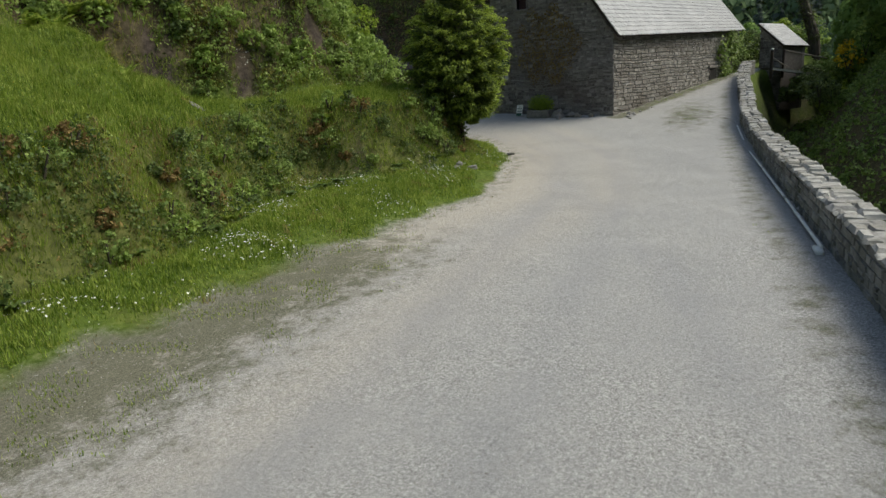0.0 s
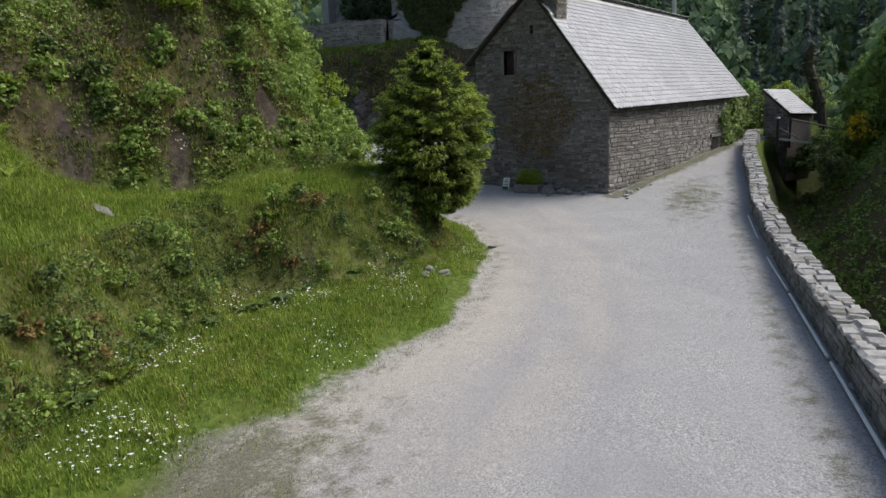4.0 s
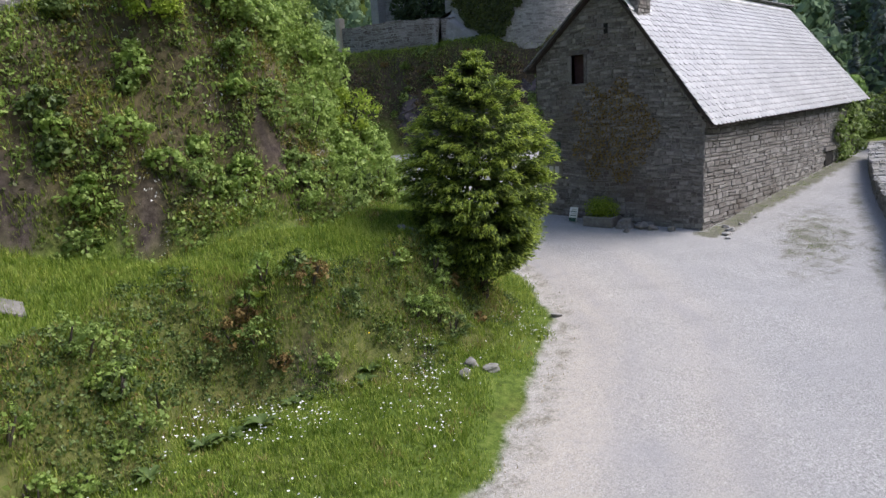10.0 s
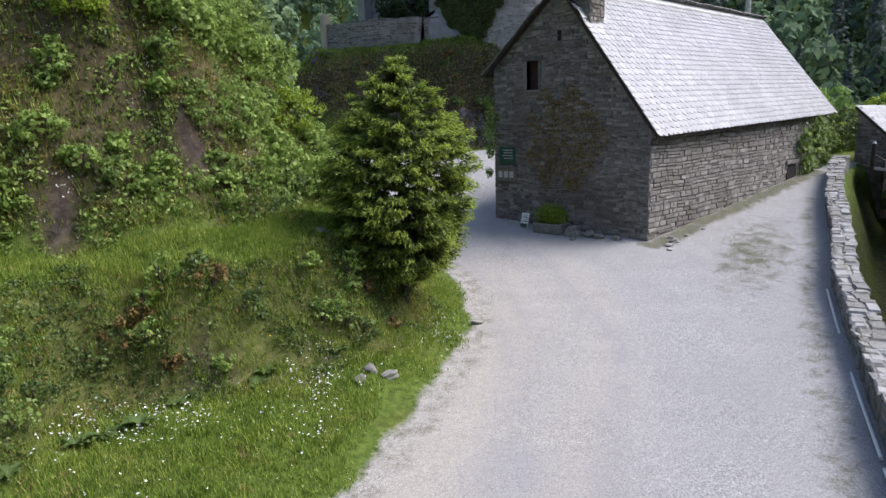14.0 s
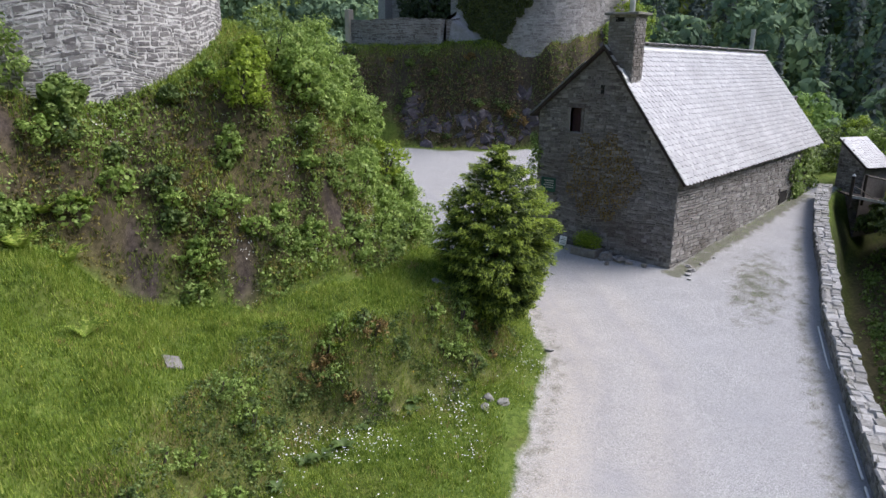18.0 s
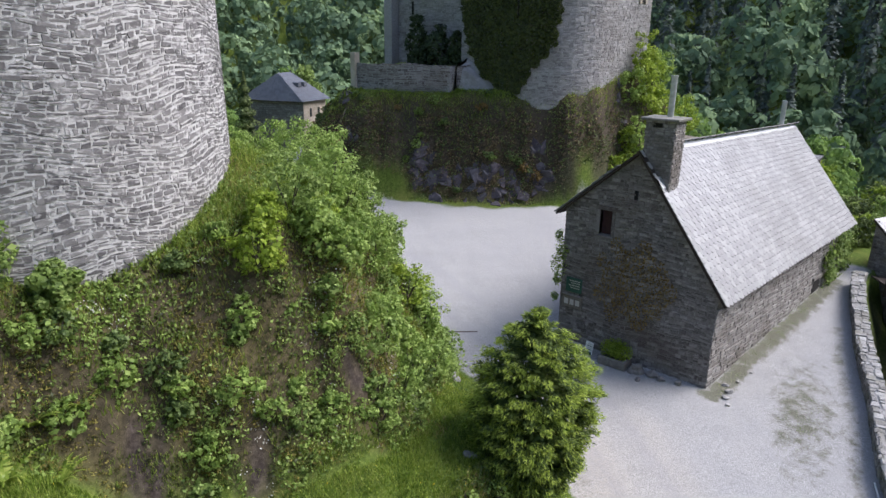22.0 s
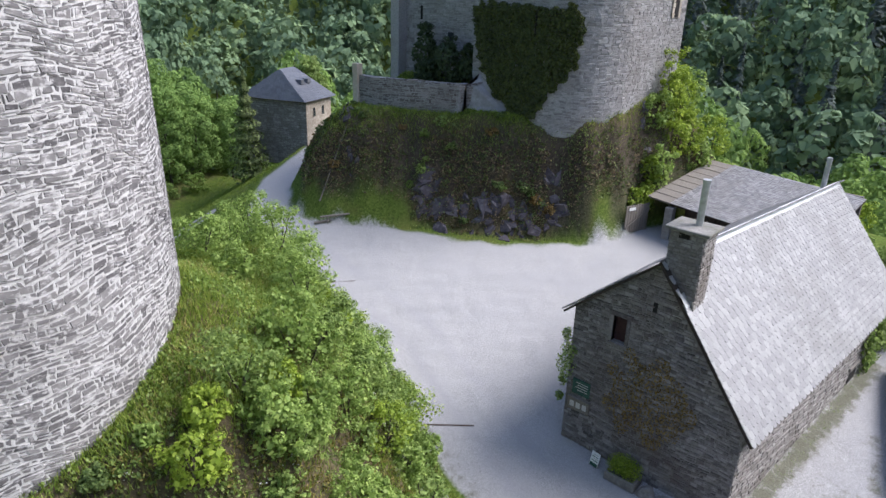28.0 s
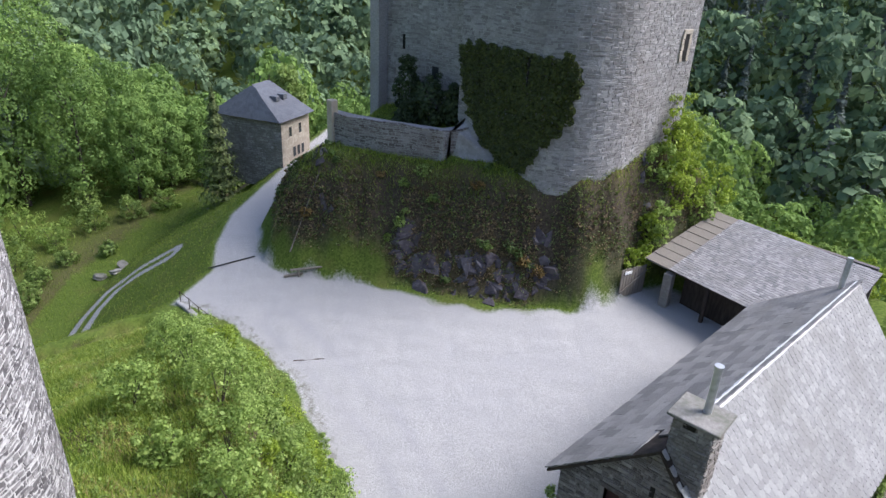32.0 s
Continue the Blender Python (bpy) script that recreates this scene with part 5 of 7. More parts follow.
def shrub(x, y, rad, high, material, label, seed, lumps=9, per=90, size=0.11, group="", name="shrub", up=0.0, z=None):
    rng = np.random.default_rng(seed)
    z = float(ground_z(np.array([x]), np.array([y]))[0]) + up if z is None else z
    t = thing(name, (x, y, z), label, "shrub", group)
    for k in range(3):
        a = rng.uniform(0, 6.283)
        tube("stem", (x, y, z - 0.1), (x + math.cos(a) * rad * 0.4, y + math.sin(a) * rad * 0.4, z + high * 0.7), 0.03, 0.01, M_BARK, t, "", 5)
    plant_mesh("foliage", [crown_leaves(rng, rad, high, lumps, per, size, 0.85) + np.array((x, y, z))], material, t)
    return t


def scatter(n, box, keep, rng, lean_=False):
    """Places on the ground inside a box where keep() allows."""
    x, y = rng.uniform(box[0], box[1], n), rng.uniform(box[2], box[3], n)
    w_ = keep(x, y)
    if lean_:
        w_ = w_ * np.sqrt(1 + slope_at(x, y) ** 2) / 2.6
    k = rng.random(n) < w_
    x, y = x[k], y[k]
    return np.stack([x, y, ground_z(x, y)], -1)


def blades(p, high, wide, lean, rng):
    n = len(p)
    a = rng.uniform(0, 6.283, n)
    h = rng.uniform(0.5, 1.2, n) * high
    d = np.stack([np.cos(a), np.sin(a), 0 * a], -1)
    s = np.stack([-np.sin(a), np.cos(a), 0 * a], -1) * (wide * rng.uniform(0.6, 1.3, n))[:, None]
    tip = p + d * (h * lean * rng.uniform(0.2, 1.0, n))[:, None] + np.stack([0 * a, 0 * a, h], -1)
    return np.stack([p - s - (0, 0, 0.01), p + s - (0, 0, 0.01), tip], 1)


def grass(name, p, high, wide, material, label, rng, lean=0.7):
    v = blades(p, high, wide, lean, rng).reshape(-1, 3)
    ob = put(name, v, np.arange(len(v)).reshape(-1, 3), material)
    return tagged(ob, label, "grass", kind="stuff")


def clumps(p, rad, per, size, rng, tall=0.8):
    """A low leafy clump at each place."""
    n = len(p)
    r = rng.uniform(0.5, 1.3, n) * rad
    d = unit(rng.normal(size=(n, per, 3)) + np.array((0, 0, 0.6)))
    q = p[:, None] + d * (r[:, None, None] * rng.uniform(0.35, 1.0, (n, per, 1))) * np.array((1, 1, tall))
    nn = unit(d + rng.normal(size=(n, per, 3)) * 0.8)
    return leaf_quads(q.reshape(-1, 3), nn.reshape(-1, 3), rng.uniform(0.5, 1.4, n * per) * size, 0.62, rng)


def undergrowth(name, p, rad, per, size, material, label, rng, tall=0.8):
    ob = plant_mesh(name, [clumps(p, rad, per, size, rng, tall)], material)
    return tagged(ob, label, "plants", kind="stuff")


lawn_d = lambda x, y: inside_by(LAWN, x, y)
mound_d = lambda x, y: inside_by(MOUND, x, y)
hill_d = lambda x, y: inside_by(HILL, x, y)
ter_d = lambda x, y: inside_by(TERRACE, x, y)
tower_far = lambda x, y: (np.hypot(x - TC[0], y - TC[1]) > TR + 0.15) * (bare_face(x, y) < 0.55)

# ---- grass ----
g = np.random.default_rng(101)
flat = lambda x, y: step(0.0, 0.9, lawn_d(x, y) + 0.4 * wave(x, y, 1.4, 3)) * (mound_d(x, y) < 0.3)
grass("lawn_grass", scatter(520000, (-31, -5, -9, 8), flat, g), 0.085, 0.011, L_GRASS, "short bright green lawn grass on the bank", g)
grass("tall_grass", scatter(300000, (-31, -5, -6, 9), lambda x, y: flat(x, y) * (ter_d(x, y) > -0.6) * (0.4 + 0.45 * wave(x, y, 1.5, 8)), g), 0.17, 0.011, L_GRASS, "longer tufts of green grass", g)
tp = scatter(9000, (-31, -5, -9, 8), lambda x, y: flat(x, y) * (0.35 + 0.5 * wave(x, y, 1.3, 6)), g)
tp = np.repeat(tp, 16, 0) + g.normal(size=(16 * len(tp), 3)) * (0.045, 0.045, 0.0)
grass("lawn_tufts", tp, 0.19, 0.009, L_GRASS, "loose tufts of longer grass in the lawn", g, 1.1)
tp = scatter(2600, (-31, -5, -9, 8), lambda x, y: flat(x, y) * step(0.1, 0.6, wave(x, y, 2.6, 17)), g)
tp = np.repeat(tp, 18, 0) + g.normal(size=(18 * len(tp), 3)) * (0.07, 0.07, 0.0)
grass("faded_lawn_tufts", tp, 0.1, 0.009, L_DRY, "faded yellow grass among the green lawn", g, 1.3)
gp_ = scatter(60000, (-31, -15, -10, -2), lambda x, y: 0.8 * step(0.3, 0.9, moss_mask(x, y)) * step(-0.2, 0.5, wave(x, y, 0.8, 3) + 0.4 * wave(x, y, 2.2, 5)), g)
grass("gravel_weeds", gp_, 0.05, 0.007, L_GRASS, "sparse grass coming up through the gravel edge", g, 1.0)
grass("yard_verge_grass", scatter(60000, (2, 20, 10, 40), lambda x, y: step(0.0, 0.5, hill_d(x, y)) * (slope_at(x, y) < 1.1), g), 0.12, 0.012, L_GRASS, "short grass on the verge below the crag", g)
grass("mound_grass", scatter(700000, (-26, 1, 4, 32), lambda x, y: step(-0.1, 0.5, mound_d(x, y)) * tower_far(x, y) * (0.65 + 0.35 * wave(x, y, 2.2, 4)) * (1 - 0.5 * step(3.0, 2.2, mound_d(x, y)) * step(-8, -10, x)), g), 0.22, 0.016, L_GRASS, "rough long grass on the tower mound", g, 1.0)
grass("dry_tufts", scatter(90000, (-26, 0, 2, 30), lambda x, y: (mound_d(x, y) > -0.2) * tower_far(x, y) * step(0.25, 0.6, wave(x, y, 1.8, 11)), g), 0.26, 0.01, L_DRY, "dry straw-coloured tufts hanging on the bank", g, 1.6)
grass("terrace_dry_grass", scatter(90000, (-30, -7, -5, 4), lambda x, y: (np.abs(ter_d(x, y) - 0.3) < 0.9) * step(-0.1, 0.5, wave(x, y, 1.5, 12)), g), 0.15, 0.008, L_DRY, "dry grass on the terrace bank", g, 1.4)
grass("meadow_grass", scatter(60000, (-14, 16, 31, 60), lambda x, y: (inside_by(SITE, x, y) < 0.2) * (1 - track_mask(x, y)), g), 0.14, 0.016, L_GRASS, "green meadow grass beside the lower track", g)
grass("hill_grass", scatter(330000, (5, 30, 12, 42), lambda x, y: step(0.6, 1.6, hill_d(x, y)) * (0.12 + 0.75 * step(5.4, 7.4, ground_z(x, y) + 0.8 * wave(x, y, 2.7, 4))) * (0.6 + 0.4 * wave(x, y, 2.5, 6)), g), 0.24, 0.02, L_GRASS, "rough grass on the castle hill", g, 1.0)
grass("lane_weeds", scatter(70000, (-8, 13, -7, 1), lambda x, y: 0.55 * step(0.35, 0.9, moss_mask(x, y)) * step(-0.3, 0.6, wave(x, y, 0.7, 5)), g), 0.045, 0.008, L_WEED, "thin weeds growing through the gravel", g)
grass("edge_weeds", scatter(26000, (-31, -4, -9, 8), lambda x, y: 0.5 * np.exp(-((lawn_d(x, y) + 0.15) / 0.35) ** 2), g), 0.05, 0.007, L_DRY, "sparse dry grass at the gravel edge", g)

# ---- bank plants ----
u = np.random.default_rng(202)
bank = lambda x, y: (np.abs(ter_d(x, y) - 0.35) < 0.95) * step(-0.35, 0.3, wave(x, y, 1.6, 2) + 0.35 * wave(x, y, 0.6, 4))
undergrowth("terrace_weeds", scatter(46000, (-30, -6.5, -5, 5), bank, u, True), 0.19, 15, 0.06, L_DOCK, "dark docks and nettles on the terrace bank", u)
undergrowth("lawn_herbs", scatter(3200, (-31, -5, -8, 7), lambda x, y: flat(x, y) * 0.55, u), 0.1, 10, 0.045, L_BUSH, "small clover and plantain in the lawn", u, 0.4)
undergrowth("terrace_moss", scatter(9000, (-30, -6.5, -5, 5), lambda x, y: (np.abs(ter_d(x, y) - 0.3) < 0.8) * (wave(x, y, 1.6, 12) > 0.1) * 0.8, u, True), 0.13, 12, 0.05, L_RUST, "yellow-brown moss patches on the bank", u, 0.4)
side = lambda x, y: (mound_d(x, y) > -0.2) * tower_far(x, y) * step(-0.75, 0.3, wave(x, y, 1.9, 5) + 0.3 * wave(x, y, 0.7, 2))
undergrowth("bank_weeds", scatter(46000, (-27, 1, 2.5, 31), side, u, True), 0.24, 13, 0.09, L_WEED, "dense weeds covering the steep bank", u)
undergrowth("bank_herbs", scatter(52000, (-27, 1, 2.5, 31), lambda x, y: side(x, y) * step(-0.5, 0.2, wave(x, y, 2.4, 9)), u, True), 0.26, 14, 0.1, L_BUSH, "fresh green herbs on the steep bank", u)
undergrowth("bank_ivy", scatter(8000, (-24, -4, 3, 12), lambda x, y: (mound_d(x, y) > -0.1) * (mound_d(x, y) < 2.6) * tower_far(x, y) * step(-0.1, 0.4, wave(x, y, 1.7, 21)), u, True), 0.22, 14, 0.09, L_IVY, "dark glossy ivy trailing over the bank", u)
undergrowth("bank_moss", scatter(5200, (-20, -7, 3.5, 8.5), lambda x, y: (mound_d(x, y) > 0) * (mound_d(x, y) < 2.6) * (wave(x, y, 2.0, 12) > 0.1), u), 0.2, 18, 0.06, L_OLIVE, "olive and rusty moss on bare rock faces", u, 0.4)
undergrowth("bank_flowers", scatter(1300, (-20, -5, 3.5, 9), lambda x, y: (mound_d(x, y) > 0) * (mound_d(x, y) < 2.4) * (wave(x, y, 1.5, 3) > 0.25), u), 0.22, 10, 0.045, L_FLOWER, "white umbel flowers on the bank", u)
d = scatter(26000, (-30, -8, -9, 4), lambda x, y: flat(x, y) * (ter_d(x, y) < 0) * (0.06 + step(0.0, 0.8, wave(x, y, 2.1, 14))), u) + (0, 0, 0.085)
ob = plant_mesh("daisies", [leaf_quads(d, unit(u.normal(size=d.shape) * 0.3 + (0, 0, 1)), u.uniform(0.022, 0.05, len(d)), 1.0, u)], L_FLOWER)
tagged(ob, "small white daisies scattered in the lawn", "flowers", kind="stuff")
d = scatter(900, (-28, -8, -4, 7), lambda x, y: flat(x, y) * (ter_d(x, y) > 0.3) * 0.5, u) + (0, 0, 0.12)
ob = plant_mesh("buttercups", [leaf_quads(d, unit(u.normal(size=d.shape) * 0.3 + (0, 0, 1)), u.uniform(0.02, 0.04, len(d)), 1.0, u)], L_GORSE)
tagged(ob, "tiny yellow buttercups in the upper lawn", "flowers", kind="stuff")
def dock(x, y, size, seed):
    """Broad dark leaves that rise from one root."""
    rng = np.random.default_rng(seed)
    z = float(ground_z(np.array([x]), np.array([y]))[0])
    t = thing("dock_plant", (x, y, z), "broad-leaved dark green dock on the terrace bank", "plant", "docks")
    for i in range(14):
        a, L = rng.uniform(0, 6.283), size * rng.uniform(0.6, 1.1)
        o, sd = np.array((math.cos(a), math.sin(a), 0)), np.array((-math.sin(a), math.cos(a), 0))
        s = np.linspace(0, 1, 6)
        mid_ = np.array((x, y, z)) + o * (L * 0.8 * s)[:, None] + np.array((0, 0, 1)) * (L * (1.0 * s - 0.75 * s * s))[:, None]
        wd = (L * 0.17 * np.sin(np.pi * np.clip(s * 0.95 + 0.04, 0, 1)))[:, None]
        vs = np.concatenate([mid_ - sd * wd + (0, 0, 0.02), mid_, mid_ + sd * wd + (0, 0, 0.02)])
        fs = [(j, j + 1, 7 + j, 6 + j) for j in range(5)] + [(6 + j, 7 + j, 13 + j, 12 + j) for j in range(5)]
        put("leaf", vs, fs, L_DOCK, t, "", True)
    return t


for i, (x, y, s) in enumerate(((-16.8, 0.9, 0.62), (-16.3, 0.75, 0.55), (-17.2, 1.0, 0.5), (-14.2, 0.65, 0.5), (-13.9, 0.85, 0.42), (-15.6, 1.0, 0.4), (-12.4, 0.55, 0.45), (-11.4, 0.6, 0.4), (-21.5, -0.9, 0.5), (-23.5, -1.7, 0.45), (-18.2, 0.6, 0.45), (-19.9, 0.1, 0.4), (-25.6, -2.4, 0.5))):
    dock(x, y, s * 0.7, 2500 + i)
tr_ = np.random.default_rng(616)
done = 0
while done < 64:
    x, y = tr_.uniform(-28, -9.5), tr_.uniform(-4, 2.4)
    dt = float(ter_d(np.array([x]), np.array([y]))[0])
    if -0.2 < dt < 0.9:
        rr = tr_.uniform(0.22, 0.5)
        shrub(x, y, rr, rr * tr_.uniform(0.9, 1.5), (L_DOCK, L_BUSH, L_RUST, L_WEED)[done % 4], "low clump of nettles and weeds on the terrace bank" if done % 4 != 2 else "low brown withered clump on the terrace bank", 2600 + done, 7, 60, 0.055, "bank clumps", "weed_clump", up=-0.05)
        done += 1
# shrubs on the mound, yard side
k = 0
for x, y, rr, hh in ((-9.6, 7.6, 0.9, 1.5), (-11.2, 7.0, 0.8, 1.3), (-8.2, 8.6, 0.9, 1.4), (-10.6, 8.6, 1.0, 1.7), (-7.2, 10.0, 1.0, 1.4), (-8.8, 10.4, 1.1, 1.9), (-6.2, 11.8, 1.0, 1.4), (-7.8, 12.4, 1.2, 1.8), (-5.3, 13.6, 1.0, 1.4), (-6.8, 14.6, 1.2, 2.0), (-4.6, 16.0, 1.0, 1.5), (-6.3, 17.2, 1.3, 2.1), (-3.9, 18.6, 1.1, 1.5), (-5.6, 19.8, 1.3, 1.8), (-3.0, 21.4, 1.0, 1.2), (-4.8, 22.6, 1.0, 1.2), (-2.6, 24.4, 0.8, 0.9), (-9.2, 13.4, 0.9, 1.3), (-8.6, 16.6, 1.1, 1.7), (-12.6, 6.6, 0.7, 1.0), (-9.9, 6.2, 0.6, 0.9), (-7.9, 7.0, 0.7, 1.0)):
    shrub(x, y, rr, hh, L_BUSH, "leafy green shrub on the steep mound", 300 + k, 16, 120, 0.09, "mound shrubs", up=0.05)
    k += 1
mr = np.random.default_rng(515)
spots = [(-9.6, 7.6)]
while len(spots) < 60:
    x, y = mr.uniform(-13, -0.8), mr.uniform(5.5, 29)
    dm = float(mound_d(np.array([x]), np.array([y]))[0])
    if 0.25 < dm < 3.4 and y < 23.5 and math.hypot(x - TC[0], y - TC[1]) > TR + 1.3 and all(math.hypot(x - a, y - c_) > 0.95 for a, c_ in spots):
        spots.append((x, y))
for i, (x, y) in enumerate(spots[1:]):
    rr = mr.uniform(0.6, 1.15)
    shrub(x, y, rr, rr * mr.uniform(1.1, 1.7), (L_BUSH, L_WEED, L_BUSH, L_LIME)[i % 4], "dense fine-leaved shrub on the flank of the mound" if i % 4 != 3 else "light green sapling among the mound shrubs", 2300 + i, 15, 90, 0.088, "flank shrubs", up=0.0)
for i, (x, y, rr, hh) in enumerate(((-16.9, 5.6, 0.45, 0.8), (-16.5, 5.9, 0.5, 0.9), (-14.4, 5.2, 0.5, 0.8), (-13.6, 4.9, 0.5, 0.9), (-12.2, 4.8, 0.55, 0.9), (-11.2, 4.9, 0.6, 0.9), (-10.2, 5.4, 0.55, 0.8), (-18.9, 7.2, 0.5, 0.9), (-12.8, 5.9, 0.5, 0.7), (-14.9, 6.6, 0.5, 0.8), (-20.4, 7.2, 0.5, 0.7), (-9.2, 6.2, 0.5, 0.7))):
    shrub(x, y, rr, hh, (L_WEED, L_BUSH)[i % 2], "bramble bush hanging over the earth bank", 2400 + i, 10, 90, 0.08, "bank brambles", "bramble_bush", up=-0.25)
br_ = np.random.default_rng(919)
done = 0
while done < 34:
    x, y = br_.uniform(-23, -8.5), br_.uniform(4.2, 9.5)
    dm = float(mound_d(np.array([x]), np.array([y]))[0])
    if 0.3 < dm < 2.8 and float(bare_face(np.array([x]), np.array([y]))[0]) < 0.2 and math.hypot(x - TC[0], y - TC[1]) > TR + 0.7:
        rr = br_.uniform(0.3, 0.65)
        shrub(x, y, rr, rr * br_.uniform(1.0, 1.5), (L_BUSH, L_WEED, L_DOCK, L_BUSH)[done % 4], "bushy bramble growing on the earth bank", 3300 + done, 10, 85, 0.08, "bank brambles", "bramble_bush", up=-0.1)
        done += 1
for x, y, rr, hh in ((-14.4, 6.6, 0.8, 1.3), (-13.9, 7.0, 0.6, 0.9), (-6.5, 9.6, 0.5, 0.7)):
    shrub(x, y, rr, hh, L_LIME, "yellow-green maple sapling on the mound", 340 + k, 14, 130, 0.085, "maple saplings", up=0.25)
    k += 1
for x, y, rr, hh in ((-19.6, 9.0, 1.0, 1.7), (-21.3, 9.8, 1.1, 1.9), (-18.4, 8.2, 0.6, 0.9), (-22.8, 8.0, 0.8, 1.1)):
    shrub(x, y, rr, hh, L_WEED, "dark hazel shrub leaning against the tower foot", 360 + k, 16, 150, 0.1, "hazel shrubs", up=0.0)
    k += 1


def fern(x, y, size, seed, material=L_GRASS):
    rng = np.random.default_rng(seed)
    z = float(ground_z(np.array([x]), np.array([y]))[0])
    t = thing("fern", (x, y, z), "green fern with arching fronds on the bank", "fern", "ferns")
    for i in range(13):
        a, L = rng.uniform(0, 6.283), size * rng.uniform(0.7, 1.1)
        s = np.linspace(0.05, 1, 14)
        q = np.stack([np.cos(a) * L * 0.75 * s, np.sin(a) * L * 0.75 * s, L * (0.95 * s - 0.55 * s * s)], -1) + (x, y, z)
        b = np.array((-math.sin(a), math.cos(a), 0))
        vs, w = [], L * 0.16
        for j in range(13):
            for sg in (-1, 1):
                vs.append([q[j], q[j] + b * sg * w * (1 - s[j]) * 1.3 + (q[j + 1] - q[j]) * 0.8, q[j + 1], q[j] + (q[j + 1] - q[j]) * 0.5])
        plant_mesh("frond", [np.array(vs)], material, t)
    return t


for i, (x, y, s) in enumerate(((-20.2, 3.8, 0.75), (-19.5, 7.4, 0.9), (-21.0, 7.8, 0.8), (-8.9, 5.9, 0.6), (-14.2, 5.6, 0.5), (-15.2, 2.2, 0.45), (-20.8, -0.6, 0.6), (-22.0, -1.0, 0.55), (-18.6, 7.2, 0.7), (-20.3, 6.6, 1.1), (-20.9, 7.0, 1.0), (-19.4, 6.6, 0.8))):
    fern(x, y, s, 400 + i)

# ---- the rounded conifer at the road's edge ----
CX, CY, CZ = -9.5, 1.6, -0.35
con = thing("conifer", (CX, CY, CZ), "dense rounded evergreen conifer with tips coloured as if sunlit", "tree")
tube("trunk", (CX, CY, CZ - 0.6), (CX, CY, CZ + 4.0), 0.13, 0.03, M_BARK, con)
c = np.random.default_rng(77)
CH_, CR = 5.15 - CZ, 1.52
sprays, tips = [], []


def egg(h, a):
    """Radius of the crown at a height and a bearing."""
    r = 0.55 + 0.45 * math.sqrt(min(1.0, h / 0.3)) if h < 0.36 else max(0.0, 1 - ((h - 0.36) / 0.64) ** 2.5)
    return CR * r * (0.95 + 0.09 * math.sin(2 * a + 5 * h) + 0.06 * math.sin(5 * a - 13 * h)) + 0.04


BOUGHS = 800
for i in range(BOUGHS):
    h = 1 - math.sqrt((i + 0.5) / BOUGHS)
    h = min(0.99, max(0.0, h * 1.08 - 0.02 + c.normal() * 0.02))
    a = i * 2.39996 + c.normal() * 0.25
    reach = egg(h, a) * c.uniform(0.8, 1.14)
    o, sd = np.array((math.cos(a), math.sin(a), 0)), np.array((-math.sin(a), math.cos(a), 0))
    z0 = CZ + 0.55 + h * (CH_ - 0.65)
    big = (0.26 + 0.14 * min(1.0, reach / 1.5)) * c.uniform(0.75, 1.25)
    end = np.array((CX, CY, z0)) + o * reach
    # Bright tips get likelier higher up: sunlight put into the colour.
    sunlit = c.random() < (0.2 + 0.6 * min(1.0, max(0.0, h - 0.15) * 1.8))
    # a plume of drooping twigs that fan out from the bough's end
    for j in range(7):
        f = (j - 3) / 3 * 0.95 + c.normal() * 0.1
        d0 = o * math.cos(f) + sd * math.sin(f) + np.array((0, 0, 0.45 + 0.5 * h + c.normal() * 0.2))
        tip = end + unit(d0) * big * c.uniform(0.45, 0.75) * (1 - 0.25 * abs(f))
        root = end - o * min(big * 0.9, reach * 0.7) + sd * f * 0.12 + np.array((0, 0, -0.08))
        n = 17
        s = np.sort(c.random(n)) ** 0.75
        p = root + (tip - root) * s[:, None] + np.array((0, 0, -0.2)) * (s ** 2.4)[:, None] * big * 1.5 + c.normal(size=(n, 3)) * 0.035
        t_ = unit(unit(tip - root) + np.array((0, 0, -0.75)) * s[:, None] + c.normal(size=(n, 3)) * 0.42)
        w_ = unit(np.cross(t_, unit(np.array((0, 0, 1)) + o * 0.6 + c.normal(size=(n, 3)) * 0.5)))
        L, W = c.uniform(0.05, 0.1, n)[:, None], c.uniform(0.01, 0.02, n)[:, None]
        q = np.stack([p - t_ * L * 0.6, p + w_ * W, p + t_ * L, p - w_ * W], 1)
        bright = (s > (0.5 if sunlit else 0.88)) & (c.random(n) < 0.85)
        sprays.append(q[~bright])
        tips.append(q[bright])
inner_ = []
for i in range(5200):
    h, a = c.random() ** 1.15, c.uniform(0, 6.283)
    r_ = egg(h, a) * c.uniform(0.35, 0.8)
    inner_.append((CX + math.cos(a) * r_, CY + math.sin(a) * r_, CZ + 0.3 + h * (CH_ - 0.6)))
inner_ = np.array(inner_)
sprays.append(leaf_quads(inner_, unit(inner_ - np.array((CX, CY, CZ + 1.5)) + c.normal(size=inner_.shape) * 0.5), c.uniform(0.16, 0.28, len(inner_)), 0.45, c))
plant_mesh("crown", sprays, L_CON, con)
plant_mesh("young_growth", tips, L_SUNLIT_TIPS, con, "bright yellow-green tips coloured as if sunlit")

# ---- ivy on the keep, climber on the house ----
iv = np.random.default_rng(88)
SHIELD = [(0.02, 14.7), (1.3, 14.95), (2.7, 14.8), (4.2, 14.9), (5.3, 14.75), (7.2, 14.95), (7.75, 13.9), (7.4, 13.0), (7.5, 12.0), (6.8, 10.8), (5.9, 9.9), (5.2, 8.7), (4.6, 8.3), (3.6, 8.4), (2.0, 9.5), (0.9, 10.8), (0.35, 12.2)]
n = 26000
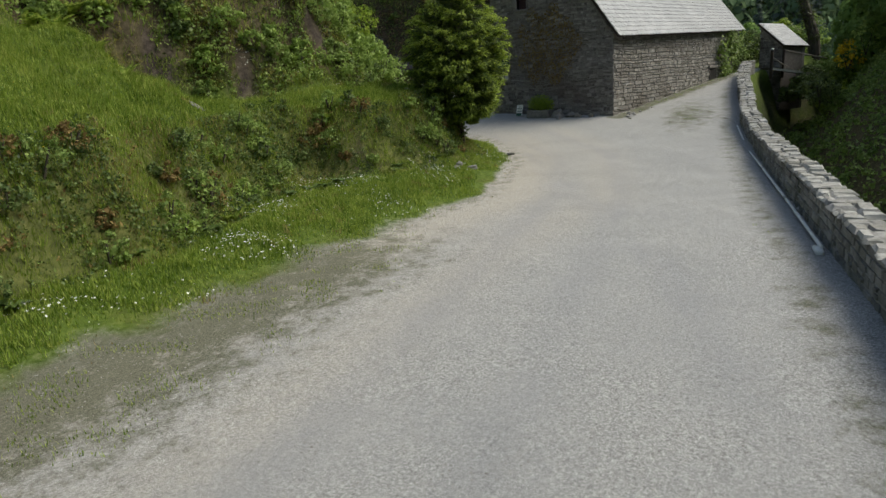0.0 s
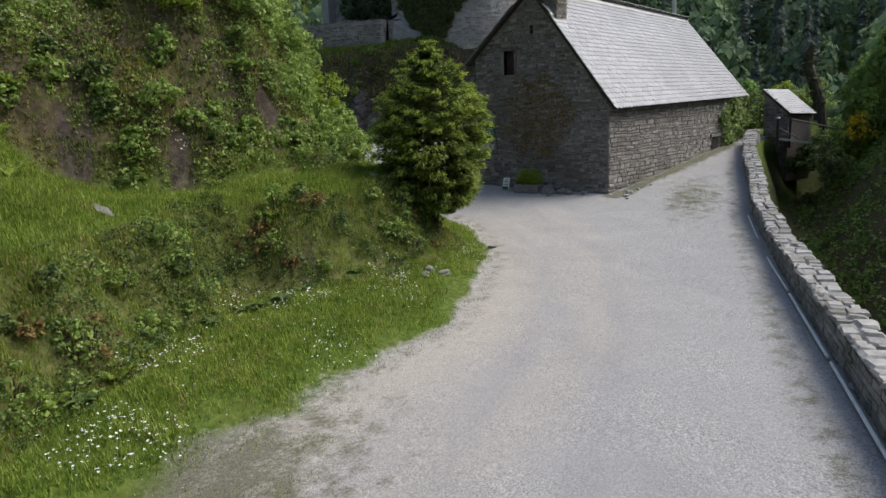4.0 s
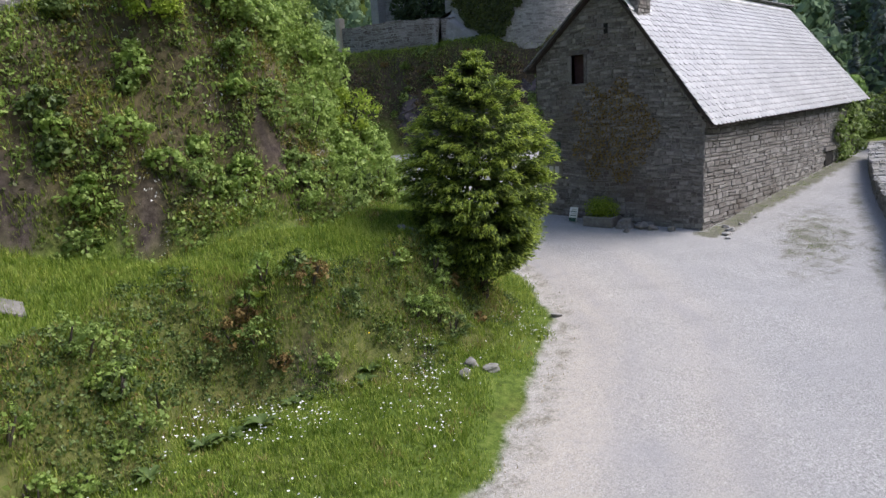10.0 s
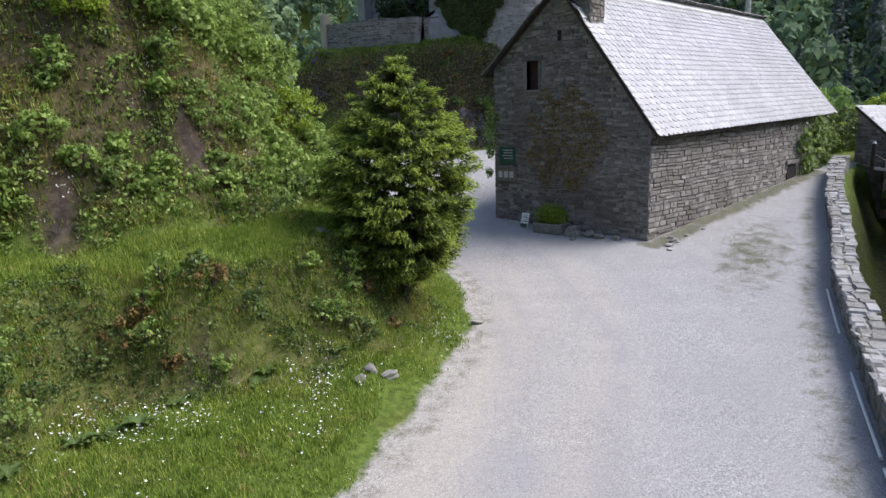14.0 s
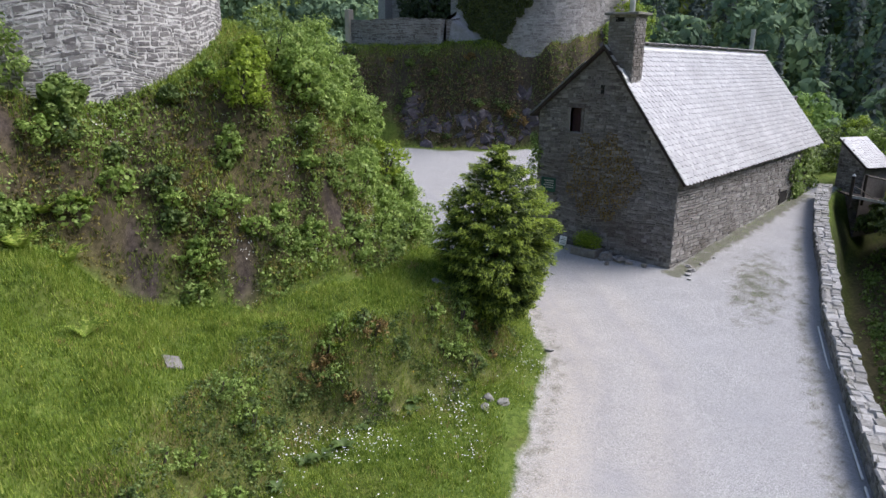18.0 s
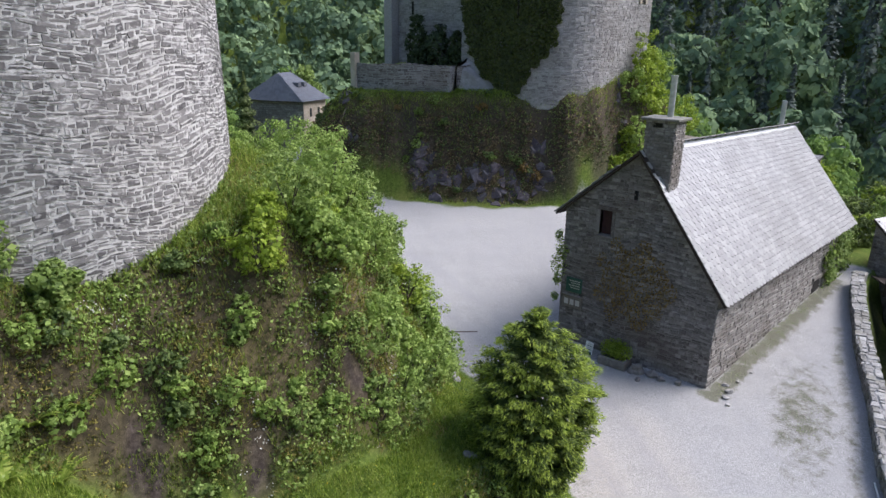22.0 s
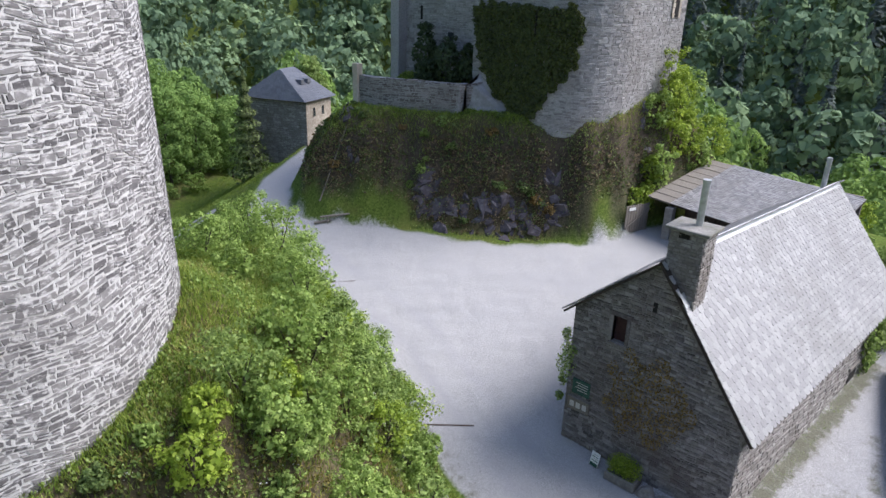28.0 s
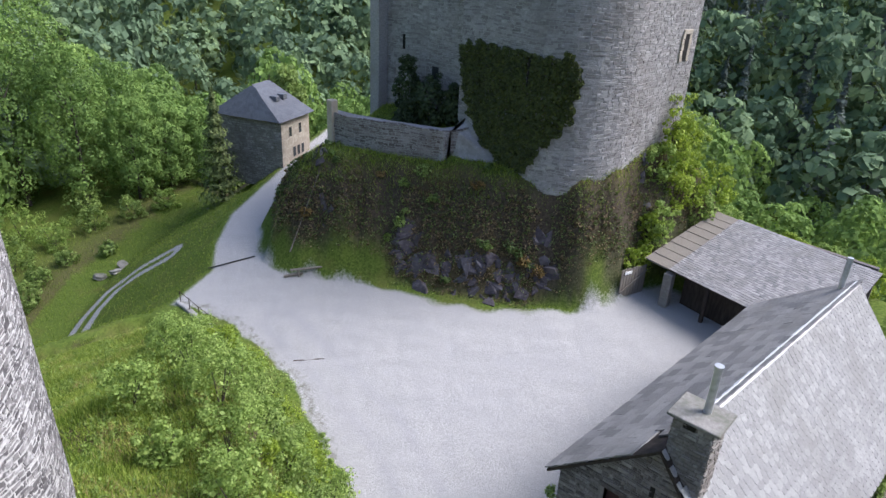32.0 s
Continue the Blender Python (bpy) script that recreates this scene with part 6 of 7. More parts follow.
us, zz = iv.uniform(-0.05, 8.0, n), iv.uniform(8.2, 15.3, n)
ok = (inside_by(SHIELD, us, zz) > 0.1 * np.sin(us * 7.0 + zz * 3) + 0.1 * np.sin(zz * 9 + us) - 0.06) & ~((np.abs(us - 4.77) < 0.12) & (zz > 13.1) & (zz < 14.7))
us, zz = us[ok], zz[ok]
p = kplace(us, zz - 7.4, iv.uniform(0.02, 0.2, len(us)))
nn = unit(np.array((-1, -0.2, 0.35)) + iv.normal(size=p.shape) * 0.5)
ivy = thing("wall_ivy", tuple(p[np.argmin(p[:, 2])]), "dark ivy covering the front of the keep like a shield", "ivy")
q = leaf_quads(p, nn, iv.uniform(0.1, 0.2, len(p)), 0.85, iv)
band = np.clip(((us + 0.3 * np.sin(zz * 1.7)) / 1.6).astype(int), 0, 4)
for k in range(5):
    plant_mesh("ivy_vine", [q[band == k]], L_IVY, ivy)
cl = plant_mesh("wall_climber", [blob_leaves(np.array((-0.08, 6.38 + 0.05 * i, zc)), rc, int(900 * rc), 0.1, iv, 0.2, 0.6, 1.5) for i, (zc, rc) in enumerate(((3.5, 0.34), (2.9, 0.4), (2.2, 0.22), (4.1, 0.2), (1.4, 0.16)))], L_WEED)
tagged(cl, "thin climber on the corner of the stone house", "climber", kind="stuff")
n = 2600
u2, z2 = iv.uniform(11.4, 15.0, n), iv.uniform(0.2, 3.1, n)
ok = iv.random(n) < step(11.3, 12.2, u2 + 0.3 * np.sin(z2 * 4)) * (0.6 + 0.4 * np.sin(u2 * 3 + z2 * 2))
p = np.stack([u2[ok], -0.0986 * u2[ok] - 0.08 - 0.3 * iv.random(ok.sum()), z2[ok]], -1)
cl = plant_mesh("lane_climber", [leaf_quads(p, unit(np.array((-0.2, -1, 0.4)) + iv.normal(size=p.shape) * 0.5), iv.uniform(0.1, 0.22, len(p)), 0.8, iv)], L_WEED)
tagged(cl, "green climber over the far end of the lane wall", "climber", kind="stuff")
n = 5200
y2, z2 = iv.uniform(1.0, 5.2, n), iv.uniform(0.6, 4.8, n)
ok = ((y2 - 3.2) / 1.7) ** 2 + ((z2 - 2.7) / 1.9) ** 2 + 0.4 * np.sin(y2 * 5) * np.sin(z2 * 4) < 0.8
p = np.stack([-0.035 - 0.03 * iv.random(ok.sum()), y2[ok], z2[ok]], -1)
cl = plant_mesh("wall_moss", [leaf_quads(p, unit(np.array((-1, 0, 0.2)) + iv.normal(size=p.shape) * 0.35), iv.uniform(0.03, 0.09, len(p)), 0.9, iv)], L_RUST)
tagged(cl, "brown dead creeper and moss on the gable", "moss", kind="stuff")

# ---- trees and bushes about the castle ----
for i, (x, y, rr, hh) in enumerate(((14.6, 26.0, 1.2, 3.2), (14.9, 28.2, 1.1, 3.6), (13.8, 27.2, 0.9, 2.4), (15.0, 24.6, 0.7, 2.6))):
    shrub(x, y, rr, hh, L_YEW, "dark yew bush behind the terrace wall", 500 + i, 26, 150, 0.13, "yew bushes", "yew_bush")
for i, (x, y, rr, hh) in enumerate(((21.4, 13.9, 1.2, 2.6), (22.8, 13.2, 1.3, 2.8), (24.4, 12.9, 1.4, 2.6), (25.6, 13.9, 1.5, 3.4), (20.4, 13.4, 0.9, 1.8), (27.0, 12.2, 1.5, 2.6), (28.6, 11.4, 1.5, 2.4), (27.6, 9.4, 1.4, 2.0), (28.8, 7.4, 1.4, 2.2), (27.9, 5.2, 1.3, 2.2), (28.4, 2.8, 1.4, 2.4), (26.6, 14.6, 1.4, 3.0), (30.6, 9.0, 1.6, 2.6), (30.0, 0.2, 1.5, 2.4), (23.4, 14.2, 1.5, 3.6), (25.2, 12.4, 1.5, 2.4), (29.6, 13.4, 1.9, 3.2), (31.8, 11.8, 1.9, 3.0), (26.9, 7.6, 1.2, 1.6), (26.8, 10.4, 1.2, 1.8), (32.0, 6.4, 1.8, 2.8), (31.0, 3.6, 1.7, 2.6), (27.0, -0.4, 1.4, 2.4), (24.6, -1.6, 1.4, 2.4), (22.4, -2.4, 1.2, 2.0), (28.4, 15.6, 1.9, 3.8), (20.6, -5.8, 1.3, 2.0), (22.8, -6.6, 1.5, 2.2), (19.2, -6.4, 1.1, 1.8), (25.2, -5.2, 1.5, 2.4), (24.0, -3.6, 1.4, 2.4), (27.5, -6.5, 1.8, 2.6), (16.4, -6.6, 0.9, 1.3), (14.8, -6.8, 0.9, 1.2), (18.2, -7.6, 1.2, 1.8), (20.0, -1.6, 1.0, 1.6), (18.2, -1.0, 0.9, 1.4), (17.6, 0.6, 0.8, 1.2), (33.5, 0.5, 2.0, 3.0), (35, 5, 2.0, 3.0), (24.2, 13.6, 1.3, 3.4), (22.2, 13.5, 1.2, 3.6), (20.8, 13.0, 1.1, 3.0), (19.6, 13.2, 0.9, 2.2), (18.6, 13.4, 0.8, 1.6), (29.4, 10.2, 1.6, 2.4), (30.8, 7.0, 1.5, 2.2), (29.2, 5.8, 1.4, 2.0), (27.4, 3.6, 1.2, 1.8), (33.6, 9.0, 1.9, 2.8), (33.0, 13.4, 2.0, 3.2), (30.4, 1.8, 1.5, 2.2), (35.0, 2.2, 1.9, 2.6))):
    if x > 29.2 or (x > 26.5 and y < 2):
        continue
    shrub(x, y, rr, hh, L_LIME if i % 3 else L_BUSH, "bright leafy bush on the slope beside the keep", 520 + i, 12, 125, 0.14, "slope bushes", "bush", up=-0.2)
cr_ = np.random.default_rng(818)
done = 0
while done < 46:
    x, y = cr_.uniform(7, 20), cr_.uniform(13.2, 36)
    dh = float(hill_d(np.array([x]), np.array([y]))[0])
    if 0.9 < dh < 4.5 and x < 14.4 + 2.0 * (y < 15):
        rr = cr_.uniform(0.25, 0.6)
        shrub(x, y, rr, rr * cr_.uniform(0.8, 1.3), (L_DOCK, L_RUST, L_WEED, L_DOCK)[done % 4], "low dark scrub on the crag" if done % 4 != 1 else "brown withered scrub on the crag", 3100 + done, 8, 60, 0.1, "crag scrub", "scrub_bush", up=-0.1)
        done += 1
hv_ = np.random.default_rng(909)
undergrowth("crag_grass_tufts", scatter(15000, (5, 26, 11, 42), lambda x, y: step(0.2, 1.0, hill_d(x, y)) * step(-0.2, 0.6, wave(x, y, 3.7, 3) + 0.8 * step(24, 29, y) + 0.6 * step(6.5, 8, ground_z(x, y)) - 0.5), hv_, True), 0.16, 12, 0.075, L_GRASS, "green grass tufts on the crag", hv_, 0.6)
undergrowth("crag_weeds", scatter(60000, (5, 26, 11, 42), lambda x, y: step(0.4, 1.2, hill_d(x, y)) * (0.5 + 0.5 * wave(x, y, 2.3, 5)) * step(8.6, 6.6, ground_z(x, y) + 0.6 * wave(x, y, 1.9, 8)), hv_, True), 0.22, 8, 0.12, L_CRAG, "dark weeds on the crag below the keep", hv_)
undergrowth("crag_heather", scatter(62000, (5, 26, 11, 42), lambda x, y: step(0.5, 1.2, hill_d(x, y)) * step(7.6, 6.0, ground_z(x, y) + 0.6 * wave(x, y, 2.2, 4)) * step(-0.5, 0.3, wave(x, y, 2.9, 10) + 0.5 * step(27, 23, y)), hv_, True), 0.24, 8, 0.12, L_HEATH, "brown moss and dry stalks on the crag", hv_, 0.6)


def boulder(name, x, y, z, s, seed, material=M_ROCK, label="", category="rock", group=""):
    rng = np.random.default_rng(seed)
    bm = bmesh.new()
    bmesh.ops.create_icosphere(bm, subdivisions=3, radius=1.0)
    ph = rng.uniform(0, 6, 6)
    for v in bm.verts:
        k = 1 + 0.22 * math.sin(3 * v.co.x + ph[0]) * math.sin(2.6 * v.co.y + ph[1]) + 0.16 * math.sin(5 * v.co.z + ph[2])
        v.co = Vector((round(v.co.x * 2.2) / 2.2 * 0.35 + v.co.x * 0.65, v.co.y, round(v.co.z * 2.5) / 2.5 * 0.5 + v.co.z * 0.5)) * k
        v.co = Vector((v.co.x * s[0], v.co.y * s[1], v.co.z * s[2]))
    bmesh.ops.rotate(bm, verts=bm.verts[:], cent=(0, 0, 0), matrix=Euler((rng.uniform(-0.3, 0.3), rng.uniform(-0.3, 0.3), rng.uniform(0, 6))).to_matrix())
    bmesh.ops.translate(bm, verts=bm.verts[:], vec=(x, y, z))
    ob = from_bm(name, bm, material)
    return tagged(ob, label, category, group)


def outcrop(x, y, s, seed):
    """Angular slate plates that break out of the slope."""
    rng = np.random.default_rng(seed)
    gz = lambda a, c: float(ground_z(np.array([a]), np.array([c]))[0])
    while float(hill_d(np.array([x]), np.array([y]))[0]) < 1.15 + 0.3 * s:
        x, y = x + 0.1, y + 0.04
    rock = thing("rock_outcrop", (x, y, gz(x, y)), "dark jagged slate outcrop in the crag", "rock", "crag outcrops")
    e = 0.3
    for k in range(7):
        cx, cy = x + rng.uniform(-0.5, 0.5) * s, y + rng.uniform(-0.9, 0.9) * s
        nrm = Vector((gz(cx - e, cy) - gz(cx + e, cy), gz(cx, cy - e) - gz(cx, cy + e), 2 * e)).normalized()
        rot = (nrm.to_track_quat("Z", "Y") @ Euler((rng.uniform(-0.3, 0.3), rng.uniform(-0.3, 0.3), rng.uniform(0, 3))).to_quaternion()).to_matrix()
        pts = rng.normal(size=(16, 3)) * np.array((0.42, 0.3, 0.15)) * s
        bm = bmesh.new()
        vs = [bm.verts.new(Vector((cx, cy, gz(cx, cy))) - nrm * 0.1 * s + rot @ Vector(p)) for p in pts]
        bmesh.ops.convex_hull(bm, input=vs)
        bmesh.ops.delete(bm, geom=[v for v in bm.verts if not v.link_faces], context="VERTS")
        from_bm("rock_plate", bm, M_ROCK, rock)
    return rock


for i, (x, y, s) in enumerate(((10.3, 23.1, 1.0), (10.5, 22.7, 0.9), (10.7, 23.5, 0.8), (10.1, 23.8, 0.7), (11.9, 19.0, 0.9), (11.6, 19.6, 0.8), (12.2, 18.4, 0.8), (12.0, 20.2, 0.7), (13.0, 17.4, 0.8), (13.8, 16.9, 0.6), (14.8, 16.5, 0.75), (14.6, 16.9, 0.6), (9.6, 31.5, 0.5), (8.3, 28.6, 0.5), (9.4, 30.2, 0.55), (12.6, 18.1, 0.6), (11.3, 21.0, 0.6), (20.6, 14.2, 0.5))):
    outcrop(x, y, s, 600 + i)

# ---- woods all round ----
w = np.random.default_rng(1234)
templates = [lump_tree(w, 3.8, 9.5, 24, 34, 0.76) for i in range(9)]
near_templates = [lump_tree(w, 3.3, 9.2, 34, 60, 0.45) for i in range(5)]
spires = [spire_leaves(w, 2.6, 13, 420, 0.85) for i in range(3)]


def wood(name, places, kinds, material, label, low=0.8, high=1.3, stem=2.0):
    out, stems = [], []
    for x, y, z in places:
        q = kinds[w.integers(len(kinds))]
        s, a = w.uniform(low, high), w.uniform(0, 6.283)
        c_, s_ = math.cos(a), math.sin(a)
        m = np.array(((c_, -s_, 0), (s_, c_, 0), (0, 0, w.uniform(0.85, 1.25)))) * s
        out.append(q @ m.T + np.array((x, y, z + stem * s)))
        b = np.array((x, y, z - 0.5))
        t = np.array((x, y, z + (stem + 2.2) * s))
        o = np.array(((0.18, 0, 0), (-0.09, 0.15, 0), (-0.09, -0.15, 0)))
        for i in range(3):
            stems.append([b + o[i], b + o[(i + 1) % 3], t + o[(i + 1) % 3] * 0.4, t + o[i] * 0.4])
    tagged(plant_mesh(name, out, material), label, "trees", kind="stuff")
    tagged(plant_mesh(name + "_trunks", [np.array(stems)], M_BARK), "trunks of the far wood", "trees", kind="stuff")


def spread(n, gap, ok, box):
    """Places at least a gap apart on the outer ground."""
    pts = []
    for i in range(n):
        x, y = w.uniform(box[0], box[1]), w.uniform(box[2], box[3])
        if ok(x, y) and all((x - a) ** 2 + (y - b_) ** 2 > gap * gap for a, b_ in pts):
            pts.append((x, y))
    p = np.array(pts)
    return np.stack([p[:, 0], p[:, 1], ground_z(p[:, 0], p[:, 1])], -1)


out_of = lambda x, y: -float(inside_by(SITE, np.array([x]), np.array([y]))[0])
far_ok = lambda x, y: 26 < out_of(x, y) < 118 and -0.4 < math.atan2(y + 2, x + 15) < 1.5
wood("far_wood", spread(5200, 6.3, lambda x, y: far_ok(x, y) and not (x > 60 and y < 45 and (x + y) % 23 < 11), (-40, 190, -60, 190)), templates, L_HAZY_WOODS, "mixed deciduous wood on the far valley side", 1.0, 1.65, 0.4)
wood("far_spruces", spread(900, 4.4, lambda x, y: far_ok(x, y) and (x > 62 and y < 70), (40, 190, -60, 90)), spires, L_HAZY_SPRUCE, "dark spruce plantation high on the far slope", 1.0, 1.5, 0.3)
valley = lambda x, y: 9 < out_of(x, y) < 30 and (y > 38 or x > 33) and (x > 21 or y > 64)
wood("valley_wood", spread(900, 6.0, valley, (-30, 80, -20, 85)), near_templates, L_TREE, "leafy trees in the valley below the castle", 0.9, 1.35, 1.0)
for i, (x, y, rr, hh) in enumerate(((2.5, 64.5, 3.8, 18), (6.4, 61, 3.2, 15.5), (-1.5, 66, 4.0, 20), (10.2, 58.5, 2.6, 10), (13.4, 58.5, 2.3, 8.5), (17.0, 58.5, 2.4, 8.5), (-5.5, 66, 4.2, 18), (0.5, 71, 4.4, 22), (6.5, 67.5, 3.8, 19), (11.5, 64, 3.2, 12), (20.5, 60.5, 2.8, 9.5), (-3.5, 60.5, 3.0, 9))):
    tree("deciduous_tree", x, y, rr, hh, 0.6, L_TREE, "tall leafy deciduous tree at the edge of the meadow", 700 + i, 36, 150, 0.2, "meadow trees", 0.7)
for i, (x, y, rr, hh) in enumerate(((-5.6, 45.5, 1.2, 1.8), (-3.6, 47.6, 1.2, 2.0), (-6.6, 48.8, 1.5, 2.4), (-1.8, 50.2, 1.1, 1.6), (-4.2, 51.6, 1.5, 2.4), (0.8, 51.6, 0.9, 1.3), (-7.6, 43.0, 1.3, 2.0), (3.6, 50.6, 0.8, 1.1), (-5.0, 48.5, 1.6, 2.6), (-2.4, 53.5, 1.8, 3.0), (1.2, 55.0, 1.6, 2.6), (4.6, 55.5, 1.5, 2.4), (-6.2, 53.5, 1.9, 3.4), (7.8, 55.0, 1.4, 2.2), (-0.2, 58.0, 2.0, 3.4), (5.0, 58.5, 1.8, 3.0), (10.8, 54.8, 1.3, 2.0), (-8.4, 46.4, 1.6, 2.6))):
    shrub(x, y, rr, hh, (L_BUSH, L_WEED)[i % 2], "rough bush on the bank above the lower track", 3000 + i, 12, 100, 0.16, "meadow bushes", "bush")
tree("round_lime_tree", 21.0, 49.6, 1.9, 7.6, 1.0, L_WEED, "small rounded tree behind the valley house", 730, 22, 120, 0.24)
sp = thing("spruce_tree", (11.6, 46.2, -2.2), "dark green conical tree standing before the valley house", "tree")
SZ = float(ground_z(np.array([11.6]), np.array([46.2]))[0])
tube("trunk", (11.6, 46.2, SZ - 0.3), (11.6, 46.2, SZ + 7.4), 0.14, 0.03, M_BARK, sp)
plant_mesh("crown", [spire_leaves(np.random.default_rng(5), 2.6, 9.2, 5200, 0.34) + np.array((11.6, 46.2, SZ + 0.2))], L_CRAG, sp)

# ---- stream bank across the parapet ----
sb = np.random.default_rng(321)
cross = lambda x, y: (-inside_by(SITE, x, y) > 1.9) * (-inside_by(SITE, x, y) < 14) * (0.6 + 0.4 * wave(x, y, 2.8, 5))
undergrowth("stream_bank_plants", scatter(14000, (-24, 26, -20, -3), cross, sb), 0.45, 12, 0.17, L_WEED, "dense green plants on the bank across the stream", sb)
undergrowth("stream_bank_herbs", scatter(7000, (-24, 26, -20, -3), lambda x, y: cross(x, y) * step(-0.1, 0.5, wave(x, y, 3.3, 7)), sb), 0.4, 24, 0.14, L_BUSH, "fresh herbs on the bank across the stream", sb)
for i, (x, y, rr, hh) in enumerate(((18.5, -8.0, 2.2, 5.0), (14.5, -9.5, 2.0, 5.2), (10.5, -11, 2.2, 5.5), (22.5, -7.5, 1.8, 4.0), (5.5, -13, 2.3, 5.5), (26, -10, 2.2, 5.5), (19, -12.5, 2.6, 6.5), (12, -15, 2.6, 6.5), (0, -16, 2.6, 6.0))):
    tree("birch_tree", x, y, rr, hh, 0.8, L_TREE, "light leafy tree on the bank across the stream", 760 + i, 22, 110, 0.26, "stream trees", 0.8)
for i, (x, y) in enumerate(((13.6, -7.4), (15.2, -8.0))):
    shrub(x, y, 0.9, 1.5, L_GORSE if i == 0 else L_BUSH, "broom bush with bright yellow blossom" if i == 0 else "green broom bush without blossom", 790 + i, 7, 70, 0.1, "", "broom_bush", up=1.2)
for i, (x, y, z, rr) in enumerate(((14.2, -5.4, -0.6, 1.0), (15.4, -5.7, -0.3, 1.1), (13.4, -5.6, -0.9, 0.9), (16.6, -6.0, -0.2, 1.2), (12.4, -6.2, -0.9, 1.0), (17.8, -6.0, -0.5, 1.0), (11.0, -6.6, -1.0, 1.0), (14.9, -4.9, -0.9, 0.8), (14.1, -4.5, -1.0, 0.7), (15.8, -5.3, -0.6, 0.8))):
    shrub(x, y, rr, rr * 1.4, (L_CRAG, L_WEED)[i % 2], "dark shrub on the stream bank before the hut", 3400 + i, 12, 90, 0.12, "stream shrubs", z=z)
for i, (x, y, rr) in enumerate(((18.6, -1.4, 1.0), (20.2, -2.2, 1.2), (21.8, -1.0, 1.2), (23.4, -2.6, 1.3), (19.6, 0.4, 1.0), (17.4, -0.6, 0.8), (25.0, -1.2, 1.3), (22.6, 0.8, 1.1))):
    shrub(x, y, rr, rr * 1.5, (L_CRAG, L_WEED, L_CRAG)[i % 3], "dark brush between the house and the hut", 3500 + i, 13, 90, 0.12, "lane brush")
dead = thing("dead_tree_stump", (22.0, -4.4, 0.9), "dark ivy-covered dead tree trunk near the hut", "tree stump")
bend = [np.array(p) for p in ((22.3, -4.5, 0.5), (22.1, -4.3, 2.6), (22.0, -3.9, 3.9), (22.0, -3.5, 5.0), (22.0, -3.75, 6.0))]
for i in range(4):
    tube("trunk", bend[i], bend[i + 1], 0.4 - 0.05 * i, 0.36 - 0.05 * i, M_BARK, dead)
plant_mesh("ivy", [blob_leaves(bend[i // 2] * (1 - 0.5 * (i % 2)) + bend[i // 2 + 1] * 0.5 * (i % 2), 0.62 - 0.03 * i, 260, 0.12, sb) for i in range(2, 8)], L_IVY, dead)

# ---- small things ----
# planter with a clipped shrub, stones and leaning sign at the gable foot
pz = float(ground_z(np.array([-0.4]), np.array([3.4]))[0])
pl_ = thing("stone_trough", (-0.45, 3.4, pz), "rough stone trough planter at the foot of the gable", "planter")
block("trough_side", (-0.85, 2.85, pz - 0.05), (0.12, 0, 0), (0, 1.15, 0), (0, 0, 0.36), M_LONG, pl_, "", 0.03)
block("trough_side", (-0.22, 2.85, pz - 0.05), (0.12, 0, 0), (0, 1.15, 0), (0, 0, 0.36), M_LONG, pl_, "", 0.03)
block("trough_end", (-0.73, 2.85, pz - 0.05), (0.51, 0, 0), (0, 0.12, 0), (0, 0, 0.36), M_LONG, pl_, "", 0.02)
block("trough_end", (-0.73, 3.88, pz - 0.05), (0.51, 0, 0), (0, 0.12, 0), (0, 0, 0.36), M_LONG, pl_, "", 0.02)
block("soil", (-0.74, 2.96, pz), (0.53, 0, 0), (0, 0.93, 0), (0, 0, 0.24), M_ROCK, pl_)
bs = thing("box_shrub", (-0.48, 3.42, pz + 0.24), "small rounded green shrub in a stone trough", "shrub")
tube("stem", (-0.48, 3.42, pz + 0.2), (-0.48, 3.42, pz + 0.6), 0.03, 0.02, M_BARK, bs, "", 6)
plant_mesh("foliage", [blob_leaves(np.array((-0.48, 3.42 + 0.26 * i, pz + 0.66 - 0.08 * abs(i))), 0.44, 1100, 0.06, iv, 0.3, 0.8, 0.9) for i in (-1, 0, 1)], L_LIME, bs)
sg = block("leaning_sign", (-0.62, 4.38, pz + 0.05), (0.16, 0.0, 0.5), (0.05, 0.36, 0), (-0.03, 0, 0.01), M_WHITE, None, "", 0.004)
tagged(sg, "small white notice board leaning on the gable", "sign")
block("green_band", (-0.655, 4.4, pz + 0.06), (0.04, 0.0, 0.125), (0.045, 0.32, 0), (-0.004, 0, 0.002), M_GREEN, sg)
for i in range(4):
    o = np.array((-0.59 + 0.022 * i, 4.42, pz + 0.25 + 0.07 * i))
    put("text_bar", box_v(o, (0.008, 0, 0.025), (0.035, 0.26 - 0.05 * (i % 2), 0), (-0.004, 0, 0.002)), BOX_F, M_PALEWOOD if i % 2 else M_GREEN, sg)
for i, (x, y, s) in enumerate(((-0.5, 2.5, 0.3), (-0.45, 1.9, 0.22), (-0.5, 1.5, 0.16), (-1.0, 2.2, 0.12), (-0.35, 0.9, 0.15))):
    z = float(ground_z(np.array([x]), np.array([y]))[0])
    boulder("field_stone", x, y, z + s * 0.3, (s, s * 0.8, s * 0.8), 800 + i, M_LONG, "loose grey field stone at the wall foot", "stone", "field stones")
for i, (x, y, s) in enumerate(((-0.1, -0.8, 0.12), (0.35, -0.75, 0.13), (-0.5, -1.0, 0.08), (0.7, -0.5, 0.1), (1.2, -0.8, 0.07), (2.1, -1.0, 0.06), (-8.4, 0.25, 0.1), (-5.6, 7.5, 0.26), (-14.4, -10.2, 0.13))):
    z = float(ground_z(np.array([x]), np.array([y]))[0])
    boulder("loose_stone", x, y, z + s * 0.25, (s * 1.2, s, s * 0.6), 820 + i, M_STONE, "pale loose stone lying on the ground", "stone", "loose stones")
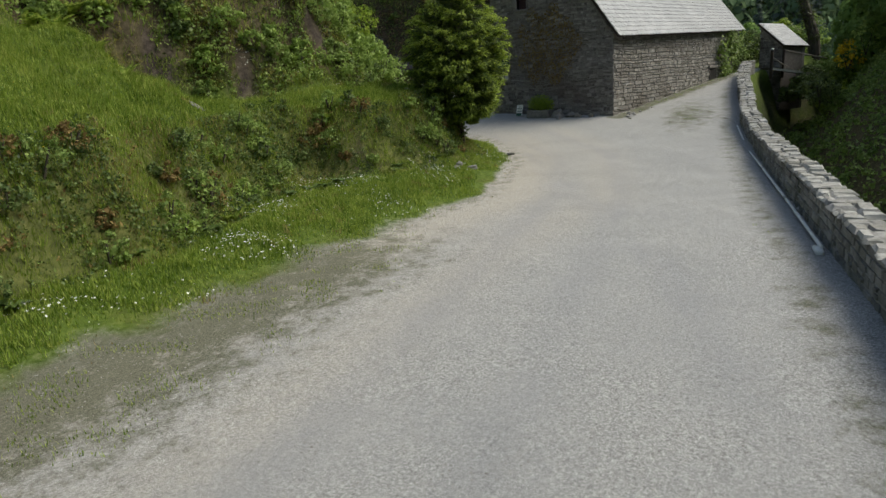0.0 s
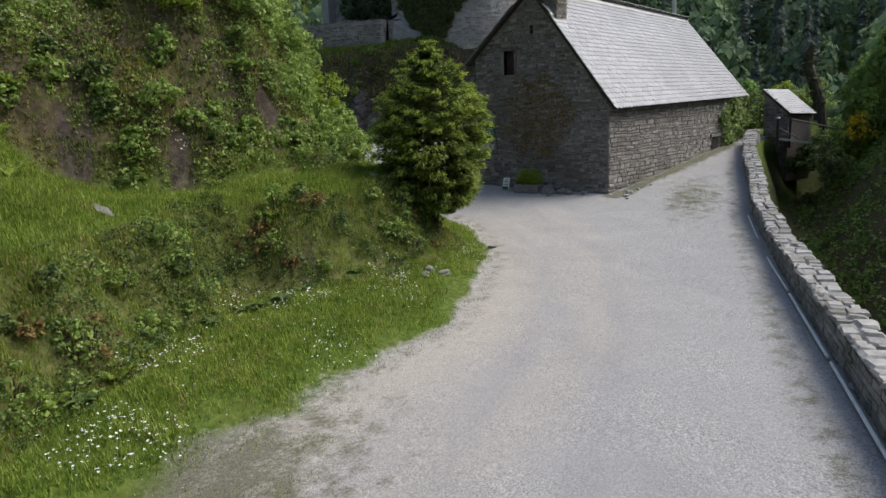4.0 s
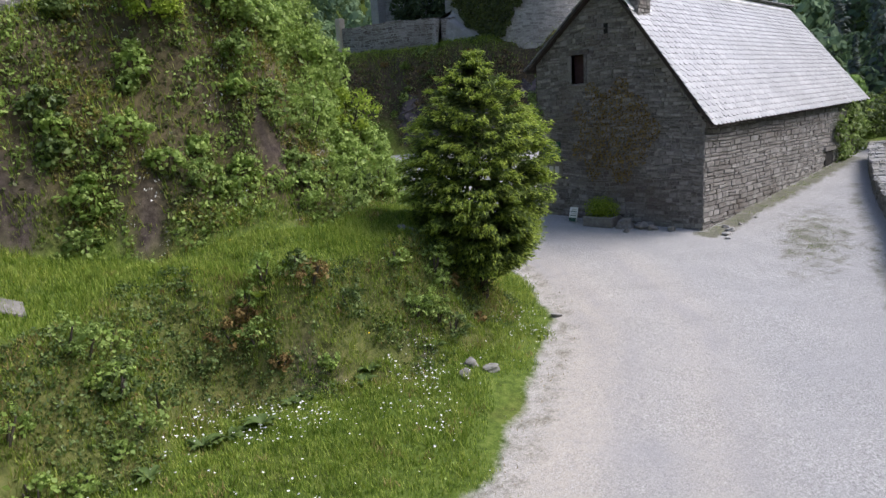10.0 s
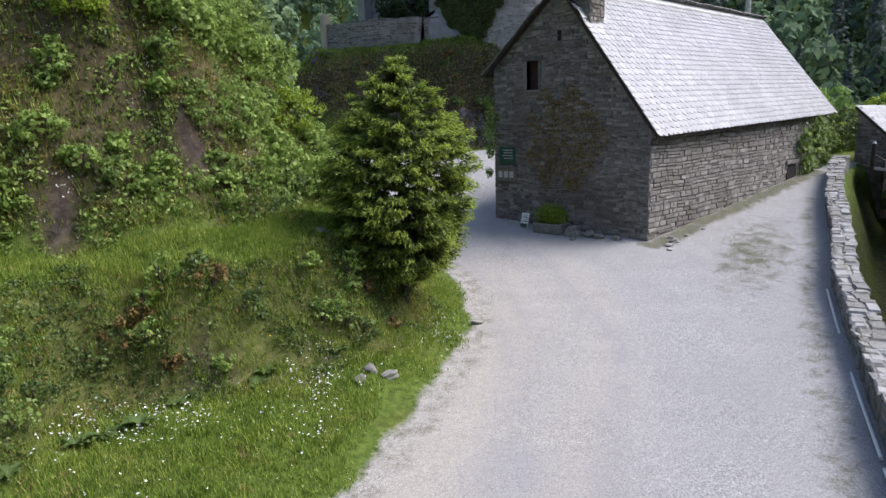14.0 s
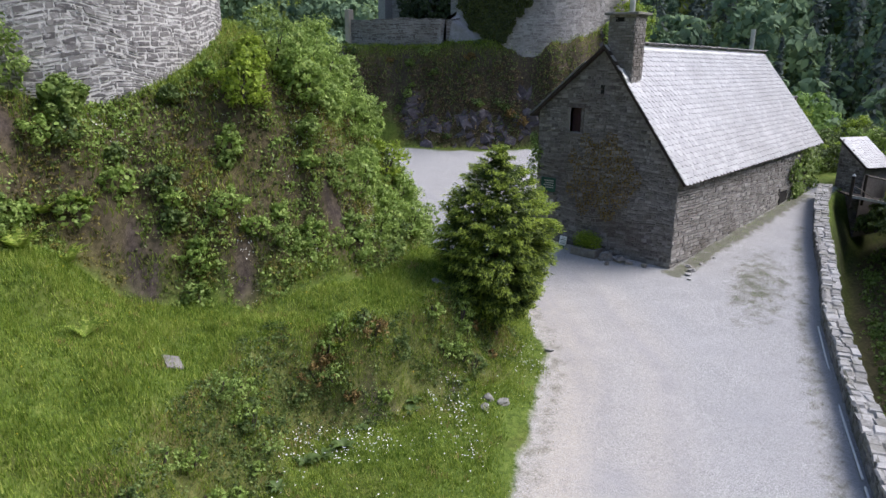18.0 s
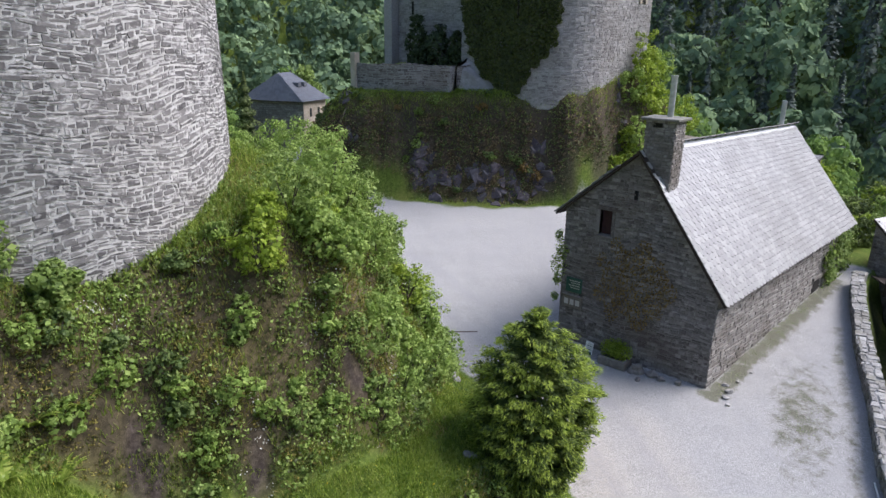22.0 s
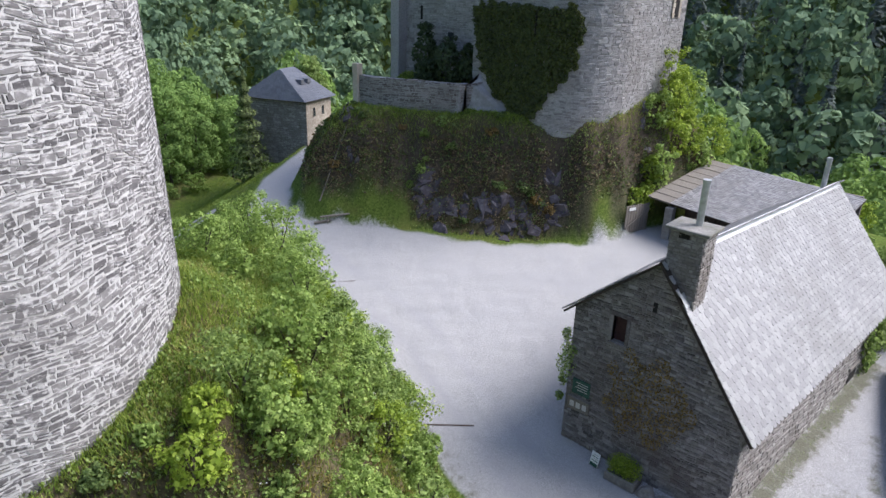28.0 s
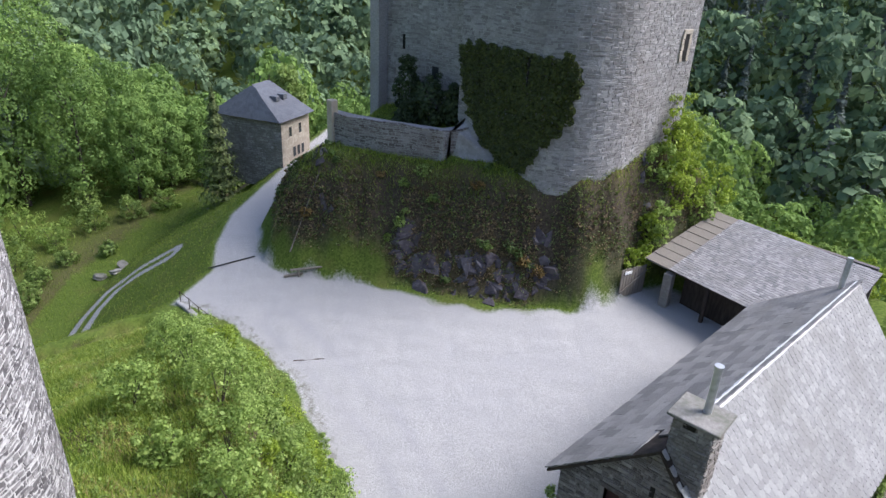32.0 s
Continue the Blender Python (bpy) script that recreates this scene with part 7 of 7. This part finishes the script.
for i, (x, y, s) in enumerate(((-12.05, -0.6, 0.15), (-12.3, -0.3, 0.13), (-11.2, 2.4, 0.15), (-12.7, -0.5, 0.1))):
    z = float(ground_z(np.array([x]), np.array([y]))[0])
    boulder("mossy_stone", x, y, z + s * 0.15, (s * 1.2, s, s * 0.6), 840 + i, M_PARAPET, "grey mossy stone half sunk in the grass", "stone", "mossy stones")
slab = prism("stone_slab", [(x, y, float(ground_z(np.array([x]), np.array([y]))[0]) + 0.012) for x, y in ((-19.1, 2.9), (-18.72, 2.93), (-18.66, 3.25), (-19.04, 3.22))], (0, 0, 0.03), M_PARAPET)
tagged(slab, "flat pale stone slab set in the lawn", "slab")
st = block("loose_board", (-17.6, -11.0, float(ground_z(np.array([-17.2]), np.array([-10.9]))[0]) + 0.0), (0.34, 0.1, 0), (-0.03, 0.12, 0), (0, 0, 0.08), M_WHITE, None, "", 0.02)
tagged(st, "short white kerb block beside the parapet", "block")
# low log barrier below the crag
lz = lambda x, y: float(ground_z(np.array([x]), np.array([y]))[0])
lg = thing("log_barrier", (7.8, 27.5, lz(7.8, 27.5)), "long weathered log barrier on short posts", "barrier")
tube("log", (6.0, 29.0, 1.5), (9.5, 26.0, 1.98), 0.075, 0.065, M_WOOD, lg, "", 8)
for f in (0.1, 0.5, 0.9):
    x, y = 6.0 + 3.5 * f, 29.0 - 3.0 * f
    tube("post", (x, y, lz(x, y) - 0.2), (x, y, 1.5 + 0.48 * f), 0.06, 0.06, M_WOOD, lg, "", 7)
fl = thing("fallen_log", (6.2, 29.2, lz(6.2, 29.2)), "short pale log lying at the end of the barrier", "log")
tube("log", (5.7, 29.3, lz(5.7, 29.3) + 0.1), (6.6, 28.6, lz(6.6, 28.6) + 0.1), 0.1, 0.09, M_WOOD, fl, "", 8)
fl2 = thing("leaning_branch", (7.4, 30.2, lz(7.4, 30.2)), "dry branch leaning on the hill foot", "branch")
tube("branch", (6.6, 29.8, lz(6.6, 29.8) + 0.1), (8.9, 29.6, lz(8.9, 29.6) + 0.2), 0.05, 0.03, M_WOOD, fl2, "", 6)
# path fence to the valley house
fe = thing("path_fence", (14, 40, lz(14, 40)), "pale two-rail wooden fence along the path", "fence")
fp = [np.array((14.0 + 1.15 * i, 38.9 + 0.62 * i)) for i in range(5)]
for i, p in enumerate(fp):
    z = lz(*p)
    tube("post", (*p, z - 0.2), (*p, z + 1.0), 0.06, 0.06, M_PALEWOOD, fe, "", 7)
    if i:
        for hgt in (0.5, 0.92):
            tube("rail", (*fp[i - 1], lz(*fp[i - 1]) + hgt), (*p, z + hgt), 0.045, 0.045, M_PALEWOOD, fe, "", 7)
# low kerb wall with a rail where the yard meets the track
kb = thing("kerb_wall", (0.3, 30.5, lz(0.3, 30.5)), "short kerb wall with a rusty rail at the yard edge", "kerb")
for i in range(6):
    y = 31.5 - 0.72 * i
    block("kerb_stone", (-0.12 - 0.05 * i, y, lz(0, y) - 0.3), (0.3, 0.02, 0), (-0.05, -0.68, 0), (0, 0, 0.5 + 0.05 * (i % 2)), M_STONE, kb, "", 0.03)
for i in range(4):
    x, y = 0.05 - 0.08 * i, 31.2 - 1.15 * i
    tube("rail_post", (x, y, lz(x, y)), (x, y, lz(x, y) + 0.9), 0.025, 0.025, M_IRON, kb, "", 6)
tube("rail", (0.05, 31.2, lz(0.05, 31.2) + 0.85), (-0.19, 27.75, lz(-0.19, 27.75) + 0.85), 0.02, 0.02, M_IRON, kb, "", 6)
# drain channels across the gravel, and a strip that paints a faint shadow
dr = block("drain_channel", (3.0, 33.3, lz(4.4, 33.2) + 0.0), (2.9, -0.7, 0.12), (0.03, 0.11, 0), (0, 0, 0.03), M_DARK, None, "")
tagged(dr, "dark drain channel set across the path", "drain")
# The second strip is no drain; its dark colour stands for a shadow.
for da, db in (((-3.2, 10.75), (-1.9, 9.2)), ((1.4, 22.6), (2.6, 21.6))):
    dz0, dz1 = lz(*da), lz(*db)
    dr = block("drain_channel", (*da, dz0 - 0.024), (db[0] - da[0], db[1] - da[1], dz1 - dz0), (0.07, 0.06, 0), (0, 0, 0.03), M_IRON, None, "")
    tagged(dr, "narrow dark strip on the gravel, one for a drain, one for a shadow", "drain", "drain strips")
for i, (x, y) in enumerate(((2.6, 47.0), (3.4, 47.6), (1.6, 47.6))):
    boulder("track_rock", x, y, lz(x, y) + 0.2, (0.5, 0.35, 0.2), 860 + i, M_PARAPET, "grey rock pile beside the lower track", "rock", "track rocks")
# loose gravel near the start of the road
gv = np.random.default_rng(66)
p = scatter(36000, (-29, -6, -13, 3), lambda x, y: gravel_mask(x, y) * np.clip(1.15 - (x + 29) / 26, 0.1, 1), gv)
s = gv.uniform(0.005, 0.015, len(p))[:, None, None]
oct_ = np.array([(1, 0, 0), (0, 1, 0), (-1, 0, 0), (0, -1, 0), (0, 0, 0.4)])
v = p[:, None] + oct_ * s * gv.uniform(0.6, 1.3, (len(p), 5, 1))
f = np.array([(0, 1, 4), (1, 2, 4), (2, 3, 4), (3, 0, 4)])
ob = put("gravel_chips", v.reshape(-1, 3), (f[None] + 5 * np.arange(len(p))[:, None, None]).reshape(-1, 3), M_STONE)
tagged(ob, "loose pale gravel chips on the road", "gravel", kind="stuff")
